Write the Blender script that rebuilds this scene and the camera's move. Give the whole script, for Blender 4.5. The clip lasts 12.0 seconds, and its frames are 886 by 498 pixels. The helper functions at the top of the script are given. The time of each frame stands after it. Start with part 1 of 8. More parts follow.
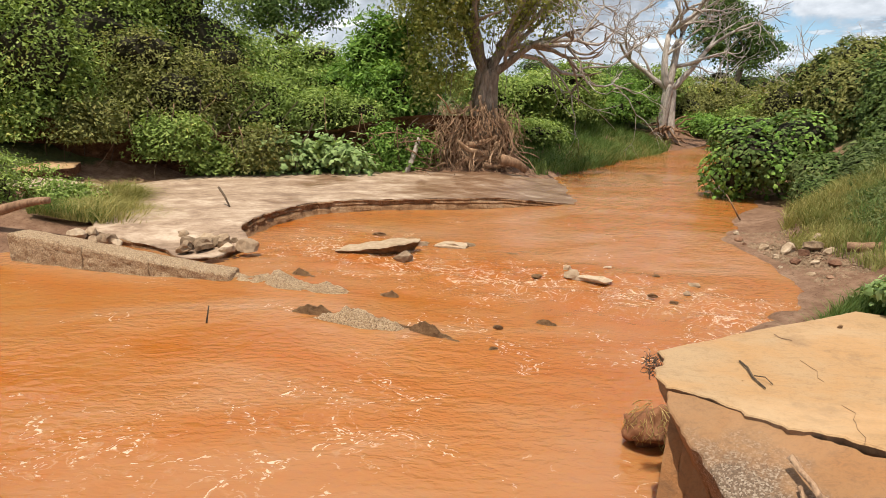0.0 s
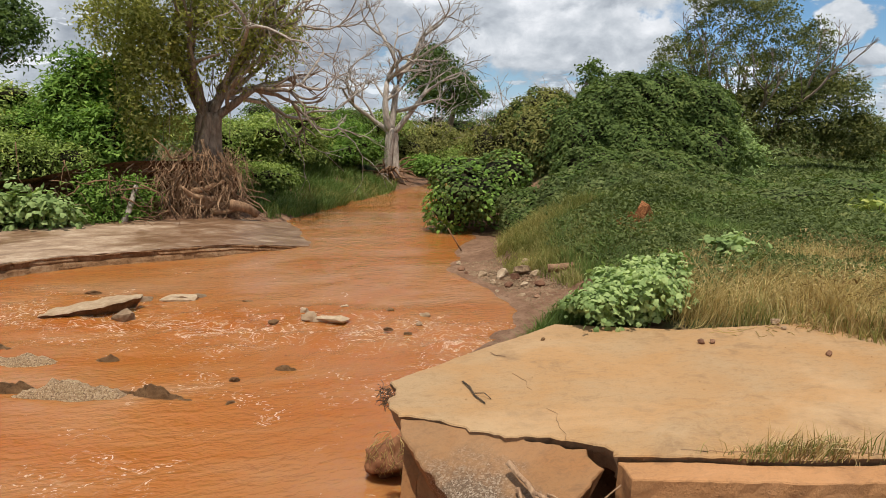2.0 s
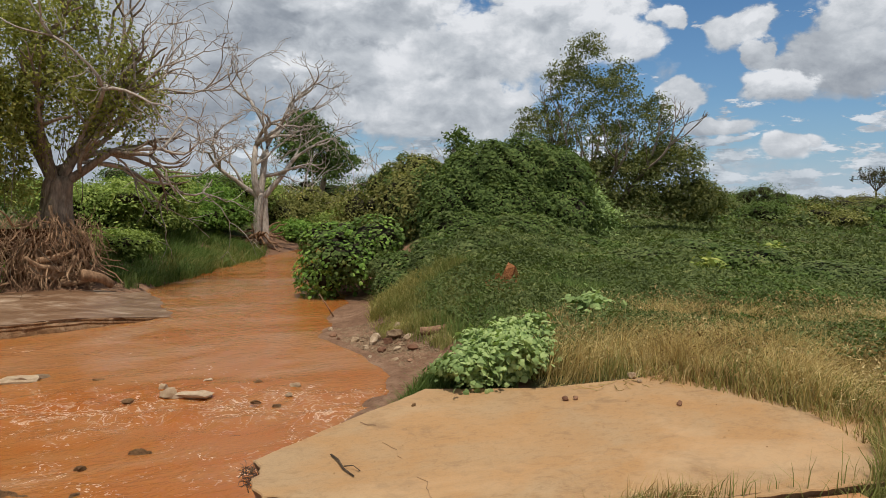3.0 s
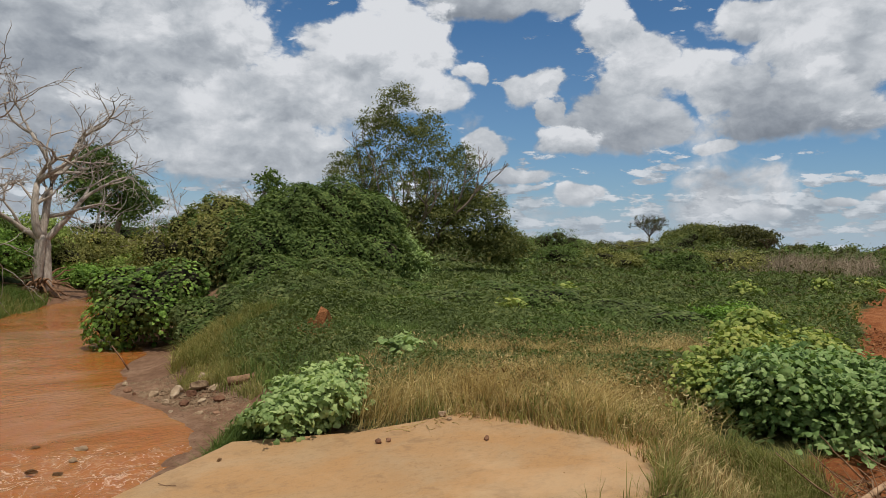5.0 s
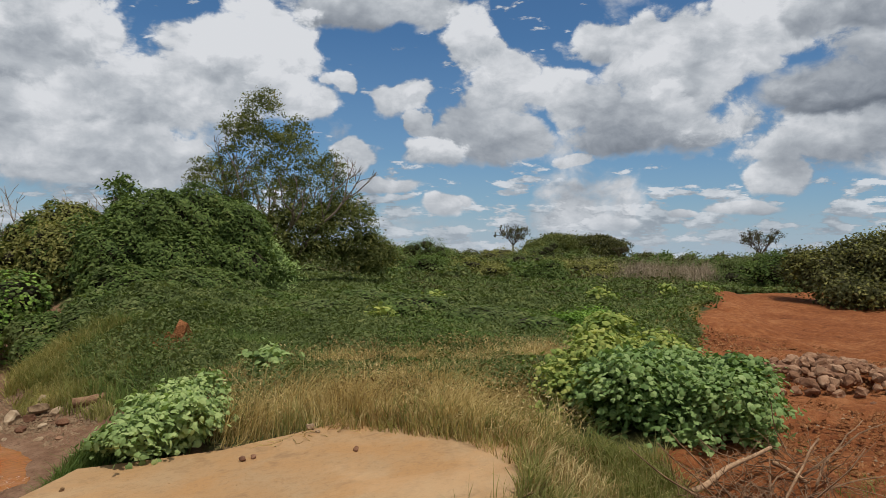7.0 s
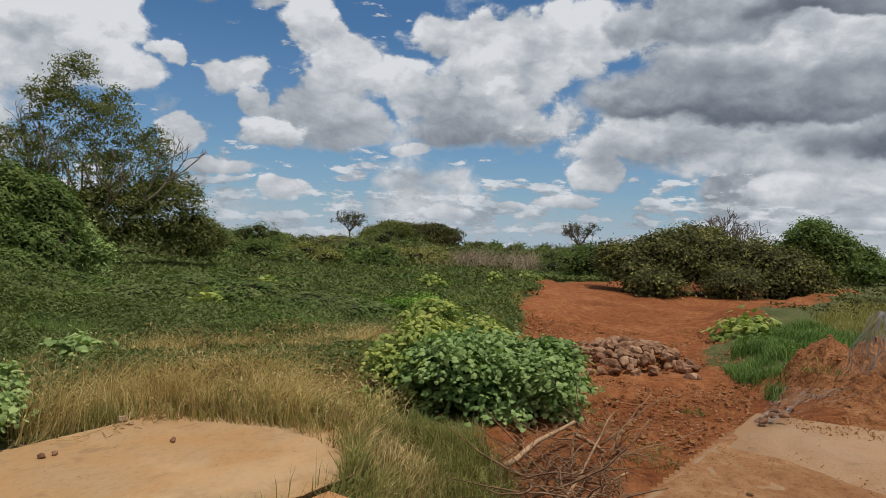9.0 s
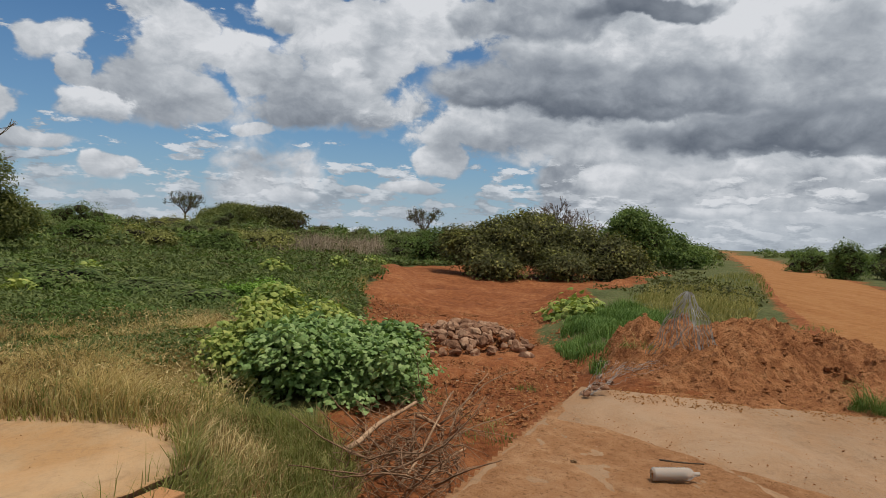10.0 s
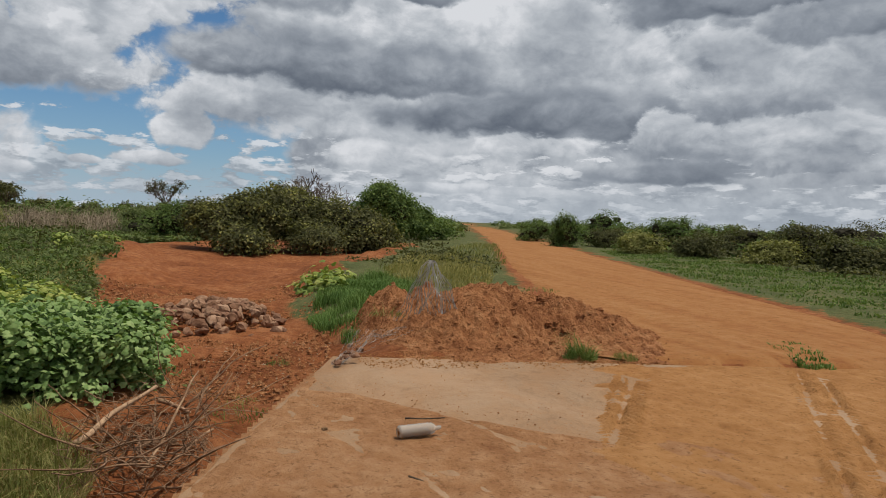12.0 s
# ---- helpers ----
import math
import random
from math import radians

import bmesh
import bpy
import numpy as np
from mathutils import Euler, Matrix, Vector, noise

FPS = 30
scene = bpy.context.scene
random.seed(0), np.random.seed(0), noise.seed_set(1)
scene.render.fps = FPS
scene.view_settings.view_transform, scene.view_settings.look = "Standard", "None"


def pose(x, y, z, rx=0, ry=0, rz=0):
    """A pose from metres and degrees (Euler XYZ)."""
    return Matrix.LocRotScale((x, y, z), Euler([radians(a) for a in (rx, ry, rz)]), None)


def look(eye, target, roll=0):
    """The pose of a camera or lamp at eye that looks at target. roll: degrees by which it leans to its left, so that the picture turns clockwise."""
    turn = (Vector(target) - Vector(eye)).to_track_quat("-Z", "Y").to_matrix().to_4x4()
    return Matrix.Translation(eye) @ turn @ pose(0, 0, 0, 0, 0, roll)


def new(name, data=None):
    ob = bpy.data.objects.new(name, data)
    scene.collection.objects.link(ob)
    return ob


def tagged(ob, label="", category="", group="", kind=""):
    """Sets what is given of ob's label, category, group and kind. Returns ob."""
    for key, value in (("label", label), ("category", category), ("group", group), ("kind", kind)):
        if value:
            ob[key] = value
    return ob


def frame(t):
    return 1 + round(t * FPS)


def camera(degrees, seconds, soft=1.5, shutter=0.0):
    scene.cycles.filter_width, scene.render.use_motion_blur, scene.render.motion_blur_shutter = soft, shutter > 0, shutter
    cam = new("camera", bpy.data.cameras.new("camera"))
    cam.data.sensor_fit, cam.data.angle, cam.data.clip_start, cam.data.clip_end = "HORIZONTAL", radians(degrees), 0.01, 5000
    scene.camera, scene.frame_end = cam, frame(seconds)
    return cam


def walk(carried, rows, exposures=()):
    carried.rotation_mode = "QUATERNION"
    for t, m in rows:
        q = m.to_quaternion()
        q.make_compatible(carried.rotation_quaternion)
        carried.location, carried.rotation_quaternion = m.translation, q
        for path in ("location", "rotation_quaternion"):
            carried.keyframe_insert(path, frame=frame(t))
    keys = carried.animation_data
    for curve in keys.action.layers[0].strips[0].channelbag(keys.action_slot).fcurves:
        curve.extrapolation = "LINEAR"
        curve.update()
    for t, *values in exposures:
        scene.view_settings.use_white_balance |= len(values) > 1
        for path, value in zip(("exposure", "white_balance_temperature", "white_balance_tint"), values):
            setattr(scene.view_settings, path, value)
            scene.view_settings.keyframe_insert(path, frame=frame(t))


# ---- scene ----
cam = camera(65.4, 12.0, soft=0.6)
PATH = [
    (0, (-0.001, 0.001, 1.497), (-0.0186, 1.9439, 1.0217), 1.12),
    (0.5, (0.015, 0.006, 1.486), (0.1713, 1.9366, 0.9869), 1.09),
    (1, (0.029, -0.013, 1.488), (0.3926, 1.8900, 0.9911), 1.74),
    (1.5, (0.050, -0.033, 1.499), (0.6097, 1.8392, 1.0732), 1.66),
    (2, (0.074, -0.041, 1.508), (0.7851, 1.7964, 1.1648), 1.13),
    (2.5, (0.097, -0.051, 1.514), (0.9781, 1.7262, 1.2606), 1.30),
    (3, (0.121, -0.065, 1.529), (1.1626, 1.6354, 1.3738), 1.03),
    (3.2, (0.124, -0.071, 1.532), (1.2282, 1.5905, 1.3946), 1.11),
    (4.8, (0.117, -0.096, 1.525), (1.5314, 1.3177, 1.4955), 1.23),
    (5, (0.115, -0.095, 1.527), (1.5727, 1.2738, 1.5086), 1.24),
    (5.5, (0.116, -0.093, 1.525), (1.6671, 1.1702, 1.5239), 1.03),
    (6, (0.123, -0.088, 1.527), (1.7208, 1.1147, 1.5315), 1.01),
    (6.5, (0.132, -0.085, 1.527), (1.7827, 1.0439, 1.5370), 1.14),
    (6.7, (0.131, -0.085, 1.525), (1.7981, 1.0202, 1.5367), 1.09),
    (8.3, (0.115, -0.119, 1.518), (1.9194, 0.7444, 1.5248), 1.28),
    (8.5, (0.113, -0.127, 1.520), (1.9411, 0.6853, 1.5171), 1.48),
    (9, (0.093, -0.168, 1.525), (1.9856, 0.4784, 1.5149), 2.28),
    (9.5, (0.093, -0.183, 1.531), (2.0335, 0.3020, 1.5104), 2.69),
    (10, (0.076, -0.189, 1.527), (2.0649, 0.0214, 1.4911), 2.72),
    (10.5, (0.075, -0.192, 1.529), (2.0734, -0.2300, 1.4743), 2.63),
    (11, (0.067, -0.205, 1.520), (2.0516, -0.4444, 1.4508), 2.41),
    (11.5, (0.063, -0.217, 1.517), (2.0215, -0.6152, 1.4416), 2.33),
    (12, (0.055, -0.229, 1.510), (1.9914, -0.7226, 1.4294), 2.31),
]
EXPOSURE = [(0, 0.3), (0.5, 0.4), (1, 0.34), (1.5, 0.12), (2, -0.08), (3, -0.33), (5, -0.47), (12, -0.5)]
walk(cam, [(t, look(eye, target, roll)) for t, eye, target, roll in PATH], EXPOSURE)

# ---- sky, clouds and sun ----
SUN_EL, SUN_AZ = 73.0, 208.0  # degrees: height, and clockwise from +y


def link(nt, a, b):
    nt.links.new(a, b)


def math_node(nt, op, a, b=None, c=None, clamp=False):
    n = nt.nodes.new("ShaderNodeMath")
    n.operation, n.use_clamp = op, clamp
    for k, v in enumerate((a, b, c)):
        if v is None:
            continue
        if isinstance(v, (int, float)):
            n.inputs[k].default_value = v
        else:
            nt.links.new(v, n.inputs[k])
    return n.outputs[0]


def vec_node(nt, op, a, b=None):
    n = nt.nodes.new("ShaderNodeVectorMath")
    n.operation = op
    for k, v in enumerate((a, b)):
        if v is None:
            continue
        if isinstance(v, (tuple, list, Vector)):
            n.inputs[k].default_value = v
        else:
            nt.links.new(v, n.inputs[k])
    return n.outputs["Value"] if op in ("DOT_PRODUCT", "LENGTH", "DISTANCE") else n.outputs["Vector"]


def noise_node(nt, vec, scale, detail=4.0, rough=0.5, distort=0.0):
    n = nt.nodes.new("ShaderNodeTexNoise")
    n.inputs["Scale"].default_value, n.inputs["Detail"].default_value = scale, detail
    n.inputs["Roughness"].default_value, n.inputs["Distortion"].default_value = rough, distort
    if vec is not None:
        nt.links.new(vec, n.inputs["Vector"])
    return n.outputs["Fac"]


def ramp_node(nt, fac, stops, ease="LINEAR"):
    n = nt.nodes.new("ShaderNodeValToRGB")
    n.color_ramp.interpolation = ease
    els = n.color_ramp.elements
    while len(els) < len(stops):
        els.new(0.5)
    for e, (p, c) in zip(els, stops):
        e.position = p
        e.color = (*c, 1) if isinstance(c, (tuple, list)) else (c, c, c, 1)
    nt.links.new(fac, n.inputs["Fac"])
    return n.outputs["Color"]


def mix_node(nt, fac, a, b, kind="MIX"):
    n = nt.nodes.new("ShaderNodeMix")
    n.data_type, n.blend_type = "RGBA", kind
    for sock, v in ((n.inputs[0], fac), (n.inputs[6], a), (n.inputs[7], b)):
        if isinstance(v, (int, float)):
            sock.default_value = v
        elif isinstance(v, (tuple, list)):
            sock.default_value = (*v, 1)
        else:
            nt.links.new(v, sock)
    return n.outputs[2]


def toward(az, el):
    """The direction at a bearing (degrees clockwise from +y) and a height."""
    a, e = radians(az), radians(el)
    return Vector((math.sin(a) * math.cos(e), math.cos(a) * math.cos(e), math.sin(e)))


def map_node(nt, v, lo, hi, a=0.0, b=1.0):
    n = nt.nodes.new("ShaderNodeMapRange")
    n.interpolation_type = "SMOOTHSTEP"
    n.inputs["From Min"].default_value, n.inputs["From Max"].default_value = lo, hi
    n.inputs["To Min"].default_value, n.inputs["To Max"].default_value = a, b
    nt.links.new(v, n.inputs["Value"])
    return n.outputs[0]


# heaps of cloud, the farther ones first: bearing, height, half width, half height (degrees), light of the crown and of the base
WEST_HEAPS = [(18.2, 14.3, 13.4, 11.6, 0.66, 0.50), (25.3, 11.5, 5.8, 8.5, 0.72, 0.55), (28.1, 15.5, 4.9, 3.1, 0.92, 0.60), (26.6, 9.5, 7.6, 2.7, 0.80, 0.56), (33.5, 10.9, 5.3, 3.6, 0.78, 0.58), (31.3, 6.8, 8.5, 2.7, 0.74, 0.60), (38.9, 12.5, 5.3, 4.9, 0.86, 0.62), (42.3, 15.5, 4.9, 4.2, 1.08, 0.68), (44.5, 12.7, 2.7, 2.7, 0.95, 0.66)]
GAP_HEAPS = [(48.3, 13.4, 1.5, 0.9, 0.85, 0.70), (50.2, 7.7, 1.6, 1.5, 0.90, 0.70), (53.0, 5.5, 2.5, 0.6, 0.75, 0.62), (57.4, 4.0, 1.6, 0.9, 0.80, 0.65), (51.6, 19.4, 7.6, 1.9, 0.66, 0.50), (54.2, 12.8, 2.3, 1.5, 0.85, 0.60), (55.2, 10.8, 1.1, 1.2, 0.72, 0.56), (60.0, 16.9, 2.3, 3.1, 0.92, 0.62), (61.8, 13.4, 3.3, 2.9, 0.82, 0.52), (65.8, 13.6, 2.8, 1.9, 0.85, 0.58), (61.0, 9.8, 4.9, 2.2, 0.60, 0.42), (56.4, 8.5, 2.6, 1.2, 0.98, 0.55)]
EAST_HEAPS = [(68.2, 8.0, 1.7, 0.7, 0.80, 0.66), (71.1, 16.7, 3.1, 2.0, 0.85, 0.62), (75.5, 14.7, 5.3, 4.0, 0.86, 0.60), (69.2, 11.7, 3.1, 1.8, 0.70, 0.56), (74.4, 10.4, 6.7, 2.8, 0.72, 0.40), (76.4, 11.8, 2.0, 2.0, 0.85, 0.60), (80.2, 16.3, 4.0, 3.1, 0.92, 0.62), (84.1, 17.1, 2.7, 2.0, 0.95, 0.70)]
STORM_DECK = [(94.9, 8.8, 14.7, 3.1, 0.78, 0.60), (98.0, 15.9, 11.6, 3.6, 0.85, 0.62), (91.3, 18.0, 6.7, 2.5, 0.66, 0.45), (108.5, 14.7, 10.7, 3.6, 0.88, 0.62), (116.7, 12.3, 7.1, 4.9, 0.7, 0.52), (88.6, 12.4, 6.6, 2.1, 0.55, 0.26), (96.5, 11.8, 7.0, 2.1, 0.52, 0.25), (103.6, 11.7, 4.9, 2.0, 0.50, 0.30), (106.8, 8.5, 7.6, 1.6, 0.42, 0.25), (114.7, 8.7, 8.5, 2.1, 0.42, 0.25), (99.8, 18.1, 5.3, 0.9, 0.35, 0.28)]
FAR_EAST = [(131.1, 12.1, 8.5, 3.6, 0.75, 0.55), (128.1, 10.7, 5.3, 3.1, 0.70, 0.50), (122.2, 7.0, 3.3, 2.1, 0.82, 0.50), (131.4, 6.9, 6.7, 1.8, 0.78, 0.55), (125.8, 17.0, 7.1, 1.2, 0.34, 0.26), (133.8, 15.0, 5.3, 1.8, 0.55, 0.40), (122.0, 4.2, 5.3, 0.7, 0.45, 0.31), (133.0, 4.0, 6.2, 0.6, 0.60, 0.50)]
LOW_HEAPS = [(83.2, 6.1, 2.3, 1.3, 0.92, 0.62), (76.7, 3.4, 1.2, 0.4, 0.85, 0.70), (81.0, 3.9, 2.5, 0.6, 0.82, 0.60), (71.3, 2.6, 2.2, 0.6, 0.80, 0.68), (100.1, 5.3, 4.9, 1.2, 0.85, 0.62), (109.4, 6.2, 7.6, 0.8, 0.90, 0.62), (58.1, 4.3, 1.8, 0.6, 0.72, 0.62), (98.5, 4.8, 4.0, 1.2, 0.85, 0.60), (103.0, 2.8, 5.8, 0.5, 0.75, 0.60), (112.3, 2.5, 4.9, 0.4, 0.72, 0.62)]
SKY_GAIN = 0.095


def build_sky():
    world = bpy.data.worlds.new("sky")
    scene.world = world
    world.use_nodes = True
    nt = world.node_tree
    nt.nodes.clear()
    out, bg = nt.nodes.new("ShaderNodeOutputWorld"), nt.nodes.new("ShaderNodeBackground")
    sky = nt.nodes.new("ShaderNodeTexSky")
    sky.sky_type, sky.sun_disc = "NISHITA", False
    sky.sun_elevation, sky.sun_rotation = radians(SUN_EL), radians(SUN_AZ)
    sky.air_density, sky.dust_density, sky.ozone_density = 1.0, 0.5, 2.0
    d = vec_node(nt, "NORMALIZE", nt.nodes.new("ShaderNodeTexCoord").outputs["Generated"])
    sep = nt.nodes.new("ShaderNodeSeparateXYZ")
    link(nt, d, sep.inputs[0])
    z = sep.outputs[2]
    az = math_node(nt, "MULTIPLY", math_node(nt, "ARCTAN2", sep.outputs[0], sep.outputs[1]), 57.2958)
    el = math_node(nt, "MULTIPLY", math_node(nt, "ARCSINE", z), 57.2958)
    # billows: rounded lumps upon lumps, smaller and flatter towards the horizon
    flat = vec_node(nt, "MULTIPLY", d, (1, 1, 1.5))

    def billow(v):
        cell = nt.nodes.new("ShaderNodeTexVoronoi")
        cell.feature, cell.normalize = "SMOOTH_F1", True
        cell.inputs["Scale"].default_value, cell.inputs["Smoothness"].default_value = 17.0, 0.3
        cell.inputs["Detail"].default_value, cell.inputs["Roughness"].default_value = 4.5, 0.6
        nt.links.new(v, cell.inputs["Vector"])
        wisp = noise_node(nt, v, 22.0, 8.0, 0.6)
        puff = math_node(nt, "MULTIPLY", math_node(nt, "SUBTRACT", 0.42, cell.outputs["Distance"]), 1.5)
        return math_node(nt, "ADD", puff, math_node(nt, "MULTIPLY", math_node(nt, "SUBTRACT", wisp, 0.5), 1.35))

    warp = nt.nodes.new("ShaderNodeTexNoise")
    warp.inputs["Scale"].default_value, warp.inputs["Detail"].default_value = 10.0, 5.0
    nt.links.new(flat, warp.inputs["Vector"])
    off = vec_node(nt, "SUBTRACT", warp.outputs["Color"], (0.5, 0.5, 0.5))
    bent = vec_node(nt, "ADD", flat, vec_node(nt, "MULTIPLY", off, (0.05, 0.05, 0.05)))
    b = billow(bent)
    lit = math_node(nt, "SUBTRACT", b, billow(vec_node(nt, "ADD", bent, (-0.006, 0.006, 0.016))))
    rise = map_node(nt, el, 0.0, 14.0, 0.18, 1.0)
    bs = math_node(nt, "MULTIPLY", b, 0.62)
    comb = nt.nodes.new("ShaderNodeCombineXYZ")
    link(nt, az, comb.inputs[0])
    link(nt, el, comb.inputs[1])
    push = nt.nodes.new("ShaderNodeVectorMath")
    push.operation = "SCALE"
    link(nt, vec_node(nt, "MULTIPLY", off, (7.5, 4.5, 0)), push.inputs[0])
    link(nt, rise, push.inputs["Scale"])
    at = vec_node(nt, "ADD", comb.outputs[0], push.outputs[0])
    # the general deck: closed to the west and the east, broken overhead and behind
    deck = noise_node(nt, vec_node(nt, "ADD", bent, (3.1, 1.7, 0.4)), 3.2, 7.0, 0.55)
    closed = math_node(nt, "MAXIMUM", map_node(nt, az, 24.0, 12.0), map_node(nt, az, 86.0, 96.0))
    high = map_node(nt, el, 19.0, 26.0)
    k = math_node(nt, "ADD", math_node(nt, "MULTIPLY", closed, 0.34), math_node(nt, "ADD", deck, math_node(nt, "MULTIPLY", high, 0.06)))
    cover = map_node(nt, k, 0.6, 0.68)
    light = math_node(nt, "ADD", map_node(nt, deck, 0.36, 0.66, 0.44, 0.66), math_node(nt, "MULTIPLY", b, 0.14))

    def pile(rows, cover, light, amp):
        for a0, e0, rx, ry, top, base in rows:
            # brighter cloud behind nudges the next heap by a hair, which keeps the heaps in order
            tie = nt.nodes.new("ShaderNodeVectorMath")
            tie.operation = "MULTIPLY_ADD"
            link(nt, light, tie.inputs[0])
            tie.inputs[1].default_value = (0.001, 0.001, 0)
            link(nt, at, tie.inputs[2])
            n = nt.nodes.new("ShaderNodeVectorMath")
            n.operation = "MULTIPLY_ADD"
            link(nt, tie.outputs[0], n.inputs[0])
            n.inputs[1].default_value, n.inputs[2].default_value = (1 / rx, 1 / ry, 0), (-a0 / rx, -e0 / ry, 0)
            sp = nt.nodes.new("ShaderNodeSeparateXYZ")
            link(nt, n.outputs[0], sp.inputs[0])
            q = vec_node(nt, "LENGTH", n.outputs[0])
            s = math_node(nt, "SUBTRACT", amp, q)
            tall = math_node(nt, "ADD", sp.outputs[1], bs)
            alpha = math_node(nt, "MINIMUM", map_node(nt, s, *((-1.24, -0.68) if base < 0.32 else (-1.06, -0.78))), map_node(nt, tall, -0.92, -0.5))
            c = map_node(nt, tall, -0.75, 0.75, base, top)
            light = math_node(nt, "MULTIPLY_ADD", alpha, math_node(nt, "SUBTRACT", c, light), light)
            cover = math_node(nt, "MAXIMUM", cover, alpha)
        return cover, light

    # small fair-weather heaps in rows low over the horizon
    low = vec_node(nt, "MULTIPLY", d, (1, 1, 3.2))
    heap = noise_node(nt, low, 17.0, 9.0, 0.58)
    lift = noise_node(nt, vec_node(nt, "ADD", low, (0.0, 0.0, 0.03)), 17.0, 7.0, 0.58)
    belt = math_node(nt, "ADD", heap, map_node(nt, el, 9.0, 3.5, -0.14, 0.015))
    small = map_node(nt, belt, 0.49, 0.56)
    tone = map_node(nt, math_node(nt, "SUBTRACT", heap, lift), -0.06, 0.12, 0.5, 0.86)
    light = math_node(nt, "MULTIPLY_ADD", small, math_node(nt, "SUBTRACT", tone, light), light)
    cover = math_node(nt, "MAXIMUM", cover, math_node(nt, "MULTIPLY", small, 0.85))
    for rows in (LOW_HEAPS, GAP_HEAPS, WEST_HEAPS, EAST_HEAPS, STORM_DECK, FAR_EAST):
        cover, light = pile(rows, cover, light, bs)
    broad = noise_node(nt, vec_node(nt, "ADD", bent, (5.2, 0.3, 2.4)), 9.0, 3.0, 0.5)
    light = math_node(nt, "MULTIPLY", light, map_node(nt, broad, 0.34, 0.62, 0.84, 1.24))
    relief = math_node(nt, "ADD", 1.0, math_node(nt, "MULTIPLY", lit, 0.42))
    light = math_node(nt, "MULTIPLY", light, math_node(nt, "MINIMUM", math_node(nt, "MAXIMUM", relief, 0.72), 1.3))
    cloud = ramp_node(nt, light, [(0.0, (0.0, 0.0, 0.0)), (0.2, (0.16, 0.19, 0.242)), (0.45, (0.37, 0.412, 0.474)), (0.7, (0.63, 0.674, 0.73)), (1.0, (0.96, 0.985, 1.03))])
    blue = mix_node(nt, 1.0, sky.outputs[0], (SKY_GAIN * 0.62, SKY_GAIN * 0.95, SKY_GAIN * 1.2), "MULTIPLY")
    haze = ramp_node(nt, z, [(0.0, 0.95), (0.06, 0.55), (0.14, 0.2), (0.3, 0.0)])
    blue = mix_node(nt, math_node(nt, "MULTIPLY", haze, 0.8), blue, (0.46, 0.62, 0.8))
    final = mix_node(nt, cover, blue, cloud)
    # air light pales the lowest clouds
    final = mix_node(nt, map_node(nt, el, 5.0, 0.0, 0.0, 0.45), final, (0.6, 0.68, 0.77))
    link(nt, final, bg.inputs["Color"])
    bg.inputs["Strength"].default_value = 1.0
    link(nt, bg.outputs[0], out.inputs[0])
    sun = bpy.data.lights.new("sun", "SUN")
    sun.energy, sun.angle, sun.color = 4.3, radians(0.6), (1.0, 0.935, 0.815)
    lamp = new("sun", sun)
    lamp.matrix_world = look(toward(SUN_AZ, SUN_EL) * 60, (0, 0, 0))


build_sky()

# ---- materials ----
def material(name, rough=0.8, spec=0.3):
    m = bpy.data.materials.new(name)
    m.use_nodes = True
    nt = m.node_tree
    b = nt.nodes["Principled BSDF"]
    b.inputs["Roughness"].default_value = rough
    b.inputs["Specular IOR Level"].default_value = spec
    return m, nt, b


def place(nt):
    return nt.nodes.new("ShaderNodeNewGeometry").outputs["Position"]


def bump(nt, b, height, strength, dist, below=None):
    n = nt.nodes.new("ShaderNodeBump")
    n.inputs["Strength"].default_value, n.inputs["Distance"].default_value = strength, dist
    nt.links.new(height, n.inputs["Height"])
    if below is not None:
        nt.links.new(below, n.inputs["Normal"])
    nt.links.new(n.outputs[0], b.inputs["Normal"])
    return n.outputs[0]


def leaf_material(name, dark, mid, light, yellow=None, rough=0.65, through_light=0.27, tint=(1.2, 1.25, 0.65)):
    """Leaves: each takes its own shade; some light passes through."""
    m, nt, b = material(name, rough, 0.12)
    rnd = nt.nodes.new("ShaderNodeNewGeometry").outputs["Random Per Island"]
    patch = noise_node(nt, place(nt), 1.5, 4.0, 0.6)
    patch = ramp_node(nt, patch, [(0.3, 0.0), (0.7, 1.0)])
    fac = math_node(nt, "ADD", math_node(nt, "MULTIPLY", rnd, 0.55), math_node(nt, "MULTIPLY", patch, 0.45))
    stops = [(0.1, dark), (0.45, mid), (0.8, light)]
    if yellow:
        stops.append((0.93, yellow))
    col = ramp_node(nt, fac, stops)
    nt.links.new(col, b.inputs["Base Color"])
    tr = nt.nodes.new("ShaderNodeBsdfTranslucent")
    nt.links.new(mix_node(nt, 1.0, col, tint, "MULTIPLY"), tr.inputs["Color"])
    mx = nt.nodes.new("ShaderNodeMixShader")
    mx.inputs[0].default_value = through_light
    nt.links.new(b.outputs[0], mx.inputs[1])
    nt.links.new(tr.outputs[0], mx.inputs[2])
    nt.links.new(mx.outputs[0], nt.nodes["Material Output"].inputs[0])
    return m


def wood_material(name, a, c, scale=14.0):
    m, nt, b = material(name, 0.85, 0.2)
    p = place(nt)
    st = vec_node(nt, "MULTIPLY", p, (1, 1, 0.25))
    g = noise_node(nt, st, scale, 6.0, 0.65)
    big = noise_node(nt, p, 1.7, 3.0, 0.5)
    f = math_node(nt, "ADD", math_node(nt, "MULTIPLY", g, 0.7), math_node(nt, "MULTIPLY", big, 0.3))
    nt.links.new(ramp_node(nt, f, [(0.33, a), (0.66, c)]), b.inputs["Base Color"])
    bump(nt, b, g, 0.9, 0.04)
    return m


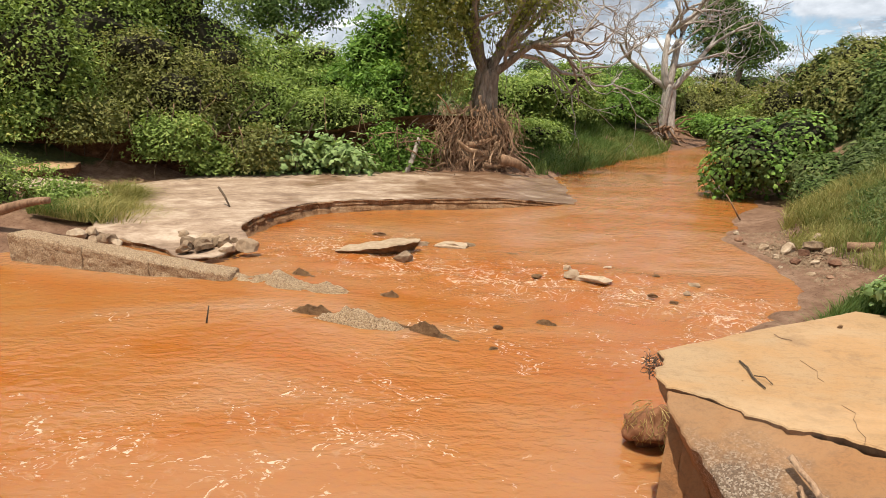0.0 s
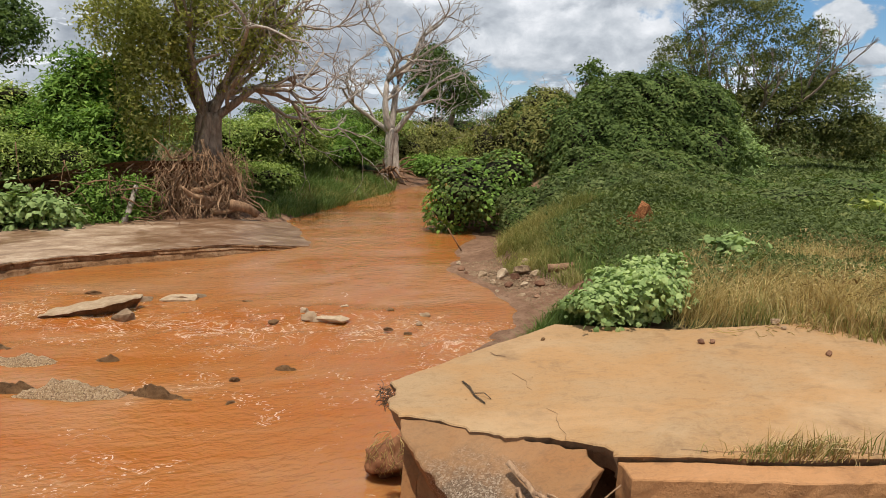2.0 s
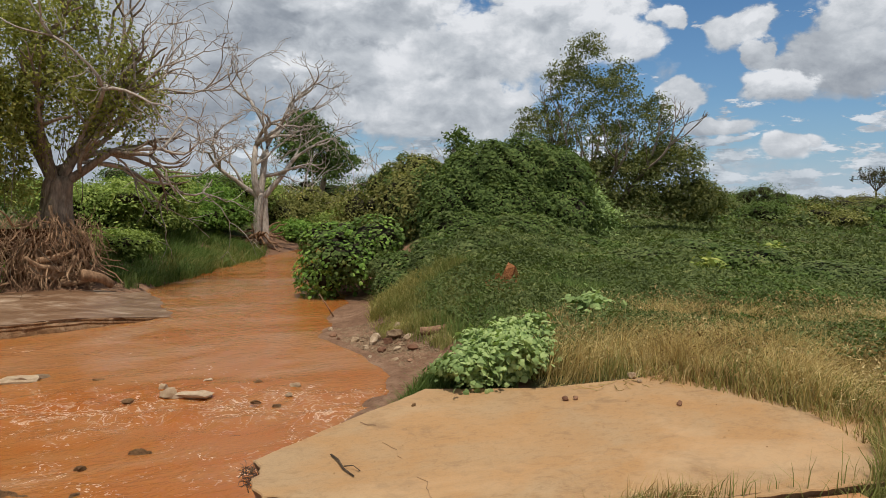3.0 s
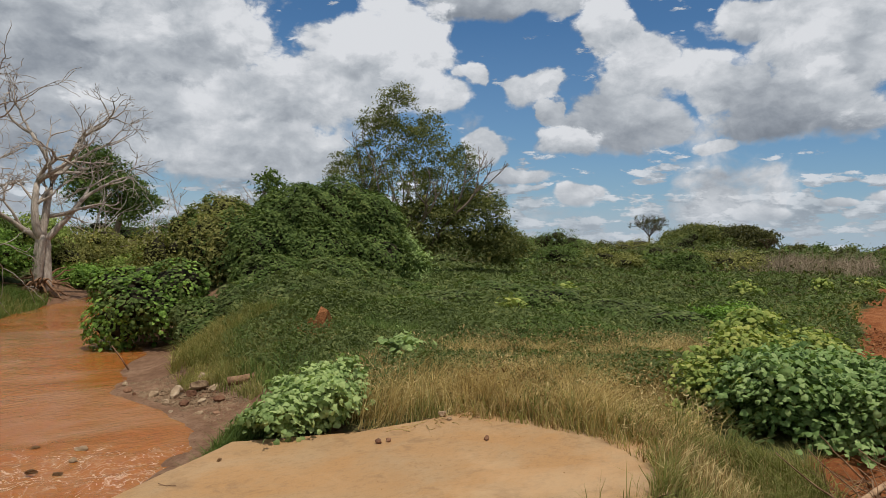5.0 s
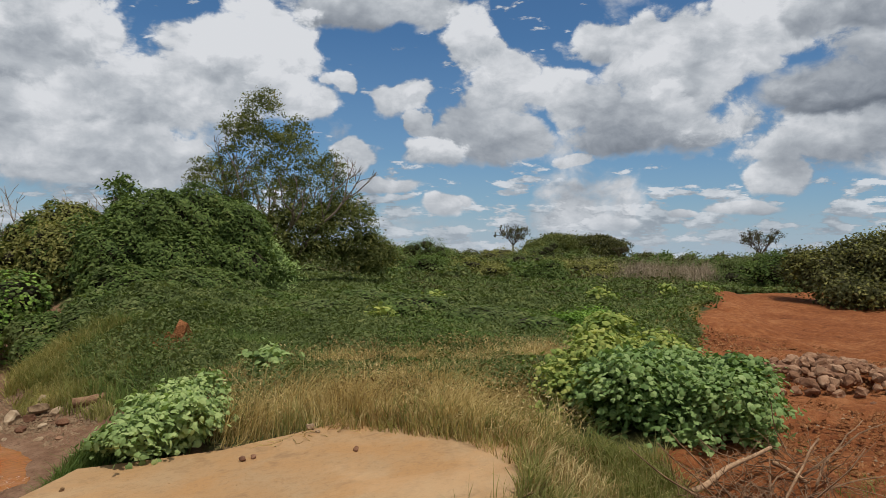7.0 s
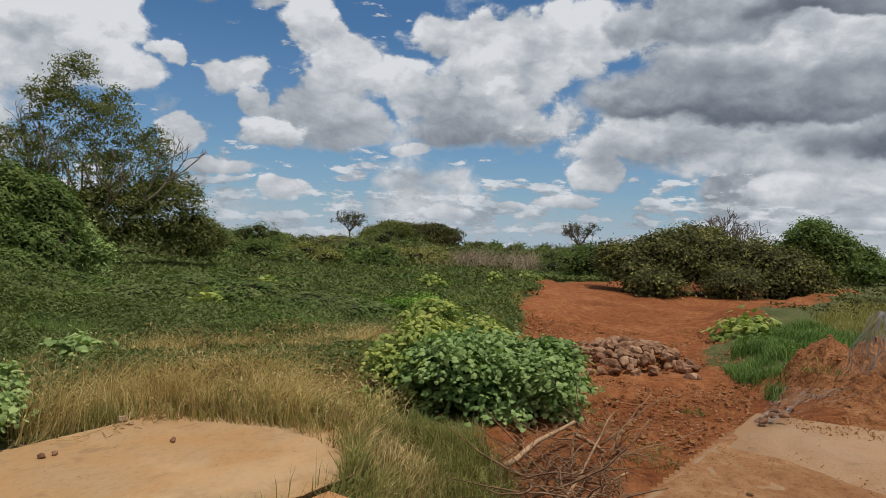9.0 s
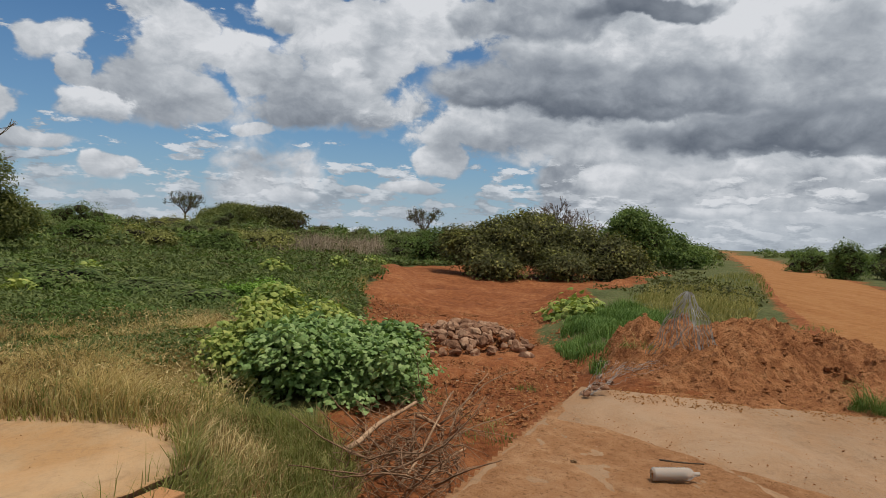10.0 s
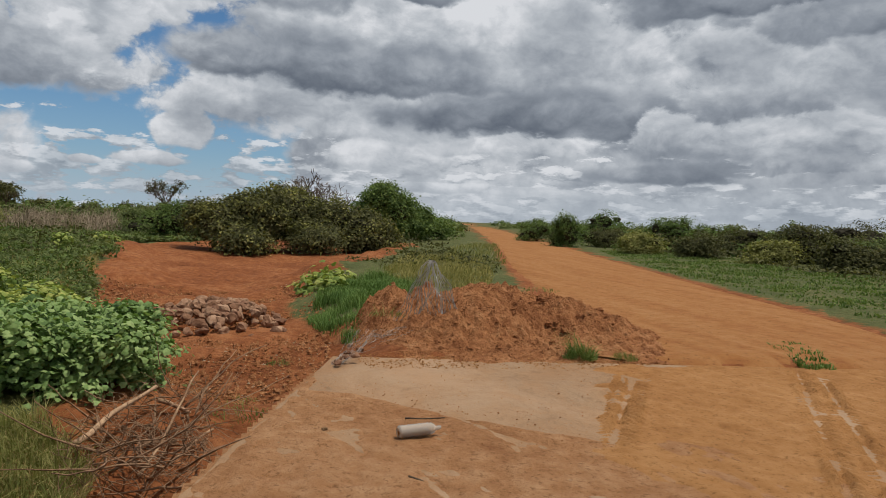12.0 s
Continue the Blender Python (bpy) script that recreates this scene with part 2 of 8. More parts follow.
def stone_material(name, a, c, e, scale=9.0):
    m, nt, b = material(name, 0.85, 0.25)
    ob = nt.nodes.new("ShaderNodeObjectInfo").outputs["Random"]
    p = place(nt)
    g = noise_node(nt, p, scale, 8.0, 0.65)
    f = math_node(nt, "ADD", math_node(nt, "MULTIPLY", g, 0.65), math_node(nt, "MULTIPLY", ob, 0.35))
    nt.links.new(ramp_node(nt, f, [(0.28, a), (0.5, c), (0.72, e)]), b.inputs["Base Color"])
    bump(nt, b, noise_node(nt, p, scale * 4, 6.0, 0.7), 0.6, 0.015)
    return m


def concrete_material(name, clean, dusty, stain, wet=0.0):
    """Worn concrete: a sandy film in drifts, dark stains, fine grit."""
    m, nt, b = material(name, 0.85 - wet, 0.3)
    p = place(nt)
    drift = noise_node(nt, vec_node(nt, "MULTIPLY", p, (1.0, 1.6, 1)), 1.3, 5.0, 0.6, 0.6)
    grit = noise_node(nt, p, 60.0, 4.0, 0.7)
    spot = noise_node(nt, vec_node(nt, "ADD", p, (7, 3, 1)), 3.4, 6.0, 0.7, 0.4)
    col = mix_node(nt, ramp_node(nt, drift, [(0.36, 0.0), (0.6, 1.0)]), clean, dusty)
    col = mix_node(nt, ramp_node(nt, spot, [(0.56, 0.0), (0.68, 0.7)]), col, stain)
    col = mix_node(nt, math_node(nt, "MULTIPLY", ramp_node(nt, grit, [(0.3, 1.0), (0.5, 0.0)]), 0.35), col, stain)
    mid = noise_node(nt, vec_node(nt, "MULTIPLY", p, (1.0, 1.8, 1)), 13.0, 7.0, 0.72, 0.8)
    col = mix_node(nt, math_node(nt, "MULTIPLY", ramp_node(nt, mid, [(0.5, 0.0), (0.64, 1.0)]), 0.45), col, stain)
    col = mix_node(nt, math_node(nt, "MULTIPLY", ramp_node(nt, mid, [(0.32, 1.0), (0.46, 0.0)]), 0.4), col, dusty)
    wide = noise_node(nt, vec_node(nt, "ADD", p, (2.6, 5.1, 0)), 0.75, 6.0, 0.62, 0.7)
    col = mix_node(nt, math_node(nt, "MULTIPLY", ramp_node(nt, wide, [(0.5, 0.0), (0.64, 1.0)]), 0.38), col, tuple(min(0.7, v * 1.35 + 0.03) for v in clean))
    col = mix_node(nt, math_node(nt, "MULTIPLY", ramp_node(nt, wide, [(0.3, 1.0), (0.44, 0.0)]), 0.5), col, tuple(v * 0.82 for v in dusty))
    nt.links.new(col, b.inputs["Base Color"])
    h = math_node(nt, "ADD", math_node(nt, "MULTIPLY", grit, 0.35), math_node(nt, "ADD", math_node(nt, "MULTIPLY", spot, 0.8), math_node(nt, "MULTIPLY", mid, 0.5)))
    bump(nt, b, h, 0.6, 0.02)
    return m


def aggregate_material():
    """Broken concrete that shows its pebbles."""
    m, nt, b = material("exposed_aggregate", 0.8, 0.3)
    p = place(nt)
    v = nt.nodes.new("ShaderNodeTexVoronoi")
    v.inputs["Scale"].default_value = 95.0
    nt.links.new(p, v.inputs["Vector"])
    sep = nt.nodes.new("ShaderNodeSeparateColor")
    nt.links.new(v.outputs["Color"], sep.inputs[0])
    col = ramp_node(nt, sep.outputs[0], [(0.0, (0.13, 0.085, 0.05)), (0.55, (0.27, 0.2, 0.135)), (1.0, (0.55, 0.47, 0.38))])
    gap = ramp_node(nt, v.outputs["Distance"], [(0.35, 0.0), (0.7, 1.0)])
    col = mix_node(nt, gap, col, (0.1, 0.055, 0.03))
    patch = ramp_node(nt, noise_node(nt, p, 5.0, 5.0, 0.65), [(0.42, 0.0), (0.58, 0.85)])
    col = mix_node(nt, patch, col, (0.24, 0.15, 0.085))
    nt.links.new(col, b.inputs["Base Color"])
    inv = math_node(nt, "SUBTRACT", 1.0, v.outputs["Distance"])
    bump(nt, b, inv, 0.9, 0.02)
    return m


def soil_material(name, a, c, e, lumps=1.0):
    m, nt, b = material(name, 0.95, 0.1)
    p = place(nt)
    big = noise_node(nt, p, 0.7, 4.0, 0.6)
    mid = noise_node(nt, p, 6.0, 7.0, 0.65)
    fine = noise_node(nt, p, 45.0, 5.0, 0.7)
    f = math_node(nt, "ADD", math_node(nt, "MULTIPLY", big, 0.4), math_node(nt, "MULTIPLY", mid, 0.6))
    col = ramp_node(nt, f, [(0.34, a), (0.5, c), (0.66, e)])
    col = mix_node(nt, ramp_node(nt, fine, [(0.62, 0.0), (0.75, 0.5)]), col, (0.5, 0.3, 0.17))
    grain = noise_node(nt, vec_node(nt, "ADD", p, (3, 8, 5)), 24.0, 8.0, 0.75)
    col = mix_node(nt, ramp_node(nt, grain, [(0.36, 0.7), (0.47, 0.0)]), col, tuple(v * 0.6 for v in a))
    nt.links.new(col, b.inputs["Base Color"])
    low = bump(nt, b, mid, 0.9 * lumps, 0.07)
    bump(nt, b, math_node(nt, "ADD", grain, math_node(nt, "MULTIPLY", fine, 0.4)), 0.9, 0.025, low)
    return m


def ground_material():
    """The plain: soil, mud and grassy litter laid out by where each of them lies."""
    m, nt, b = material("plain_soil", 0.95, 0.12)
    p = place(nt)
    at = nt.nodes.new("ShaderNodeAttribute")
    at.attribute_name = "cover"
    sep = nt.nodes.new("ShaderNodeSeparateColor")
    nt.links.new(at.outputs["Color"], sep.inputs[0])
    big, mid, fine = noise_node(nt, p, 0.5, 4.0, 0.6), noise_node(nt, p, 5.0, 7.0, 0.65), noise_node(nt, p, 38.0, 5.0, 0.7)
    f = math_node(nt, "ADD", math_node(nt, "MULTIPLY", big, 0.45), math_node(nt, "MULTIPLY", mid, 0.55))
    red = ramp_node(nt, f, [(0.36, (0.14, 0.043, 0.016)), (0.5, (0.255, 0.088, 0.032)), (0.64, (0.37, 0.155, 0.066))])
    mud = ramp_node(nt, f, [(0.33, (0.13, 0.07, 0.042)), (0.5, (0.23, 0.13, 0.08)), (0.66, (0.34, 0.215, 0.14))])
    litter = ramp_node(nt, f, [(0.33, (0.055, 0.07, 0.026)), (0.5, (0.095, 0.11, 0.04)), (0.68, (0.17, 0.15, 0.065))])
    wob = math_node(nt, "MULTIPLY", math_node(nt, "SUBTRACT", mid, 0.5), 0.9)
    g1 = math_node(nt, "ADD", sep.outputs[0], wob, clamp=True)
    g2 = math_node(nt, "ADD", sep.outputs[1], wob, clamp=True)
    k1, k2 = ramp_node(nt, g1, [(0.4, 0.0), (0.6, 1.0)]), ramp_node(nt, g2, [(0.4, 0.0), (0.6, 1.0)])
    col = mix_node(nt, k2, mix_node(nt, k1, litter, red), mud)
    grain = noise_node(nt, vec_node(nt, "ADD", p, (3, 8, 5)), 22.0, 8.0, 0.75)
    col = mix_node(nt, ramp_node(nt, grain, [(0.36, 0.65), (0.47, 0.0)]), col, (0.07, 0.03, 0.014))
    col = mix_node(nt, ramp_node(nt, grain, [(0.58, 0.0), (0.7, 0.3)]), col, (0.42, 0.22, 0.115))
    nt.links.new(col, b.inputs["Base Color"])
    low = bump(nt, b, mid, 0.9, 0.07)
    bump(nt, b, math_node(nt, "ADD", grain, math_node(nt, "MULTIPLY", fine, 0.4)), 0.8, 0.025, low)
    return m


def water_material():
    """Silt-laden river water: opaque, with a mirror skin that ripples in patches and froth in the rapids."""
    m, nt, b = material("muddy_water", 0.04, 0.5)
    b.inputs["IOR"].default_value = 1.38
    b.inputs["Subsurface Weight"].default_value, b.inputs["Subsurface Scale"].default_value = 0.55, 0.22
    b.inputs["Subsurface Radius"].default_value = (1.0, 0.6, 0.3)
    p = place(nt)
    at = nt.nodes.new("ShaderNodeAttribute")
    at.attribute_name = "flow"
    sep = nt.nodes.new("ShaderNodeSeparateColor")
    nt.links.new(at.outputs["Color"], sep.inputs[0])
    rapid, foam_area = sep.outputs[0], sep.outputs[1]
    slow = noise_node(nt, vec_node(nt, "MULTIPLY", p, (0.5, 1.1, 1)), 0.55, 4.0, 0.55, 0.8)
    # the pinkish upper stops paint cloud reflections into the water's colour
    col = ramp_node(nt, slow, [(0.36, (0.35, 0.105, 0.014)), (0.5, (0.355, 0.134, 0.034)), (0.6, (0.37, 0.165, 0.064)), (0.7, (0.39, 0.195, 0.095))])
    # froth: a torn web of threads, and small floes of bubbles
    warp = nt.nodes.new("ShaderNodeTexNoise")
    warp.inputs["Scale"].default_value, warp.inputs["Detail"].default_value = 2.6, 5.0
    nt.links.new(p, warp.inputs["Vector"])
    bent = vec_node(nt, "ADD", p, vec_node(nt, "MULTIPLY", vec_node(nt, "SUBTRACT", warp.outputs["Color"], (0.5, 0.5, 0.5)), (0.9, 0.9, 0)))
    web = nt.nodes.new("ShaderNodeTexVoronoi")
    web.feature = "DISTANCE_TO_EDGE"
    web.inputs["Scale"].default_value = 4.2
    nt.links.new(vec_node(nt, "MULTIPLY", bent, (0.8, 1.5, 1)), web.inputs["Vector"])
    thread = ramp_node(nt, web.outputs["Distance"], [(0.0, 0.7), (0.03, 0.4), (0.07, 0.0)])
    torn = noise_node(nt, bent, 2.1, 6.0, 0.65)
    torn2 = noise_node(nt, vec_node(nt, "ADD", p, (4, 9, 0)), 9.0, 6.0, 0.7)
    live = ramp_node(nt, math_node(nt, "ADD", math_node(nt, "ADD", math_node(nt, "MULTIPLY", torn, 0.7), math_node(nt, "MULTIPLY", torn2, 0.35)), math_node(nt, "MULTIPLY", foam_area, 0.3)), [(0.68, 0.0), (0.82, 1.0)])
    bub = nt.nodes.new("ShaderNodeTexVoronoi")
    bub.inputs["Scale"].default_value = 17.0
    nt.links.new(vec_node(nt, "MULTIPLY", bent, (0.7, 1.2, 1)), bub.inputs["Vector"])
    floe = ramp_node(nt, bub.outputs["Distance"], [(0.16, 1.0), (0.32, 0.0)])
    loose = ramp_node(nt, math_node(nt, "ADD", torn, math_node(nt, "MULTIPLY", foam_area, 0.24)), [(0.57, 0.0), (0.69, 1.0)])
    k = math_node(nt, "MAXIMUM", math_node(nt, "MULTIPLY", math_node(nt, "MULTIPLY", thread, live), math_node(nt, "ADD", 0.35, math_node(nt, "MULTIPLY", rapid, 0.65))), math_node(nt, "MULTIPLY", math_node(nt, "MULTIPLY", floe, loose), 0.75))
    thick = ramp_node(nt, math_node(nt, "ADD", math_node(nt, "MULTIPLY", torn, 0.6), math_node(nt, "ADD", math_node(nt, "MULTIPLY", torn2, 0.5), math_node(nt, "MULTIPLY", foam_area, 0.2))), [(0.8, 0.0), (0.95, 0.9)])
    k = math_node(nt, "MAXIMUM", k, thick)
    col = mix_node(nt, math_node(nt, "MULTIPLY", k, 0.85), col, (0.78, 0.58, 0.42))
    nt.links.new(col, b.inputs["Base Color"])
    nt.links.new(math_node(nt, "ADD", 0.035, math_node(nt, "MULTIPLY", k, 0.5)), b.inputs["Roughness"])
    calm = ramp_node(nt, noise_node(nt, vec_node(nt, "MULTIPLY", p, (0.5, 0.8, 1)), 0.5, 3.0, 0.5, 0.5), [(0.42, 0.3), (0.6, 1.0)])
    rip = noise_node(nt, vec_node(nt, "MULTIPLY", p, (0.85, 1.5, 1)), 8.5, 2.5, 0.5, 0.35)
    chop = noise_node(nt, vec_node(nt, "MULTIPLY", p, (1.1, 1.4, 1)), 14.0, 3.0, 0.55, 0.8)
    h = math_node(nt, "ADD", math_node(nt, "MULTIPLY", math_node(nt, "ADD", rip, math_node(nt, "MULTIPLY", chop, 0.16)), calm), math_node(nt, "MULTIPLY", chop, math_node(nt, "MULTIPLY", rapid, 0.7)))
    h = math_node(nt, "ADD", h, math_node(nt, "MULTIPLY", k, 0.12))
    bump(nt, b, h, 0.6, 0.06)
    return m


def road_material():
    m, nt, b = material("laterite_road", 0.95, 0.1)
    p = place(nt)
    ruts = noise_node(nt, vec_node(nt, "MULTIPLY", p, (0.12, 1.6, 1)), 1.1, 5.0, 0.6)
    mid, fine = noise_node(nt, p, 4.0, 6.0, 0.65), noise_node(nt, p, 40.0, 4.0, 0.7)
    f = math_node(nt, "ADD", math_node(nt, "MULTIPLY", ruts, 0.5), math_node(nt, "MULTIPLY", mid, 0.5))
    col = ramp_node(nt, f, [(0.35, (0.26, 0.1, 0.034)), (0.5, (0.33, 0.15, 0.055)), (0.65, (0.39, 0.195, 0.082))])
    grain = noise_node(nt, vec_node(nt, "ADD", p, (3, 8, 5)), 14.0, 9.0, 0.75)
    col = mix_node(nt, ramp_node(nt, grain, [(0.36, 0.6), (0.46, 0.0)]), col, (0.15, 0.062, 0.024))
    nt.links.new(col, b.inputs["Base Color"])
    low = bump(nt, b, math_node(nt, "ADD", ruts, math_node(nt, "MULTIPLY", fine, 0.3)), 0.7, 0.05)
    bump(nt, b, grain, 0.7, 0.03, low)
    return m


def ledge_material():
    """Old concrete under a film of running water: pale dry skin, brown wet sheets, and pale streaks along the flow that
    paint its glare.
    """
    m, nt, b = material("wet_concrete", 0.5, 0.4)
    p = place(nt)
    flow = noise_node(nt, vec_node(nt, "MULTIPLY", p, (0.75, 1.15, 1)), 1.5, 7.0, 0.62, 0.5)
    fine = noise_node(nt, vec_node(nt, "MULTIPLY", p, (0.8, 1.3, 1)), 7.0, 6.0, 0.68, 0.6)
    big = noise_node(nt, p, 0.55, 4.0, 0.55, 0.3)
    sep = nt.nodes.new("ShaderNodeSeparateXYZ")
    nt.links.new(p, sep.inputs[0])
    along = math_node(nt, "MULTIPLY_ADD", sep.outputs[0], 0.12, 0.6)
    wet = math_node(nt, "ADD", along, math_node(nt, "MULTIPLY", math_node(nt, "SUBTRACT", big, 0.5), 2.2), clamp=True)
    f = math_node(nt, "ADD", math_node(nt, "MULTIPLY", flow, 0.6), math_node(nt, "MULTIPLY", fine, 0.4))
    dry = ramp_node(nt, f, [(0.38, (0.2, 0.125, 0.078)), (0.5, (0.345, 0.235, 0.155)), (0.62, (0.52, 0.395, 0.285))])
    # the palest stops put the sky's glare on the wet film into the colour
    damp = ramp_node(nt, f, [(0.36, (0.13, 0.065, 0.034)), (0.5, (0.23, 0.13, 0.075)), (0.6, (0.4, 0.28, 0.195)), (0.68, (0.62, 0.51, 0.42))])
    k = ramp_node(nt, wet, [(0.3, 0.0), (0.6, 1.0)])
    nt.links.new(mix_node(nt, k, dry, damp), b.inputs["Base Color"])
    nt.links.new(math_node(nt, "SUBTRACT", 0.75, math_node(nt, "MULTIPLY", k, 0.45)), b.inputs["Roughness"])
    bump(nt, b, math_node(nt, "ADD", fine, flow), 0.4, 0.03)
    return m


def gravel_material():
    """Washed gravel: small pale pebbles with dark gaps."""
    m, nt, b = material("washed_gravel", 0.85, 0.25)
    p = place(nt)
    v = nt.nodes.new("ShaderNodeTexVoronoi")
    v.inputs["Scale"].default_value = 75.0
    nt.links.new(p, v.inputs["Vector"])
    sep = nt.nodes.new("ShaderNodeSeparateColor")
    nt.links.new(v.outputs["Color"], sep.inputs[0])
    col = ramp_node(nt, sep.outputs[0], [(0.0, (0.34, 0.21, 0.115)), (0.5, (0.47, 0.32, 0.185)), (1.0, (0.6, 0.44, 0.28))])
    col = mix_node(nt, ramp_node(nt, v.outputs["Distance"], [(0.55, 0.0), (0.95, 1.0)]), col, (0.17, 0.1, 0.06))
    nt.links.new(col, b.inputs["Base Color"])
    bump(nt, b, math_node(nt, "SUBTRACT", 1.0, v.outputs["Distance"]), 0.9, 0.025)
    return m


M_GROUND, M_WATER, M_ROAD = ground_material(), water_material(), road_material()
M_CONC = concrete_material("dusty_concrete", (0.41, 0.27, 0.145), (0.42, 0.235, 0.1), (0.26, 0.155, 0.078))
M_CAUSEWAY = concrete_material("causeway_concrete", (0.32, 0.205, 0.12), (0.32, 0.18, 0.09), (0.2, 0.115, 0.062))
M_MUDFILM = soil_material("dried_mud", (0.27, 0.12, 0.052), (0.38, 0.19, 0.088), (0.48, 0.275, 0.145), 0.9)
M_SAND = soil_material("road_sand", (0.3, 0.135, 0.048), (0.39, 0.19, 0.072), (0.46, 0.24, 0.1), 0.4)
M_LEDGE = ledge_material()
M_LIP = soil_material("ledge_edge", (0.13, 0.062, 0.03), (0.27, 0.145, 0.072), (0.46, 0.3, 0.18), 1.6)
M_GRAVEL = gravel_material()
M_ROOT = wood_material("washed_roots", (0.19, 0.095, 0.05), (0.55, 0.36, 0.22))
M_SCRUB = leaf_material("leaf_scrub", (0.04, 0.044, 0.018), (0.08, 0.084, 0.033), (0.145, 0.14, 0.058), (0.22, 0.18, 0.08))
M_BROKEN = aggregate_material()
M_MOUND = soil_material("dug_soil", (0.2, 0.076, 0.031), (0.35, 0.15, 0.064), (0.47, 0.235, 0.108), 1.3)
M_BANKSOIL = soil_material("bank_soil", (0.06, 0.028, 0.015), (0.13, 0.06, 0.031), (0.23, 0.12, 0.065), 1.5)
M_STONE = stone_material("river_stone", (0.2, 0.14, 0.09), (0.38, 0.28, 0.19), (0.56, 0.45, 0.33))
M_COBBLE = stone_material("red_rubble", (0.13, 0.06, 0.035), (0.25, 0.13, 0.075), (0.4, 0.25, 0.16))
M_BARK = wood_material("grey_bark", (0.11, 0.08, 0.06), (0.38, 0.3, 0.23), 16.0)
M_PALE = wood_material("bleached_wood", (0.24, 0.195, 0.16), (0.6, 0.52, 0.45), 18.0)
M_DRIFT = wood_material("driftwood", (0.13, 0.068, 0.038), (0.4, 0.245, 0.145))
M_DARKWOOD = wood_material("dark_stems", (0.045, 0.03, 0.02), (0.15, 0.1, 0.065))
M_LEAF_VINE = leaf_material("leaf_vine", (0.055, 0.088, 0.024), (0.102, 0.152, 0.041), (0.168, 0.222, 0.067), (0.24, 0.25, 0.085))
M_LEAF_TREE = leaf_material("leaf_tree", (0.15, 0.165, 0.055), (0.29, 0.3, 0.1), (0.46, 0.45, 0.17), (0.6, 0.52, 0.2), 0.55, 0.6)
M_TWIG = wood_material("brown_twigs", (0.09, 0.062, 0.05), (0.2, 0.15, 0.12))
# near-black on purpose: the colour carries the shade inside the bushes
M_CORE = wood_material("core_shade", (0.018, 0.017, 0.009), (0.05, 0.042, 0.024), 9.0)
M_LEAF_CROWN = leaf_material("leaf_crown", (0.065, 0.08, 0.028), (0.13, 0.15, 0.05), (0.23, 0.235, 0.085), (0.38, 0.33, 0.1), 0.6, 0.4)
M_GRASS_YELLOW = leaf_material("grass_yellow", (0.17, 0.17, 0.045), (0.3, 0.275, 0.085), (0.45, 0.39, 0.15), None, 0.6, 0.35, (1.1, 1.05, 0.75))
M_LEAF = leaf_material("leaf_green", (0.101, 0.147, 0.0341), (0.21, 0.287, 0.0668), (0.388, 0.465, 0.133), (0.621, 0.559, 0.171))
M_LEAF_FIELD = leaf_material("leaf_field", (0.067, 0.092, 0.031), (0.118, 0.152, 0.052), (0.185, 0.22, 0.08), (0.27, 0.26, 0.095))
M_LEAF_DARK = leaf_material("leaf_dark", (0.0442, 0.0729, 0.0221), (0.0884, 0.139, 0.0376), (0.183, 0.243, 0.0685))
M_LEAF_LUSH = leaf_material("leaf_lush", (0.0761, 0.139, 0.0279), (0.152, 0.267, 0.0483), (0.279, 0.419, 0.0889))
M_LEAF_OLIVE = leaf_material("leaf_olive", (0.105, 0.11, 0.0357), (0.2, 0.205, 0.063), (0.336, 0.326, 0.11), (0.504, 0.41, 0.137))
M_LEAF_BROAD = leaf_material("leaf_broad", (0.088, 0.155, 0.048), (0.2, 0.3, 0.103), (0.33, 0.43, 0.172), None, 0.55)
M_LEAF_PALE = leaf_material("leaf_pale", (0.143, 0.213, 0.0713), (0.273, 0.369, 0.138), (0.451, 0.547, 0.225), None, 0.6)
M_LEAF_YELLOW = leaf_material("leaf_yellowing", (0.13, 0.195, 0.0468), (0.247, 0.312, 0.0806), (0.429, 0.442, 0.13))
M_GRASS = leaf_material("grass_green", (0.0654, 0.112, 0.0281), (0.122, 0.187, 0.0467), (0.215, 0.262, 0.0842), None, 0.6)
M_GRASS_DRY = leaf_material("grass_dry", (0.24, 0.165, 0.055), (0.5, 0.37, 0.14), (0.7, 0.56, 0.26), None, 0.7, 0.4, (1.05, 1.0, 0.85))
M_GRASS_STRAW = leaf_material("grass_straw", (0.16, 0.095, 0.035), (0.4, 0.275, 0.11), (0.72, 0.58, 0.3), None, 0.7, 0.3, (1.05, 1.0, 0.8))
M_GRASS_DEEP = leaf_material("grass_deep", (0.0575, 0.109, 0.0253), (0.103, 0.184, 0.0414), (0.184, 0.265, 0.0747), None, 0.6, 0.2)
M_GRASS_MIX = leaf_material("grass_mixed", (0.122, 0.147, 0.0367), (0.229, 0.237, 0.0694), (0.367, 0.326, 0.13), None, 0.6, 0.4, (1.1, 1.1, 0.75))
M_BARE = leaf_material("bare_twigs", (0.175, 0.125, 0.0938), (0.275, 0.213, 0.15), (0.375, 0.3, 0.225), None, 0.8, 0.1)

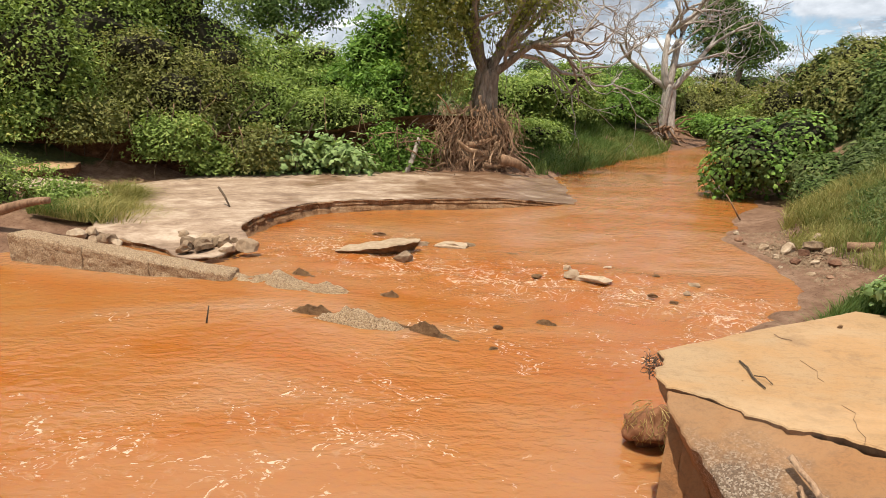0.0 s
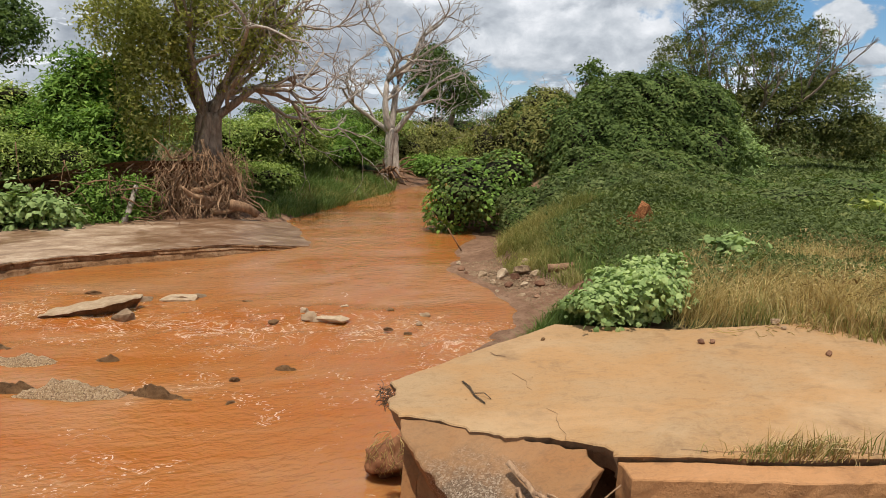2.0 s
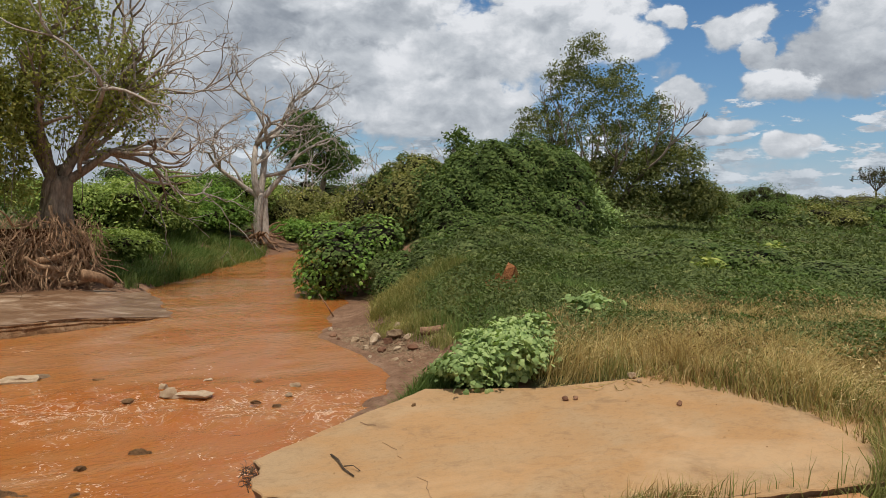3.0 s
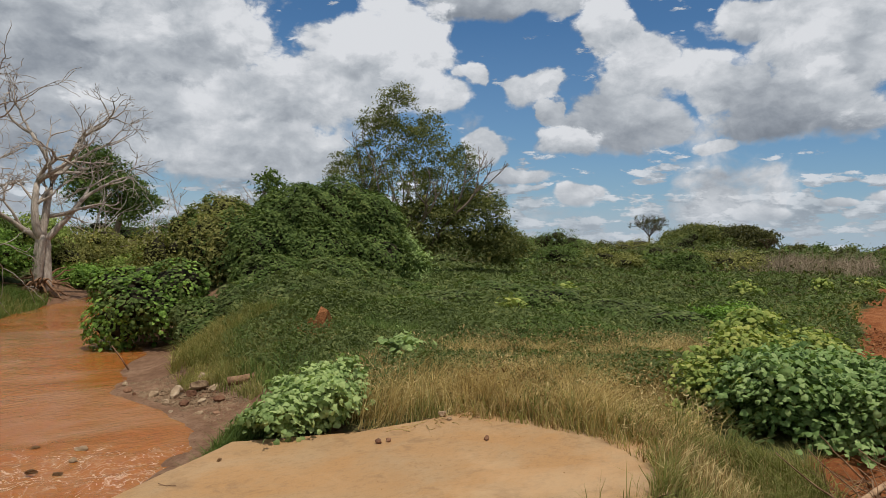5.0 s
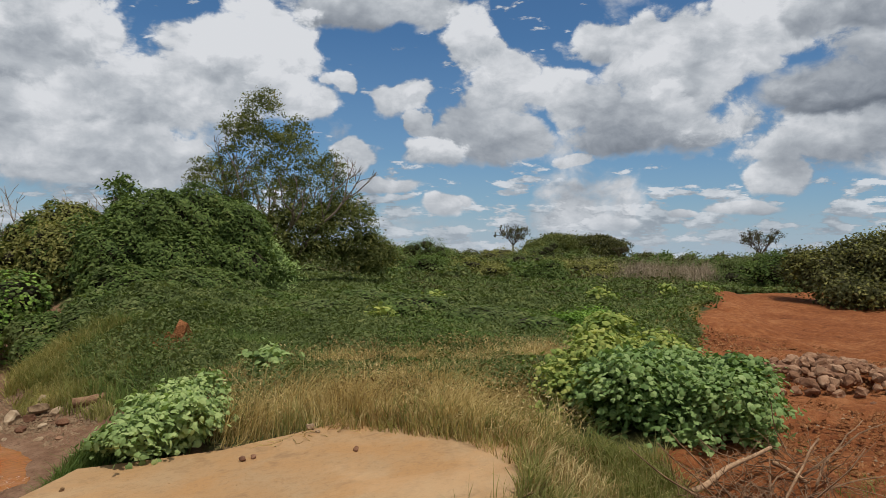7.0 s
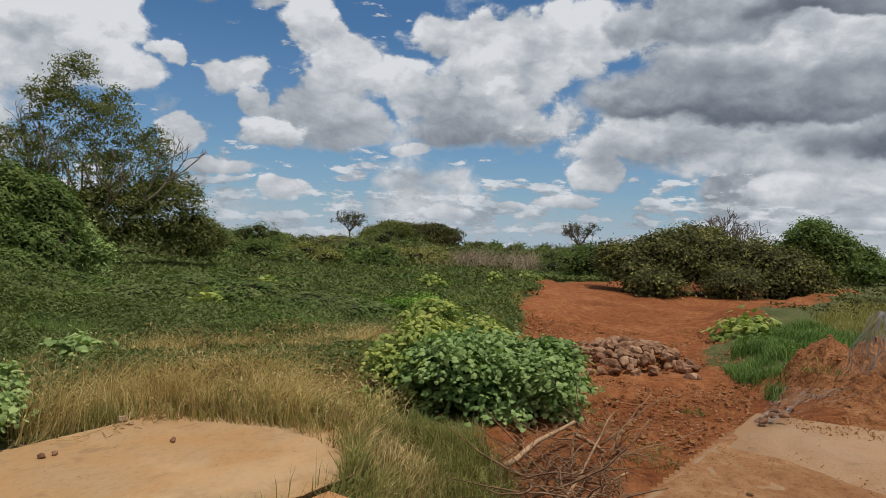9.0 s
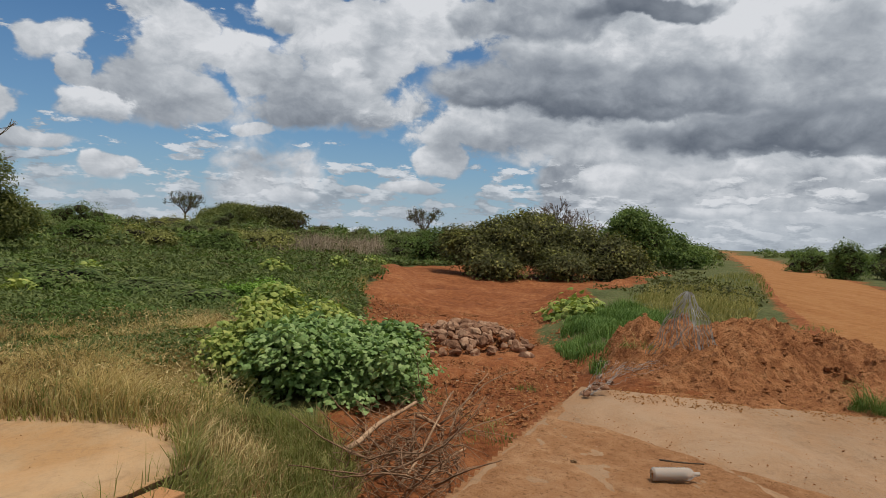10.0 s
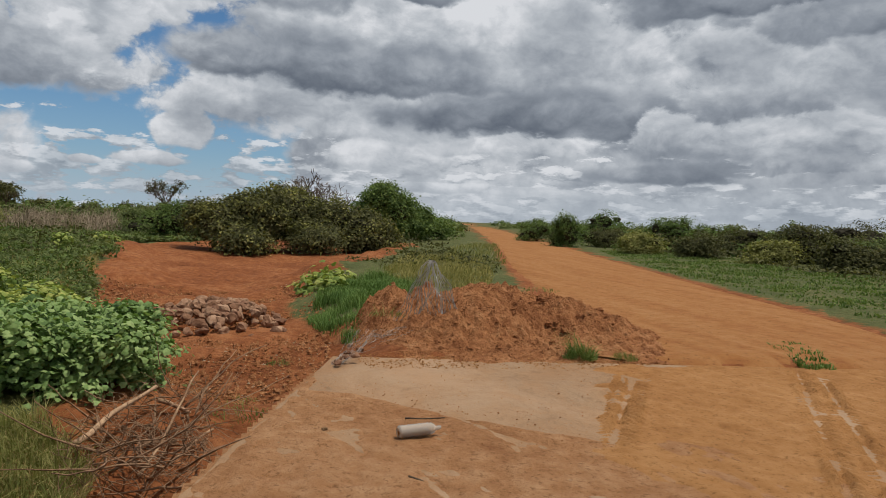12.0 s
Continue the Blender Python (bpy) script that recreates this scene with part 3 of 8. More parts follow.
# ---- shape helpers ----
def mesh_object(name, verts, faces, mats, parent=None, label="", smooth=False, index=None):
    """One mesh object from arrays: verts (n, 3), faces a list of arrays (m, k) of one corner count each."""
    verts = np.asarray(verts, np.float32)
    faces = [np.asarray(f, np.int32) for f in (faces if isinstance(faces, list) else [faces])]
    me = bpy.data.meshes.new(name)
    me.vertices.add(len(verts))
    me.vertices.foreach_set("co", verts.ravel())
    loops = np.concatenate([f.ravel() for f in faces])
    sizes = np.concatenate([np.full(len(f), f.shape[1], np.int32) for f in faces])
    me.loops.add(len(loops))
    me.loops.foreach_set("vertex_index", loops)
    me.polygons.add(len(sizes))
    me.polygons.foreach_set("loop_start", np.concatenate([[0], np.cumsum(sizes)[:-1]]).astype(np.int32))
    me.polygons.foreach_set("loop_total", sizes)
    for m in mats if isinstance(mats, (list, tuple)) else [mats]:
        me.materials.append(m)
    if index is not None:
        me.polygons.foreach_set("material_index", np.asarray(index, np.int32))
    me.polygons.foreach_set("use_smooth", np.full(len(sizes), smooth))
    me.update(calc_edges=True)
    me.validate()
    ob = new(name, me)
    if parent is not None:
        ob.parent = parent
    if label:
        ob["label"] = label
    return ob


def empty(name, x=0, y=0, z=0, rz=0):
    ob = new(name)
    ob.empty_display_size = 0.1
    ob.matrix_basis = pose(x, y, z, 0, 0, rz)
    return ob


def part(name, bm, mat, parent, label="", smooth=False):
    me = bpy.data.meshes.new(name)
    bm.normal_update()
    bm.to_mesh(me)
    bm.free()
    me.materials.append(mat)
    me.polygons.foreach_set("use_smooth", np.full(len(me.polygons), smooth))
    ob = new(name, me)
    ob.parent = parent
    if label:
        ob["label"] = label
    return ob


def ease(a, b, v):
    t = np.clip((np.asarray(v, float) - a) / (b - a), 0, 1)
    return t * t * (3 - 2 * t)


def wave_noise(x, y, scale, seed, octaves=4):
    """Smooth value noise on arrays, about -1 to 1."""
    x, y = np.asarray(x, float) * scale, np.asarray(y, float) * scale
    out, amp = np.zeros(np.broadcast(x, y).shape), 0.55
    for o in range(octaves):
        xi, yi = np.floor(x).astype(np.int64), np.floor(y).astype(np.int64)
        fx, fy = x - xi, y - yi
        fx, fy = fx * fx * (3 - 2 * fx), fy * fy * (3 - 2 * fy)

        def corner(a, b):
            h = (a * 374761393 + b * 668265263 + (seed + o) * 974711) & 0x7FFFFFFF
            h = ((h ^ (h >> 13)) * 1274126177) & 0x7FFFFFFF
            return ((h ^ (h >> 16)) & 0xFFFF) / 32767.5 - 1

        out += amp * ((corner(xi, yi) * (1 - fx) + corner(xi + 1, yi) * fx) * (1 - fy) + (corner(xi, yi + 1) * (1 - fx) + corner(xi + 1, yi + 1) * fx) * fy)
        x, y, amp = x * 2.03 + 11.3, y * 2.03 + 5.7, amp * 0.5
    return out


def to_line(x, y, pts):
    """Distance from points to a polyline."""
    best = np.full(np.shape(x), 1e9)
    for (ax, ay), (bx, by) in zip(pts[:-1], pts[1:]):
        dx, dy = bx - ax, by - ay
        t = np.clip(((x - ax) * dx + (y - ay) * dy) / (dx * dx + dy * dy), 0, 1)
        best = np.minimum(best, np.hypot(x - ax - t * dx, y - ay - t * dy))
    return best


def inside(x, y, pts):
    odd = np.zeros(np.shape(x), bool)
    for (ax, ay), (bx, by) in zip(pts, pts[1:] + pts[:1]):
        cross = ((ay > y) != (by > y)) & (x < (bx - ax) * (y - ay) / (by - ay + 1e-12) + ax)
        odd ^= cross
    return odd


def signed(x, y, pts):
    """Distance to a closed outline, negative inside."""
    d = to_line(x, y, pts + pts[:1])
    return np.where(inside(x, y, pts), -d, d)


# ---- the lie of the land ----
WATER = -0.88
RIGHT_BANK = [(-60, 1.0), (-16, 2.0), (-3, 2.2), (0.2, 1.75), (1.5, 1.7), (1.95, 2.3), (1.4, 3.0), (1.5, 3.9), (1.95, 4.55), (2.45, 5.3), (2.95, 6.1), (3.5, 6.85), (4.41, 7.9), (4.61, 9.2),
              (4.53, 10.75), (5.2, 12.2), (6.46, 14.0), (8.3, 20.3), (11.3, 26.5), (16, 34), (26, 39), (70, 44)]
LEFT_BANK = [(70, 48), (24, 43), (13.4, 33), (9.6, 27.6), (6.4, 24.2), (3.6, 19.9), (2.3, 17.0), (1.35, 16.4), (-0.5, 16.3), (-2.6, 15.9), (-4.9, 14.9), (-6.2, 13.4), (-5.7, 11.2),
             (-4.9, 9.7), (-6.0, 9.1), (-8, 8.9), (-16, 9.5), (-60, 12)]
RIVER = RIGHT_BANK + LEFT_BANK
APRON = [(1.22, 3.77), (2.02, 4.19), (2.82, 4.58), (3.7, 4.15), (4.85, 4.0), (5.3, 3.2), (5.3, 2.1), (4.3, 1.78), (2.86, 2.17), (1.95, 2.52), (1.92, 2.64), (1.5, 2.95), (1.12, 3.28)]
CAUSEWAY = [(-4.5, 2.7), (0.0, 1.36), (3.86, 0.2), (7.55, -0.95), (6.45, -7.1), (-2.5, -4.4), (-6.5, -3.0)]
RED_SOIL = [(6.9, 0.2), (7.9, 1.0), (9.0, 2.0), (11, 2.6), (15.8, 3.1), (22, 4.2), (30, 5.6), (38, 1), (46, -8.5), (40, -9), (28, -5.5), (19, -2.2), (16.3, -1.2), (12.5, -0.9), (11, -1.3), (9.0, -1.6), (7.3, -0.85)]
ROAD_MID = [(6.4, -5.2), (9.5, -7.2), (14, -8.6), (24, -11.5), (45, -18), (75, -26.5), (107, -35.5), (220, -66), (600, -170)]


def land(x, y):
    """Height of the ground."""
    x, y = np.asarray(x, float), np.asarray(y, float)
    d = signed(x, y, RIVER)
    left = to_line(x, y, LEFT_BANK) < to_line(x, y, RIGHT_BANK)
    lumps = wave_noise(x, y, 0.35, 3) * 0.16 * ease(0.3, 3, d)
    bank_l = WATER + 0.1 + 1.35 * ease(0.0, 4.5, d) + lumps * 1.5
    run = 0.75 + 1.85 * ease(0.3, 2.5, signed(x, y, APRON))
    bank_r = WATER + 0.02 + 0.8 * ease(0.0, 1.0, d / run) + 0.12 * ease(2, 12, d) + lumps
    h = np.where(left, bank_l, bank_r)
    # the raised bank under the creepers
    hump = 0.75 * np.exp(-(((x - 9.5) / 3.0) ** 2 + ((y - 14.5) / 3.6) ** 2))
    h = h + np.where(left, 0, hump) * ease(0.2, 2.0, d)
    # red washed-out ground beside the causeway, and the pit between the slabs
    edge = y - (1.36 - 0.3 * x)
    wash = ease(0.6, -0.6, signed(x, y, RED_SOIL))
    h = h - 0.34 * wash * (1 - 0.6 * ease(14, 30, x))
    trench = np.exp(-(((edge - 0.35) / 0.5) ** 2)) * ease(4.2, 5.2, x) * (1 - ease(6.8, 8.0, x))
    h = h - 0.2 * trench
    rim = np.exp(-(((signed(x, y, RED_SOIL) + 0.5) / 0.7) ** 2)) * ease(13, 18, x) * (1 - ease(36, 44, x))
    h = h + rim * (0.28 + 0.3 * wave_noise(x, y, 0.5, 88, 3))
    pit = np.exp(-(((x - 3.4) / 2.2) ** 2)) * ease(-0.6, 0.2, edge) * (1 - ease(1.0, 1.9, edge))
    h = h - 0.45 * pit
    for outline, drop in ((APRON, 0.16), (CAUSEWAY, 0.25)):
        s = signed(x, y, outline)
        h = np.where(s < 0.25, np.minimum(h, -drop * ease(0.12, -0.1, s) - 0.015 + 0.1 * ease(0.0, 0.25, s) * 0), h)
    # bed of the river
    h = np.where(d < 0, WATER - 0.45 * ease(0.0, 1.2, -d) + 0.02, h)
    # the road keeps level, and the far plain rolls gently up to a low crest
    r = to_line(x, y, ROAD_MID)
    flat = 1 - ease(2.0, 4.0, r)
    far = np.hypot(x, y)
    roll = 0.7 * ease(40, 200, far) * (0.6 + 0.4 * wave_noise(x, y, 0.01, 9, 2))
    h = np.where(d > 0, h * (1 - flat * ease(6.3, 7.5, x)) + roll, h)
    return h


def at_land(x, y, dz=0.0):
    return float(land(np.array([x]), np.array([y]))[0]) + dz


def spaced(lo, hi, step, reach, grow=1.12):
    core = np.arange(lo, hi, step)
    out, s, v = [], step, 0.0
    while v < reach:
        s *= grow
        v += s
        out.append(v)
    out = np.array(out)
    return np.concatenate([lo - out[::-1], core, core[-1] + out])


def build_ground():
    gx, gy = spaced(-8, 19, 0.15, 3200), spaced(-6, 22, 0.15, 3200)
    X, Y = np.meshgrid(gx, gy)
    Z = land(X, Y)
    near = np.hypot(X - 6, Y - 6) < 22
    red0 = ease(0.3, -0.6, signed(X, Y, RED_SOIL))
    Z = Z + near * (wave_noise(X, Y, 1.6, 21) * 0.035 + wave_noise(X, Y, 5.0, 22, 2) * 0.012 + red0 * (wave_noise(X, Y, 1.5, 23, 5) * 0.11 - np.abs(wave_noise(X, Y, 3.2, 24, 3)) * 0.1))
    n, m = X.shape
    idx = np.arange(n * m).reshape(n, m)
    quads = np.stack([idx[:-1, :-1], idx[:-1, 1:], idx[1:, 1:], idx[1:, :-1]], -1).reshape(-1, 4)
    ob = mesh_object("ground", np.stack([X, Y, Z], -1).reshape(-1, 3), quads, M_GROUND, smooth=True)
    edge = Y - (1.36 - 0.3 * X)
    red = ease(0.5, -0.4, signed(X, Y, RED_SOIL) + 0.7 * wave_noise(X, Y, 0.5, 31, 3))
    red = np.maximum(red, 1 - ease(2.0, 3.6, to_line(X, Y, ROAD_MID)))
    red = np.maximum(red, np.exp(-(((X - 7.2) / 0.5) ** 2 + ((Y - 9.6) / 0.9) ** 2)) * 1.2)
    red = np.maximum(red, (signed(X, Y, CAUSEWAY) < 1.2) * (X > 4.5) * 1.0)
    red = np.maximum(red, ease(0.0, 0.3, edge) * (1 - ease(1.5, 2.2, edge)) * ease(3.5, 4.5, X) * (1 - ease(8, 9, X)))
    d = signed(X, Y, RIVER)
    mud = 1 - ease(0.8, 2.4, d)
    mud = np.maximum(mud, (1 - ease(0.1, 0.5, signed(X, Y, APRON))) * 0.6)
    col = np.stack([np.clip(red, 0, 1), np.clip(mud, 0, 1), 0 * X, 1 + 0 * X], -1).reshape(-1, 4)
    layer = ob.data.color_attributes.new("cover", "FLOAT_COLOR", "POINT")
    layer.data.foreach_set("color", col.astype(np.float32).ravel())
    return tagged(ob, "red and brown soil plain with a muddy river bank", "ground", kind="structure")


def build_water():
    gx, gy = spaced(-8, 9, 0.09, 60, 1.15), spaced(2, 24, 0.09, 60, 1.15)
    X, Y = np.meshgrid(gx, gy)
    rapid = np.exp(-(to_line(X, Y, [(-1.6, 9.6), (0.5, 8.3), (2.2, 7.6), (3.4, 6.6)]) / 1.0) ** 2)
    spill = np.exp(-(to_line(X, Y, [(-4.5, 3.2), (-2.2, 4.0), (-0.6, 4.6)]) / 0.8) ** 2) * 0.65
    fringe = np.exp(-(to_line(X, Y, [(0.2, 6.5), (1.8, 5.9), (3.0, 6.2)]) / 0.5) ** 2) * 0.6
    Z = WATER + wave_noise(X, Y, 2.2, 5, 3) * 0.012 + rapid * wave_noise(X, Y * 1.5, 2.6, 8, 4) * 0.075 + spill * wave_noise(X, Y, 3.0, 13, 3) * 0.03
    keep = signed(X, Y, RIVER) < 0.8
    n, m = X.shape
    idx = np.arange(n * m).reshape(n, m)
    quads = np.stack([idx[:-1, :-1], idx[:-1, 1:], idx[1:, 1:], idx[1:, :-1]], -1).reshape(-1, 4)
    quads = quads[keep.ravel()[quads].any(1)]
    used, back = np.unique(quads, return_inverse=True)
    v = np.stack([X, Y, Z], -1).reshape(-1, 3)[used]
    ob = mesh_object("water", v, back.reshape(-1, 4), M_WATER, smooth=True)
    foam = np.clip(np.maximum(np.maximum(rapid * 0.9, spill), fringe), 0, 1)
    col = np.stack([rapid, foam, 0 * X, 1 + 0 * X], -1).reshape(-1, 4)[used]
    layer = ob.data.color_attributes.new("flow", "FLOAT_COLOR", "POINT")
    layer.data.foreach_set("color", col.astype(np.float32).ravel())
    return tagged(ob, "orange-brown silty river water with froth in the rapids", "water", kind="structure")


def build_road():
    pts = np.array(ROAD_MID)
    seg = np.r_[0, np.cumsum(np.hypot(*np.diff(pts, axis=0).T))]
    s = np.concatenate([np.arange(0, 40, 0.35), np.geomspace(40, seg[-1], 90)])
    cx, cy = np.interp(s, seg, pts[:, 0]), np.interp(s, seg, pts[:, 1])
    tx, ty = np.gradient(cx), np.gradient(cy)
    ln = np.hypot(tx, ty)
    nx, ny = -ty / ln, tx / ln
    u = np.linspace(-1, 1, 25)
    half = 2.55 + 0.25 * wave_noise(s, 0 * s, 0.2, 4, 2)
    X = cx[:, None] + nx[:, None] * u * half[:, None]
    Y = cy[:, None] + ny[:, None] * u * half[:, None]
    crown = 0.035 * (1 - u ** 2)[None] + wave_noise(X, Y, 0.7, 31, 3) * 0.012
    rut = -0.03 * (np.exp(-((u - 0.35) / 0.1) ** 2) + np.exp(-((u + 0.35) / 0.1) ** 2))[None]
    Z = land(X, Y) + 0.02 + crown + rut - 0.05 * (np.abs(u) > 0.99)[None]
    n, m = X.shape
    idx = np.arange(n * m).reshape(n, m)
    quads = np.stack([idx[:-1, :-1], idx[1:, :-1], idx[1:, 1:], idx[:-1, 1:]], -1).reshape(-1, 4)
    return tagged(mesh_object("road", np.stack([X, Y, Z], -1).reshape(-1, 3), quads, M_ROAD, smooth=True), "orange laterite dirt road with shallow wheel ruts", "road", kind="structure")


def ragged(outline, step, jag, seed, keep=()):
    """An outline cut into short runs with a broken, uneven line: wide bites and small chips."""
    out = []
    for k, (a, b) in enumerate(zip(outline, outline[1:] + outline[:1])):
        a, b = Vector(a), Vector(b)
        n = max(2, int((b - a).length / step))
        nrm = Vector((-(b - a).y, (b - a).x)).normalized()
        j = jag * (0.2 if k in keep else 1)
        for i in range(n):
            t = i / n
            p = a.lerp(b, t)
            fade = min(1.0, 4 * min(t, 1 - t) + 0.25)
            d = noise.noise(Vector((p.x * 4 + seed, p.y * 4, 0.3))) * 1.6 + noise.noise(Vector((p.x * 15, p.y * 15 + seed, 7.1))) * 0.8 + noise.noise(Vector((p.x * 40, p.y * 40, seed))) * 0.4
            out.append(tuple(p + nrm * d * j * fade))
    return out


def slab(name, outline, top, bottom, mat_top, mat_side, seed, parent=None, chips=0.02, label="", under=0.0):
    """A broken concrete plate: level top, worn arris, rough broken sides that may be undercut. top: a height or a function of x, y;
    bottom: the height of the underside, or with a function its depth below the top."""
    f = top if callable(top) else (lambda x, y: top)
    depth = bottom if callable(top) else bottom - top
    off = 13.7 * seed
    n = len(outline)
    pts = [Vector(p) for p in outline]
    area = sum(pts[i].x * pts[(i + 1) % n].y - pts[(i + 1) % n].x * pts[i].y for i in range(n))
    turn = 1 if area > 0 else -1
    inward = []
    for i in range(n):
        e = pts[(i + 1) % n] - pts[i - 1]
        e = e.normalized() if e.length > 1e-9 else Vector((1, 0))
        inward.append(Vector((-e.y, e.x)) * turn)
    bm = bmesh.new()
    rings = []
    bands = max(4, int(-depth / 0.05))
    levels = [(chips * 1.6, 0.0, 0.15), (chips * 0.5, -chips * 0.3, 0.6), (0.0, -chips, 1.0)]
    levels += [(under * t, -chips + (depth + chips) * t, 1.3) for t in [(i + 1) / bands for i in range(bands)]]
    for inset, dz, rough in levels:
        ring = []
        for p, w in zip(pts, inward):
            k = noise.noise(Vector((p.x * 11 + off, p.y * 11, dz * 14))) + 0.6 * noise.noise(Vector((p.x * 31, p.y * 31 + off, dz * 30)))
            q = p + w * (inset + rough * chips * 0.55 * k)
            z = f(q.x, q.y) + dz + (chips * 0.25 * k if 0 > dz > depth else 0)
            ring.append(bm.verts.new((q.x, q.y, z)))
        rings.append(ring)
    cap = bm.faces.new(rings[0])
    for j, (a, b) in enumerate(zip(rings[:-1], rings[1:])):
        for i in range(n):
            fc = bm.faces.new((a[i], b[i], b[(i + 1) % n], a[(i + 1) % n]))
            fc.material_index = 1 if j > 1 else 0
    low = bm.faces.new(rings[-1])
    low.material_index = 1
    bmesh.ops.triangulate(bm, faces=[cap, low])
    bmesh.ops.recalc_face_normals(bm, faces=bm.faces)
    me = bpy.data.meshes.new(name)
    bm.to_mesh(me)
    bm.free()
    me.materials.append(mat_top)
    me.materials.append(mat_side)
    ob = new(name, me)
    if parent is not None:
        ob.parent = parent
    if label:
        ob["label"] = label
    return ob


# ---- stones, sticks and plants ----
def rock_mesh(name, seed, rough=0.25, flat=0.7, mat=None, level=2):
    rng = random.Random(seed)
    off = Vector((rng.uniform(-50, 50), rng.uniform(-50, 50), rng.uniform(-50, 50)))
    bm = bmesh.new()
    bmesh.ops.create_icosphere(bm, subdivisions=level, radius=1)
    cuts = [(Vector((rng.gauss(0, 1), rng.gauss(0, 1), rng.gauss(0, 1))).normalized(), rng.uniform(0.48, 0.82)) for _ in range(10)]
    for v in bm.verts:
        p = v.co.copy()
        for nrm, lim in cuts:
            over = p.dot(nrm) - lim
            if over > 0:
                p -= nrm * over * 0.9
        p += v.co * noise.fractal(v.co * 1.7 + off, 0.9, 2.0, 4) * rough
        v.co = Vector((p.x, p.y, p.z * flat))
    me = bpy.data.meshes.new(name)
    bm.to_mesh(me)
    bm.free()
    me.materials.append(mat)
    me.polygons.foreach_set("use_smooth", np.full(len(me.polygons), False))
    return me


ROCKS = {}


def rock(name, x, y, z, sx, sy, sz, rz=0, mat=None, seed=0, parent=None, tilt=(0, 0), rough=0.25):
    mat = mat or M_STONE
    key = (mat.name, seed % 9, rough)
    if key not in ROCKS:
        ROCKS[key] = rock_mesh(name, seed % 9 + 5, rough, 1.0, mat)
    ob = new(name, ROCKS[key])
    ob.matrix_basis = pose(x, y, z, tilt[0], tilt[1], rz) @ Matrix.Diagonal((sx, sy, sz, 1))
    if parent is not None:
        ob.parent = parent
    return ob


def tube_arrays(paths, sides=6):
    """Vertices and quads of tapered tubes; a path is a list of (x, y, z, radius)."""
    V, Q, T, base = [], [], [], 0
    for path in paths:
        p = np.array(path, float)
        d = np.gradient(p[:, :3], axis=0)
        d /= np.linalg.norm(d, axis=1, keepdims=True) + 1e-9
        ref = np.where(np.abs(d[:, 2:3]) > 0.9, np.array([[1.0, 0, 0]]), np.array([[0, 0, 1.0]]))
        u = np.cross(d, ref)
        u /= np.linalg.norm(u, axis=1, keepdims=True) + 1e-9
        w = np.cross(d, u)
        k = sides if p[:, 3].max() > 0.02 else max(3, sides - 3)
        a = np.arange(k) * 2 * np.pi / k
        ring = p[:, None, :3] + p[:, None, 3:4] * (np.cos(a)[None, :, None] * u[:, None] + np.sin(a)[None, :, None] * w[:, None])
        n = len(p)
        V.append(ring.reshape(-1, 3))
        i, j = np.meshgrid(np.arange(n - 1), np.arange(k), indexing="ij")
        a0, a1 = i * k + j, i * k + (j + 1) % k
        Q.append(np.stack([a0, a1, a1 + k, a0 + k], -1).reshape(-1, 4) + base)
        for s, flip in ((0, True), (n - 1, False)):
            cap = np.arange(k) + s * k + base
            for t in range(1, k - 1):
                tri = [cap[0], cap[t], cap[t + 1]]
                T.append(tri[::-1] if flip else tri)
        base += n * k
    return np.concatenate(V), [np.concatenate(Q), np.array(T)]


def tubes(name, paths, mat, parent=None, label="", sides=6):
    v, f = tube_arrays(paths, sides)
    return mesh_object(name, v, f, mat, parent, label, smooth=True)


def crooked(rng, start, heading, length, r0, r1, bend=0.25, steps=6, lift=0.0):
    """A bent stick that starts at a point and runs along a heading."""
    p, h = Vector(start), Vector(heading).normalized()
    out = [(*p, r0)]
    for k in range(steps):
        h = (h + Vector((rng.gauss(0, bend), rng.gauss(0, bend), rng.gauss(0, bend) + lift))).normalized()
        p = p + h * length / steps
        out.append((*p, r0 + (r1 - r0) * (k + 1) / steps))
    return out


def branching(rng, start, heading, length, radius, depth, bend=0.18, lift=0.05, fork=(2, 3), spread=0.7, shrink=0.68, taper=0.62, steps=5, minr=0.004):
    """A tree's limbs as tube paths, and the points where the last twigs end."""
    paths, tips = [], []

    def grow(p, h, l, r, level):
        path = crooked(rng, p, h, l, r, max(minr, r * taper), bend, steps, lift)
        paths.append(path)
        end, before = Vector(path[-1][:3]), Vector(path[-2][:3])
        way = (end - before).normalized()
        if level == 0:
            tips.append((end, way))
            return
        for _ in range(rng.randint(*fork)):
            side = Vector((rng.gauss(0, 1), rng.gauss(0, 1), rng.gauss(0, 0.7)))
            side = (side - way * side.dot(way)).normalized()
            grow(end, (way + side * spread * rng.uniform(0.6, 1.3)), l * shrink * rng.uniform(0.75, 1.2), max(minr, r * taper * 0.9), level - 1)
        if level > 1 and rng.random() < 0.7:
            mid = Vector(path[steps // 2][:3])
            side = Vector((rng.gauss(0, 1), rng.gauss(0, 1), rng.gauss(0.2, 0.6))).normalized()
            grow(mid, way * 0.6 + side * spread, l * shrink * 0.8, max(minr, r * 0.5), level - 2)

    grow(Vector(start), Vector(heading), length, radius, depth)
    return paths, tips


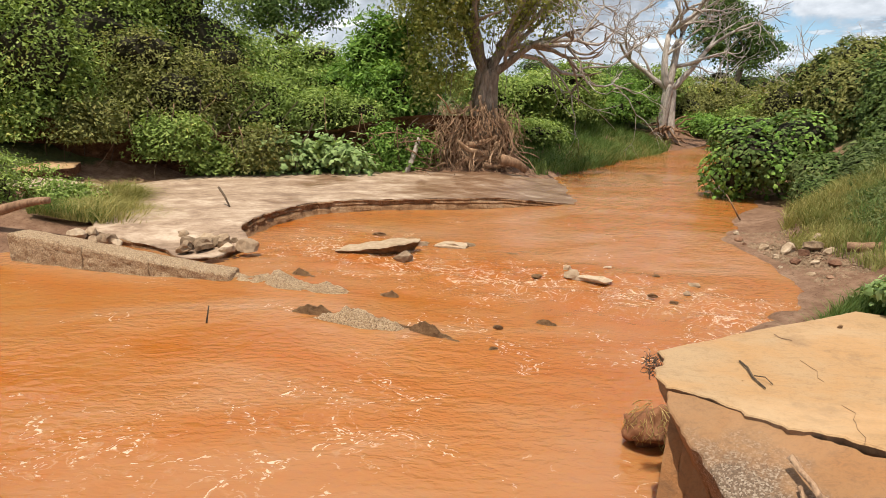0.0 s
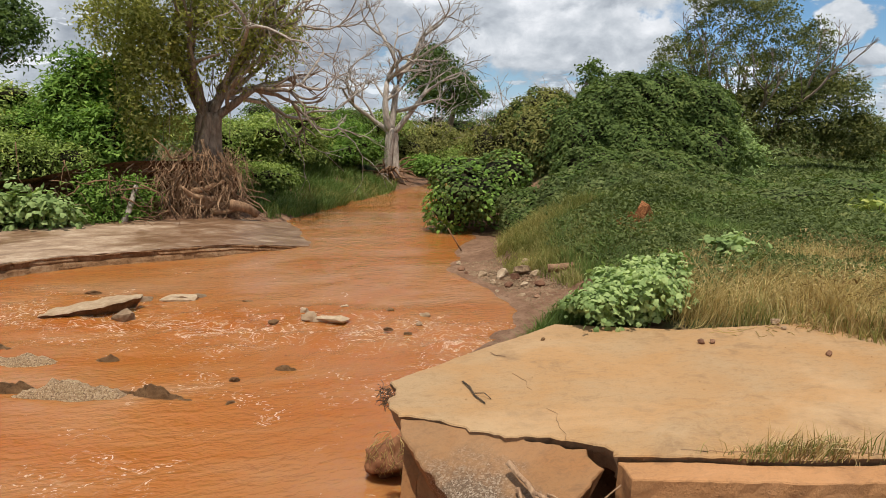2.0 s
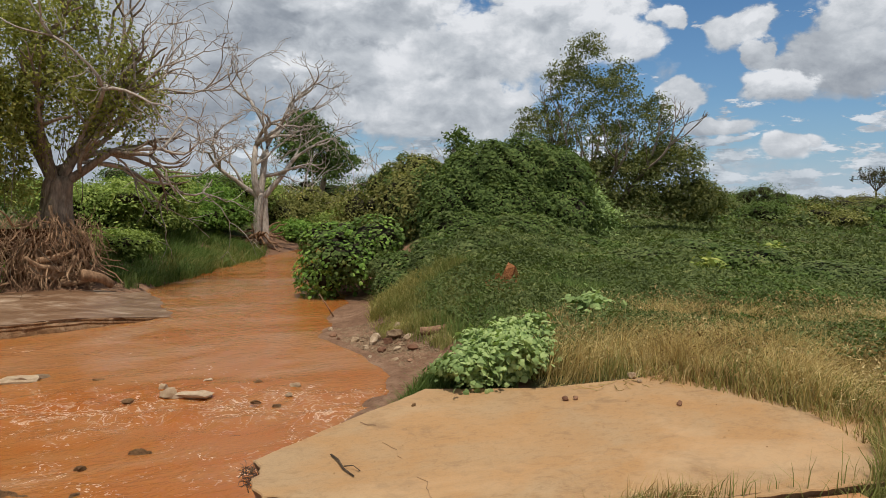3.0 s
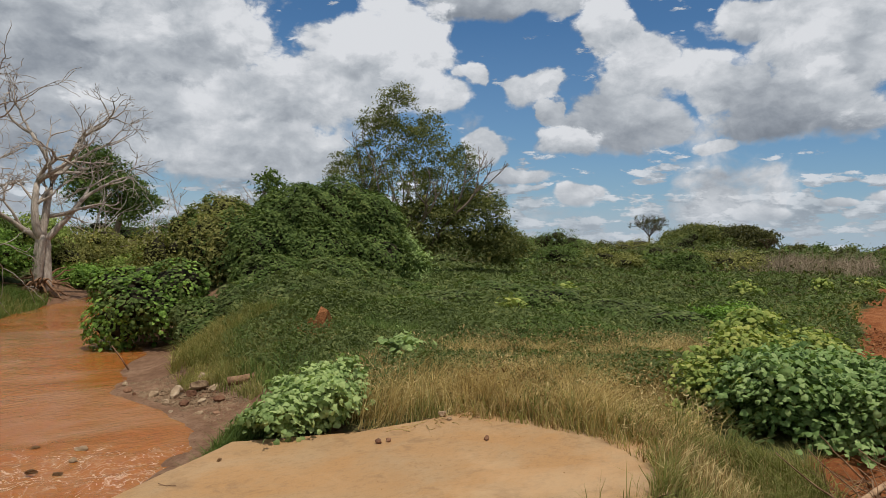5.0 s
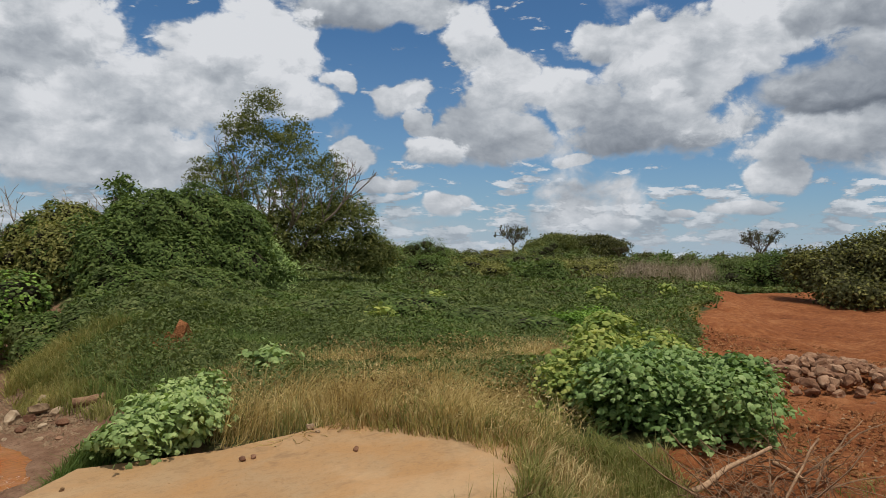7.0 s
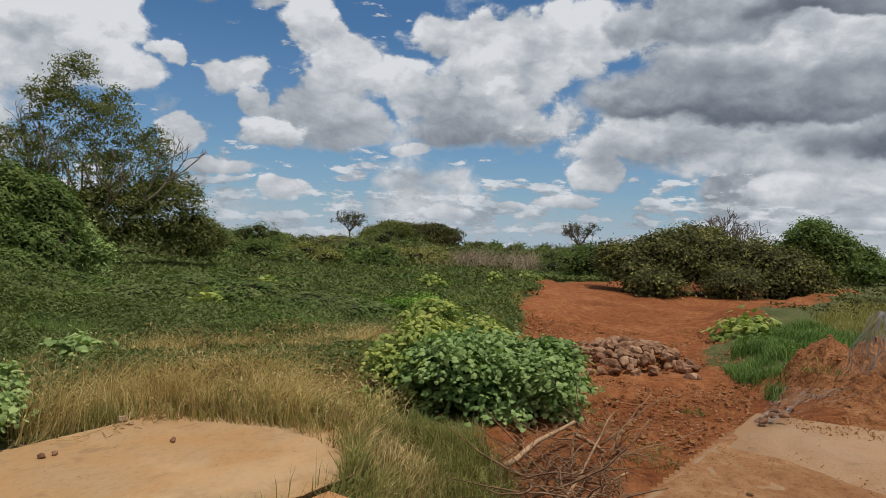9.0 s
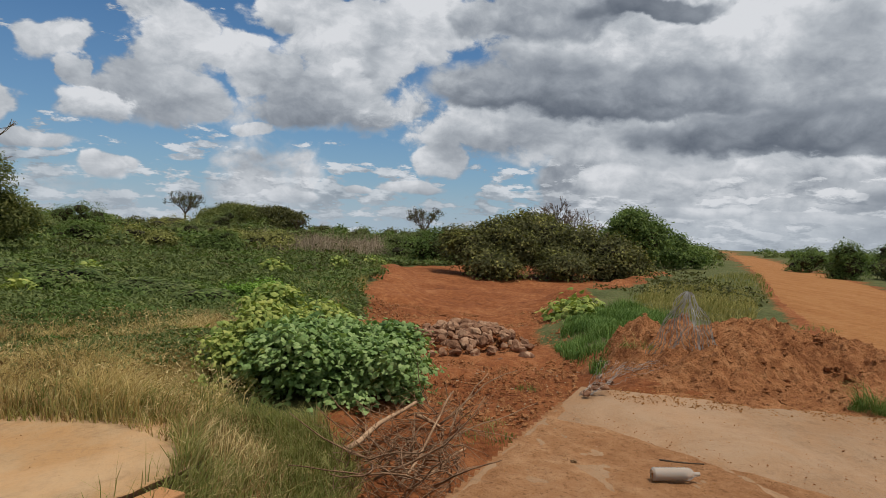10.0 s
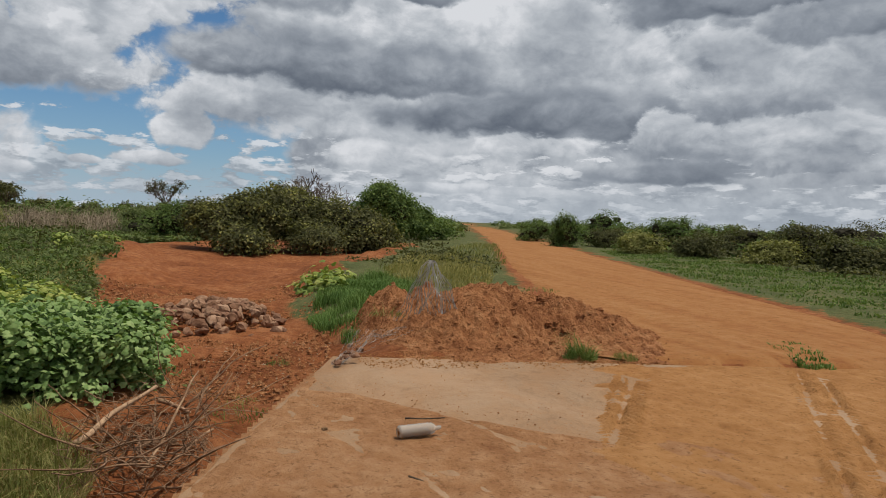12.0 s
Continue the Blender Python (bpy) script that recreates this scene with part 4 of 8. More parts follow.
def leaf_arrays(rng, pos, nrm, size, long=1.7, droop=0.15, shape="diamond"):
    """Leaves as small folded plates. pos, nrm (n, 3), size (n,)."""
    n = len(pos)
    nrm = nrm / (np.linalg.norm(nrm, axis=1, keepdims=True) + 1e-9)
    t = rng.normal(size=(n, 3))
    t -= nrm * (t * nrm).sum(1, keepdims=True)
    t /= np.linalg.norm(t, axis=1, keepdims=True) + 1e-9
    b = np.cross(nrm, t)
    s = size[:, None]
    if shape == "diamond":
        v = np.stack([pos - t * s * long / 2, pos + b * s / 2 - nrm * s * droop, pos + t * s * long / 2 - nrm * s * droop, pos - b * s / 2 - nrm * s * droop], 1).reshape(-1, 3)
        i = np.arange(n)[:, None] * 4
        return v, np.concatenate([i + [0, 1, 2], i + [0, 2, 3]])
    if shape == "tri":
        v = np.stack([pos - b * s * 0.5, pos + b * s * 0.5, pos + t * s * long - nrm * s * droop * 2], 1).reshape(-1, 3)
        return v, np.arange(n * 3).reshape(-1, 3)
    # broad leaf: a stalk end, lobes, tip, with a raised midrib
    prof = ((-0.4, 0.0, -0.1), (-0.5, 0.32, -0.16), (-0.05, 0.5, -0.22), (0.24, 0.28, -0.16), (0.56, 0.0, -0.28), (0.24, -0.28, -0.16), (-0.05, -0.5, -0.22), (-0.5, -0.32, -0.16))
    v = np.stack([pos] + [pos + s * (t * a + b * c + nrm * e * (0.6 + droop)) for a, c, e in prof], 1).reshape(-1, 3)
    i = np.arange(n)[:, None] * 9
    tri = np.concatenate([i + [0, k, k % 8 + 1] for k in range(1, 9)])
    return v, tri


def lobes_of(rng, x, y, z, rx, ry, h, count):
    """Overlapping swellings of uneven size that make up a bush of a given width and height."""
    out = [(x, y, z + h * 0.36, rx * 0.62, ry * 0.62, h * 0.42)]
    for k in range(count):
        a, r = rng.uniform(0, 2 * np.pi), np.sqrt(rng.uniform(0.03, 1)) * 0.8
        s = rng.uniform(0.16, 0.46)
        hz = rng.uniform(0.15, 1.0) * (1.0 - 0.55 * r * r) * (1.05 - 0.5 * s)
        out.append((x + np.cos(a) * r * rx, y + np.sin(a) * r * ry, z + h * hz, rx * s, ry * s, h * s * rng.uniform(0.45, 0.8)))
    return out


def foliage(seed, lobes, count, size, clump=0.16, per=14, up=0.35, long=1.7, inner=0.25, floor=None, shape="diamond", hang=0.0, spread=0.45):
    """Leaf arrays for a crown: clumps of leaves over the skins of the lobes, thinner within."""
    rng = np.random.default_rng(seed)
    if shape == "diamond":
        count, size, per, shape = count * 2, size * 0.66, per * 2.3, "tri"
    L = np.array(lobes, float)
    area = L[:, 3] * L[:, 4] + L[:, 5] * (L[:, 3] + L[:, 4])
    nc = max(1, int(count / per))
    pick = rng.choice(len(L), nc, p=area / area.sum())
    d = rng.normal(size=(nc, 3))
    d[:, 2] += up * 0.9
    d /= np.linalg.norm(d, axis=1, keepdims=True)
    rad = np.where(rng.random(nc) < inner, rng.uniform(0.45, 0.85, nc), rng.uniform(0.82, 1.1, nc))
    wob = wave_noise(d[:, 0] * 2.3 + pick * 3.7, d[:, 1] * 2.3 + d[:, 2] * 2.9, 1.3, seed % 997, 3)
    rad = rad * (1 + 0.42 * wob)
    cen = L[pick, :3] + d * L[pick, 3:] * rad[:, None]
    # keep clumps that are not buried deep in another lobe
    deep = np.zeros(nc, bool)
    for l in L:
        q = (cen - l[:3]) / l[3:]
        deep |= (q * q).sum(1) < 0.3
    if deep.all():
        deep[:] = False
    cen, d = cen[~deep], d[~deep]
    reps = rng.poisson(per, len(cen)) + 2
    c, dd = np.repeat(cen, reps, 0), np.repeat(d, reps, 0)
    off = rng.normal(size=c.shape) * clump * rng.uniform(0.6, 1.3, (len(c), 1))
    face = dd * 0.6 + np.array([0, 0, 0.55 + up])
    face /= np.linalg.norm(face, axis=1, keepdims=True)
    off -= face * (off * face).sum(1, keepdims=True) * 0.6
    off[:, 2] -= hang * rng.random(len(c)) ** 2
    pos = c + off
    nrm = face + off / (np.abs(off).max() + 1e-6) * 0.8 + rng.normal(size=c.shape) * spread
    if floor is not None:
        keep = pos[:, 2] > floor
        pos, nrm = pos[keep], nrm[keep]
    sz = size * rng.uniform(0.6, 1.35, len(pos))
    return leaf_arrays(rng, pos, nrm, sz, long, 0.15, shape)


def ball_arrays():
    bm = bmesh.new()
    bmesh.ops.create_icosphere(bm, subdivisions=3, radius=1)
    v = np.array([tuple(p.co) for p in bm.verts])
    f = np.array([[p.index for p in t.verts] for t in bm.faces])
    bm.free()
    return v, f


BALL = ball_arrays()


def shade_core(lobes, share, parent):
    """Rough lumps for a bush's inner twigs, near-black to paint in the shade among its leaves."""
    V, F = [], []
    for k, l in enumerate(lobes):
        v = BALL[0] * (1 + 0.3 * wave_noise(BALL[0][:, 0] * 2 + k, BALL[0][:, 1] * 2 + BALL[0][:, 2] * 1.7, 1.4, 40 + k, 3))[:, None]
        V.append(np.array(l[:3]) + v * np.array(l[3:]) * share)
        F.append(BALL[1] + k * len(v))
    return tagged(mesh_object("inner_shade", np.concatenate(V), np.concatenate(F), M_CORE, parent), "inner twig lumps, near-black for the shade inside the bush", kind="stuff")


def mantle(name, lobes, mat, label, seed, size=0.07, cover=2.6, hang=0.25, ragged_by=0.2, group="", category="creeper", shape="tri", long=1.7, second=None, core=0.84, extra=0):
    """Creeper that mantles a bush: leaves lie like shingles over swellings; the near-black shade lumps show where they
    part.
    """
    L = np.array(lobes, float)
    root = empty(name, L[:, 0].mean(), L[:, 1].mean(), (L[:, 2] - L[:, 5]).min())
    L[:, :3] -= np.array(root.location)
    rng = np.random.default_rng(seed)
    for k in range(extra):
        l, d = L[rng.integers(len(lobes))], rng.normal(size=3) + np.array([0, 0, 0.5])
        s = rng.uniform(0.22, 0.42)
        L = np.vstack([L, np.r_[l[:3] + d / np.linalg.norm(d) * l[3:] * 0.85, l[3:] * s * np.array([1, 1, 1.15])]])
    area = 6.5 * ((L[:, 3] * L[:, 4]) ** 1.6 + (L[:, 3] * L[:, 5]) ** 1.6 + (L[:, 4] * L[:, 5]) ** 1.6) ** (1 / 1.6)
    n = int(area.sum() * cover / (0.5 * size * size * long * (1.6 if shape == "broad" else 1)))
    pick = rng.choice(len(L), n, p=area / area.sum())
    d = rng.normal(size=(n, 3))
    d[:, 2] += 0.25
    d /= np.linalg.norm(d, axis=1, keepdims=True)
    p0 = L[pick, :3] + d * L[pick, 3:]
    swell = wave_noise(p0[:, 0] * 1.3 + p0[:, 2] * 0.9, p0[:, 1] * 1.3 - p0[:, 2] * 1.1, 1.5, seed % 991, 3)
    fine = wave_noise(p0[:, 0] + p0[:, 2] * 0.7, p0[:, 1] - p0[:, 2] * 0.8, 4.5, seed % 991 + 7, 2)
    lift = 1 + ragged_by * swell + 0.55 * ragged_by * fine + rng.normal(0, 0.03, n)
    pos = L[pick, :3] + d * L[pick, 3:] * lift[:, None]
    pos[:, 2] -= hang * rng.random(n) ** 4
    keep = fine > -0.42
    for l in L:
        q = (pos - l[:3]) / l[3:]
        keep &= (q * q).sum(1) > 0.62
    keep &= pos[:, 2] > -0.1
    pos, d, pk = pos[keep], d[keep], pick[keep]
    nrm = d / L[pk, 3:] * L[pk, 3:].mean(1, keepdims=True) * 0.7 + np.array([0, 0, 0.45]) + rng.normal(size=pos.shape) * 0.33
    sz = size * rng.uniform(0.6, 1.4, len(pos))
    tone = swell[keep] + rng.normal(0, 0.2, len(pos)) < (0.12 if second else 9.0)
    for nm, sel, m in (("leaves", tone, mat), ("young_leaves", ~tone, second)):
        if sel.any():
            v, f = leaf_arrays(rng, pos[sel], nrm[sel], sz[sel], long, 0.15, shape)
            mesh_object(nm, v, f, m, root, "" if nm == "leaves" else "lighter yellow-green leaves")
    shade_core([tuple(l) for l in L], core - 0.08, root)
    return tagged(root, label, category, group)


def stems_for(rng, x, y, z, lobes, count, r0, parent, mat=None, name="stem"):
    paths = []
    for k in range(count):
        l = lobes[rng.randrange(len(lobes))]
        a = rng.uniform(0, 6.28)
        start = Vector((x + math.cos(a) * l[3] * 0.25, y + math.sin(a) * l[4] * 0.25, z - 0.1))
        goal = Vector(l[:3])
        paths.append(crooked(rng, start, goal - start, (goal - start).length * 1.05, r0 * rng.uniform(0.6, 1.2), 0.006, 0.12, 6))
        for _ in range(2):
            mid = Vector(paths[-1][3][:3])
            paths.append(crooked(rng, mid, Vector((rng.gauss(0, 1), rng.gauss(0, 1), 0.6)), l[5] * 0.9, r0 * 0.4, 0.004, 0.15, 4))
    return tubes(name, paths, mat or M_DARKWOOD, parent, sides=5)


def bush(x, y, rx, ry, h, count, size, mat, label, seed, dz=0.0, lobes=9, name="bush", category="bush", group="", clump=None, long=1.7, up=0.35, hang=0.0, stems=7, shape="diamond", inner=0.25):
    z = at_land(x, y) + dz
    root = empty(name, x, y, z, -math.degrees(math.atan2(x, y)))
    rng = np.random.default_rng(seed)
    L = lobes_of(rng, 0, 0, 0, rx, ry, h, lobes)
    if shape == "diamond":
        count, size = int(count * 1.3), size * 0.84
    v, f = foliage(seed, L, count, size, clump or 2.2 * size, up=up, long=long, floor=-0.15, hang=hang, shape=shape, inner=inner)
    mesh_object("foliage", v, f, mat, root)
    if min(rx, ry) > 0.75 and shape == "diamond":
        shade_core(L, 0.58, root)
    if stems:
        stems_for(random.Random(seed), 0, 0, 0, L, stems, 0.03 * max(0.5, min(rx, 1.6)), root)
    return tagged(root, label, category, group)


def blades(name, seed, X, Y, Z, height, width, mat, lean=0.35, parent=None, two=True):
    """Grass blades rooted at given points; each bends over."""
    rng = np.random.default_rng(seed)
    n = len(X)
    base = np.stack([X, Y, Z], -1)
    a = rng.uniform(0, 2 * np.pi, n)
    side = np.stack([np.cos(a), np.sin(a), 0 * a], -1)
    la = rng.uniform(0, 2 * np.pi, n)
    comb = 3.0 * wave_noise(X, Y, 0.8, seed + 5, 2)
    la = np.where(rng.random(n) < 0.6, comb + rng.normal(0, 0.7, n), la)
    way = np.stack([np.cos(la), np.sin(la), 0 * la], -1) * (rng.random(n) ** 0.7 * lean)[:, None]
    h = (height * rng.uniform(0.45, 1.15, n) * np.clip(0.85 + 0.7 * wave_noise(X, Y, 1.7, seed + 9, 3), 0.4, 1.5))[:, None]
    w = (width * rng.uniform(0.7, 1.3, n))[:, None]
    upv = np.array([0, 0, 1.0])
    m1 = base + h * (upv * 0.55 + way * 0.3)
    tip = base + h * (upv * (1 - 0.25 * np.linalg.norm(way, axis=1, keepdims=True)) + way)
    v = np.stack([base - side * w / 2, base + side * w / 2, m1 + side * w * 0.4, m1 - side * w * 0.4, tip], 1).reshape(-1, 3)
    i = np.arange(n)[:, None] * 5
    return mesh_object(name, v, [i + [0, 1, 2, 3], i + [3, 2, 4]], mat, parent)


def scatter(seed, n, outline, weight=None):
    rng = np.random.default_rng(seed)
    p = np.array(outline)
    lo, hi = p.min(0), p.max(0)
    x, y = rng.uniform(lo[0], hi[0], n * 3), rng.uniform(lo[1], hi[1], n * 3)
    keep = inside(x, y, list(outline))
    if weight is not None:
        keep &= rng.random(n * 3) < weight(x, y)
    return x[keep][:n], y[keep][:n]


def polar(az, dist):
    a = radians(az)
    return dist * math.sin(a), dist * math.cos(a)


def crumbs(name, seed, x, y, z, lo, hi, mat, label):
    """Small angular lumps lying at given points."""
    g = np.random.default_rng(seed)
    base = np.array([(1, 0, 0), (-0.5, 0.8, 0.1), (-0.6, -0.75, 0), (0.1, 0.05, 0.85), (0, 0, -0.5)])
    tri = np.array([(0, 1, 3), (1, 2, 3), (2, 0, 3), (1, 0, 4), (2, 1, 4), (0, 2, 4)])
    s = lo + (hi - lo) * g.random(len(x)) ** 2.2
    a = g.uniform(0, 6.28, len(x))
    c, d = np.cos(a)[:, None], np.sin(a)[:, None]
    v = base[None] * (1 + 0.3 * g.normal(size=(len(x), 5, 3)))
    v = np.stack([v[..., 0] * c - v[..., 1] * d, v[..., 0] * d + v[..., 1] * c, v[..., 2] * 0.8], -1) * s[:, None, None]
    v = v + np.stack([x, y, z], -1)[:, None]
    f = (np.arange(len(x)) * 5)[:, None, None] + tri[None]
    return tagged(mesh_object(name, v.reshape(-1, 3), f.reshape(-1, 3), mat), label, "clods", kind="stuff")

# ---- the large structure ----
build_ground()
build_water()
build_road()


def fallen_material():
    """Weathered concrete whose lower corner has worn down to its pebbles."""
    m = concrete_material("weathered_concrete", (0.28, 0.15, 0.068), (0.31, 0.145, 0.056), (0.16, 0.085, 0.042))
    nt = m.node_tree
    b = nt.nodes["Principled BSDF"]
    p = place(nt)
    v = nt.nodes.new("ShaderNodeTexVoronoi")
    v.inputs["Scale"].default_value = 130.0
    nt.links.new(p, v.inputs["Vector"])
    sep = nt.nodes.new("ShaderNodeSeparateColor")
    nt.links.new(v.outputs["Color"], sep.inputs[0])
    peb = ramp_node(nt, sep.outputs[0], [(0.0, (0.06, 0.042, 0.03)), (0.6, (0.15, 0.105, 0.07)), (0.95, (0.33, 0.27, 0.205))])
    away = vec_node(nt, "DISTANCE", p, (1.22, 2.6, -0.25))
    zone = math_node(nt, "ADD", away, math_node(nt, "MULTIPLY", math_node(nt, "SUBTRACT", noise_node(nt, p, 9.0, 6.0, 0.7), 0.5), 0.55))
    k = ramp_node(nt, zone, [(0.16, 0.85), (0.42, 0.0)])
    old = b.inputs["Base Color"].links[0].from_socket
    nt.links.new(mix_node(nt, k, old, peb), b.inputs["Base Color"])
    return m


def build_apron():
    """The broken apron beyond the causeway, with its fallen corner and edge beam."""
    top = slab("apron", ragged(APRON, 0.03, 0.045, 3, keep=(0, 1, 2, 3, 4, 5, 6, 7, 8)), 0.0, -0.15, M_CONC, M_BROKEN_TOP, 3, under=0.06, chips=0.012)
    tagged(top, "sand-dusted broken concrete apron slab with a cracked edge", "slab", kind="structure")
    beam = [(1.97, 2.505), (2.86, 2.155), (3.95, 1.84), (3.9, 1.66), (2.75, 2.02), (1.93, 2.34)]
    ob = slab("edge_beam", ragged(beam, 0.04, 0.01, 5), -0.03, -0.6, M_BEAMFACE, M_BEAMFACE, 5, chips=0.01)
    tagged(ob, "low concrete edge beam along the apron", "beam", kind="structure")
    # the corner that broke off and tipped towards the water
    block = [(1.13, 3.272), (1.3, 3.175), (1.512, 2.962), (1.722, 2.817), (1.91, 2.672), (1.92, 2.53), (1.78, 2.47), (1.5, 2.36), (1.38, 2.22), (1.28, 2.38), (1.19, 2.7), (1.13, 3.02)]

    def lean(x, y):
        return -0.03 - 0.3 * (3.2 - y) + 0.2 * (x - 1.12)

    ob = slab("fallen_slab", ragged(block, 0.03, 0.028, 8), lambda x, y: min(-0.02, lean(x, y)), -0.5, M_FALLEN, M_FALLEN, 8, chips=0.012, under=0.22)
    tagged(ob, "tipped block of broken concrete with exposed pebbles", "slab")


def build_causeway():
    ob = slab("causeway", ragged(CAUSEWAY, 0.06, 0.012, 11), 0.0, -0.45, M_CAUSEWAY, M_BROKEN_TOP, 11, chips=0.012)
    tagged(ob, "mud-streaked concrete causeway with tyre marks", "causeway", kind="structure")


M_BROKEN_TOP = concrete_material("broken_concrete_face", (0.25, 0.165, 0.1), (0.3, 0.165, 0.08), (0.13, 0.08, 0.05))
M_FALLEN = fallen_material()
M_BEAMFACE = concrete_material("soil_stained_face", (0.42, 0.22, 0.1), (0.45, 0.22, 0.09), (0.26, 0.13, 0.06))
build_apron()
build_causeway()

LIP = [(-4.1, 9.25), (-3.5, 8.75), (-3.05, 8.75), (-2.85, 9.5), (-3.14, 10.2), (-2.95, 11.15), (-2.41, 12.2), (-1.44, 12.66), (0.04, 12.95), (1.94, 13.48), (3.3, 14.1)]
LEDGE = LIP + [(4.4, 15.5), (4.4, 18.5), (3.2, 20.2), (2.0, 17.2), (1.2, 16.9), (-0.6, 16.8), (-2.8, 16.3), (-5.2, 15.4), (-6.6, 13.6), (-6.0, 11.2), (-5.2, 9.8)]


def build_ledge():
    """The old concrete ford across the river: level, dipping under water at its far end, with a broken, layered lip."""
    edge = ragged(LEDGE, 0.12, 0.04, 41)

    def top(x, y):
        z = -0.665 + 0.03 * wave_noise(x, y, 0.6, 42, 3) - 0.27 * ease(0.6, 3.4, x) + 0.008 * wave_noise(x, y, 6, 43, 2)
        return z - 0.17 * ease(10.6, 8.9, y) * ease(-2, -3.4, x)

    X, Y = np.meshgrid(np.arange(-7, 4.8, 0.09), np.arange(8.4, 20.6, 0.09))
    s = signed(X, Y, edge)
    gy, gx = np.gradient(s, 0.09)
    ln = np.hypot(gx, gy) + 1e-6
    X, Y = np.where(s > 0, X - s * gx / ln, X), np.where(s > 0, Y - s * gy / ln, Y)
    n, m = X.shape
    idx = np.arange(n * m).reshape(n, m)
    quads = np.stack([idx[:-1, :-1], idx[:-1, 1:], idx[1:, 1:], idx[1:, :-1]], -1).reshape(-1, 4)
    quads = quads[(s < 0.13).ravel()[quads].all(1)]
    used, back = np.unique(quads, return_inverse=True)
    v = np.stack([X, Y, top(X, Y)], -1).reshape(-1, 3)[used]
    # the broken face below the lip, in ragged layers
    p = np.array(edge)
    p = np.stack([np.interp(np.arange(0, len(p), 0.4), np.arange(len(p) + 1), np.r_[p[:, i], p[:1, i]]) for i in (0, 1)], -1)
    d = np.roll(p, -1, 0) - np.roll(p, 1, 0)
    d /= np.linalg.norm(d, axis=1, keepdims=True) + 1e-9
    area = np.sum(p[:, 0] * np.roll(p[:, 1], -1) - np.roll(p[:, 0], -1) * p[:, 1])
    out = np.stack([d[:, 1], -d[:, 0]], -1) * np.sign(area)
    z0 = top(p[:, 0], p[:, 1])
    rows = []
    for k, depth in enumerate((-0.004, 0.012, 0.03, 0.055, 0.085, 0.115, 0.15, 0.19, 0.25, 0.5)):
        push = 0.07 * np.round(2.5 * wave_noise(p[:, 0], p[:, 1], 2.6, 60 + 3 * (k // 2), 2)) / 2.5 + 0.03 * wave_noise(p[:, 0], p[:, 1], 2.2, 66, 3) + (0.0, 0.01, 0.012, 0.0, 0.02, 0.01, 0.04, 0.06, 0.1, 0.15)[k]
        q = p + out * (push * min(1, k / 2))[:, None] if k else p - out * 0.02
        rows.append(np.c_[q, z0 - depth + (0.012 * wave_noise(p[:, 0], p[:, 1], 5, 70 + k, 2) if k > 1 else 0)])
    r, c = len(rows), len(p)
    i, j = np.meshgrid(np.arange(r - 1), np.arange(c), indexing="ij")
    side = np.stack([i * c + j, i * c + (j + 1) % c, (i + 1) * c + (j + 1) % c, (i + 1) * c + j], -1).reshape(-1, 4)[:, ::int(np.sign(area)) or 1]
    q = back.reshape(-1, 4)
    verts = np.concatenate([v, np.concatenate(rows)])
    ob = mesh_object("ford_ledge", verts, np.concatenate([q, side + len(v)]), [M_LEDGE, M_LIP], smooth=False, index=np.r_[np.zeros(len(q)), (np.arange(len(side)) >= c).astype(int)])
    return tagged(ob, "wet flat concrete ford ledge with a broken lip", "ledge", kind="structure")


build_ledge()


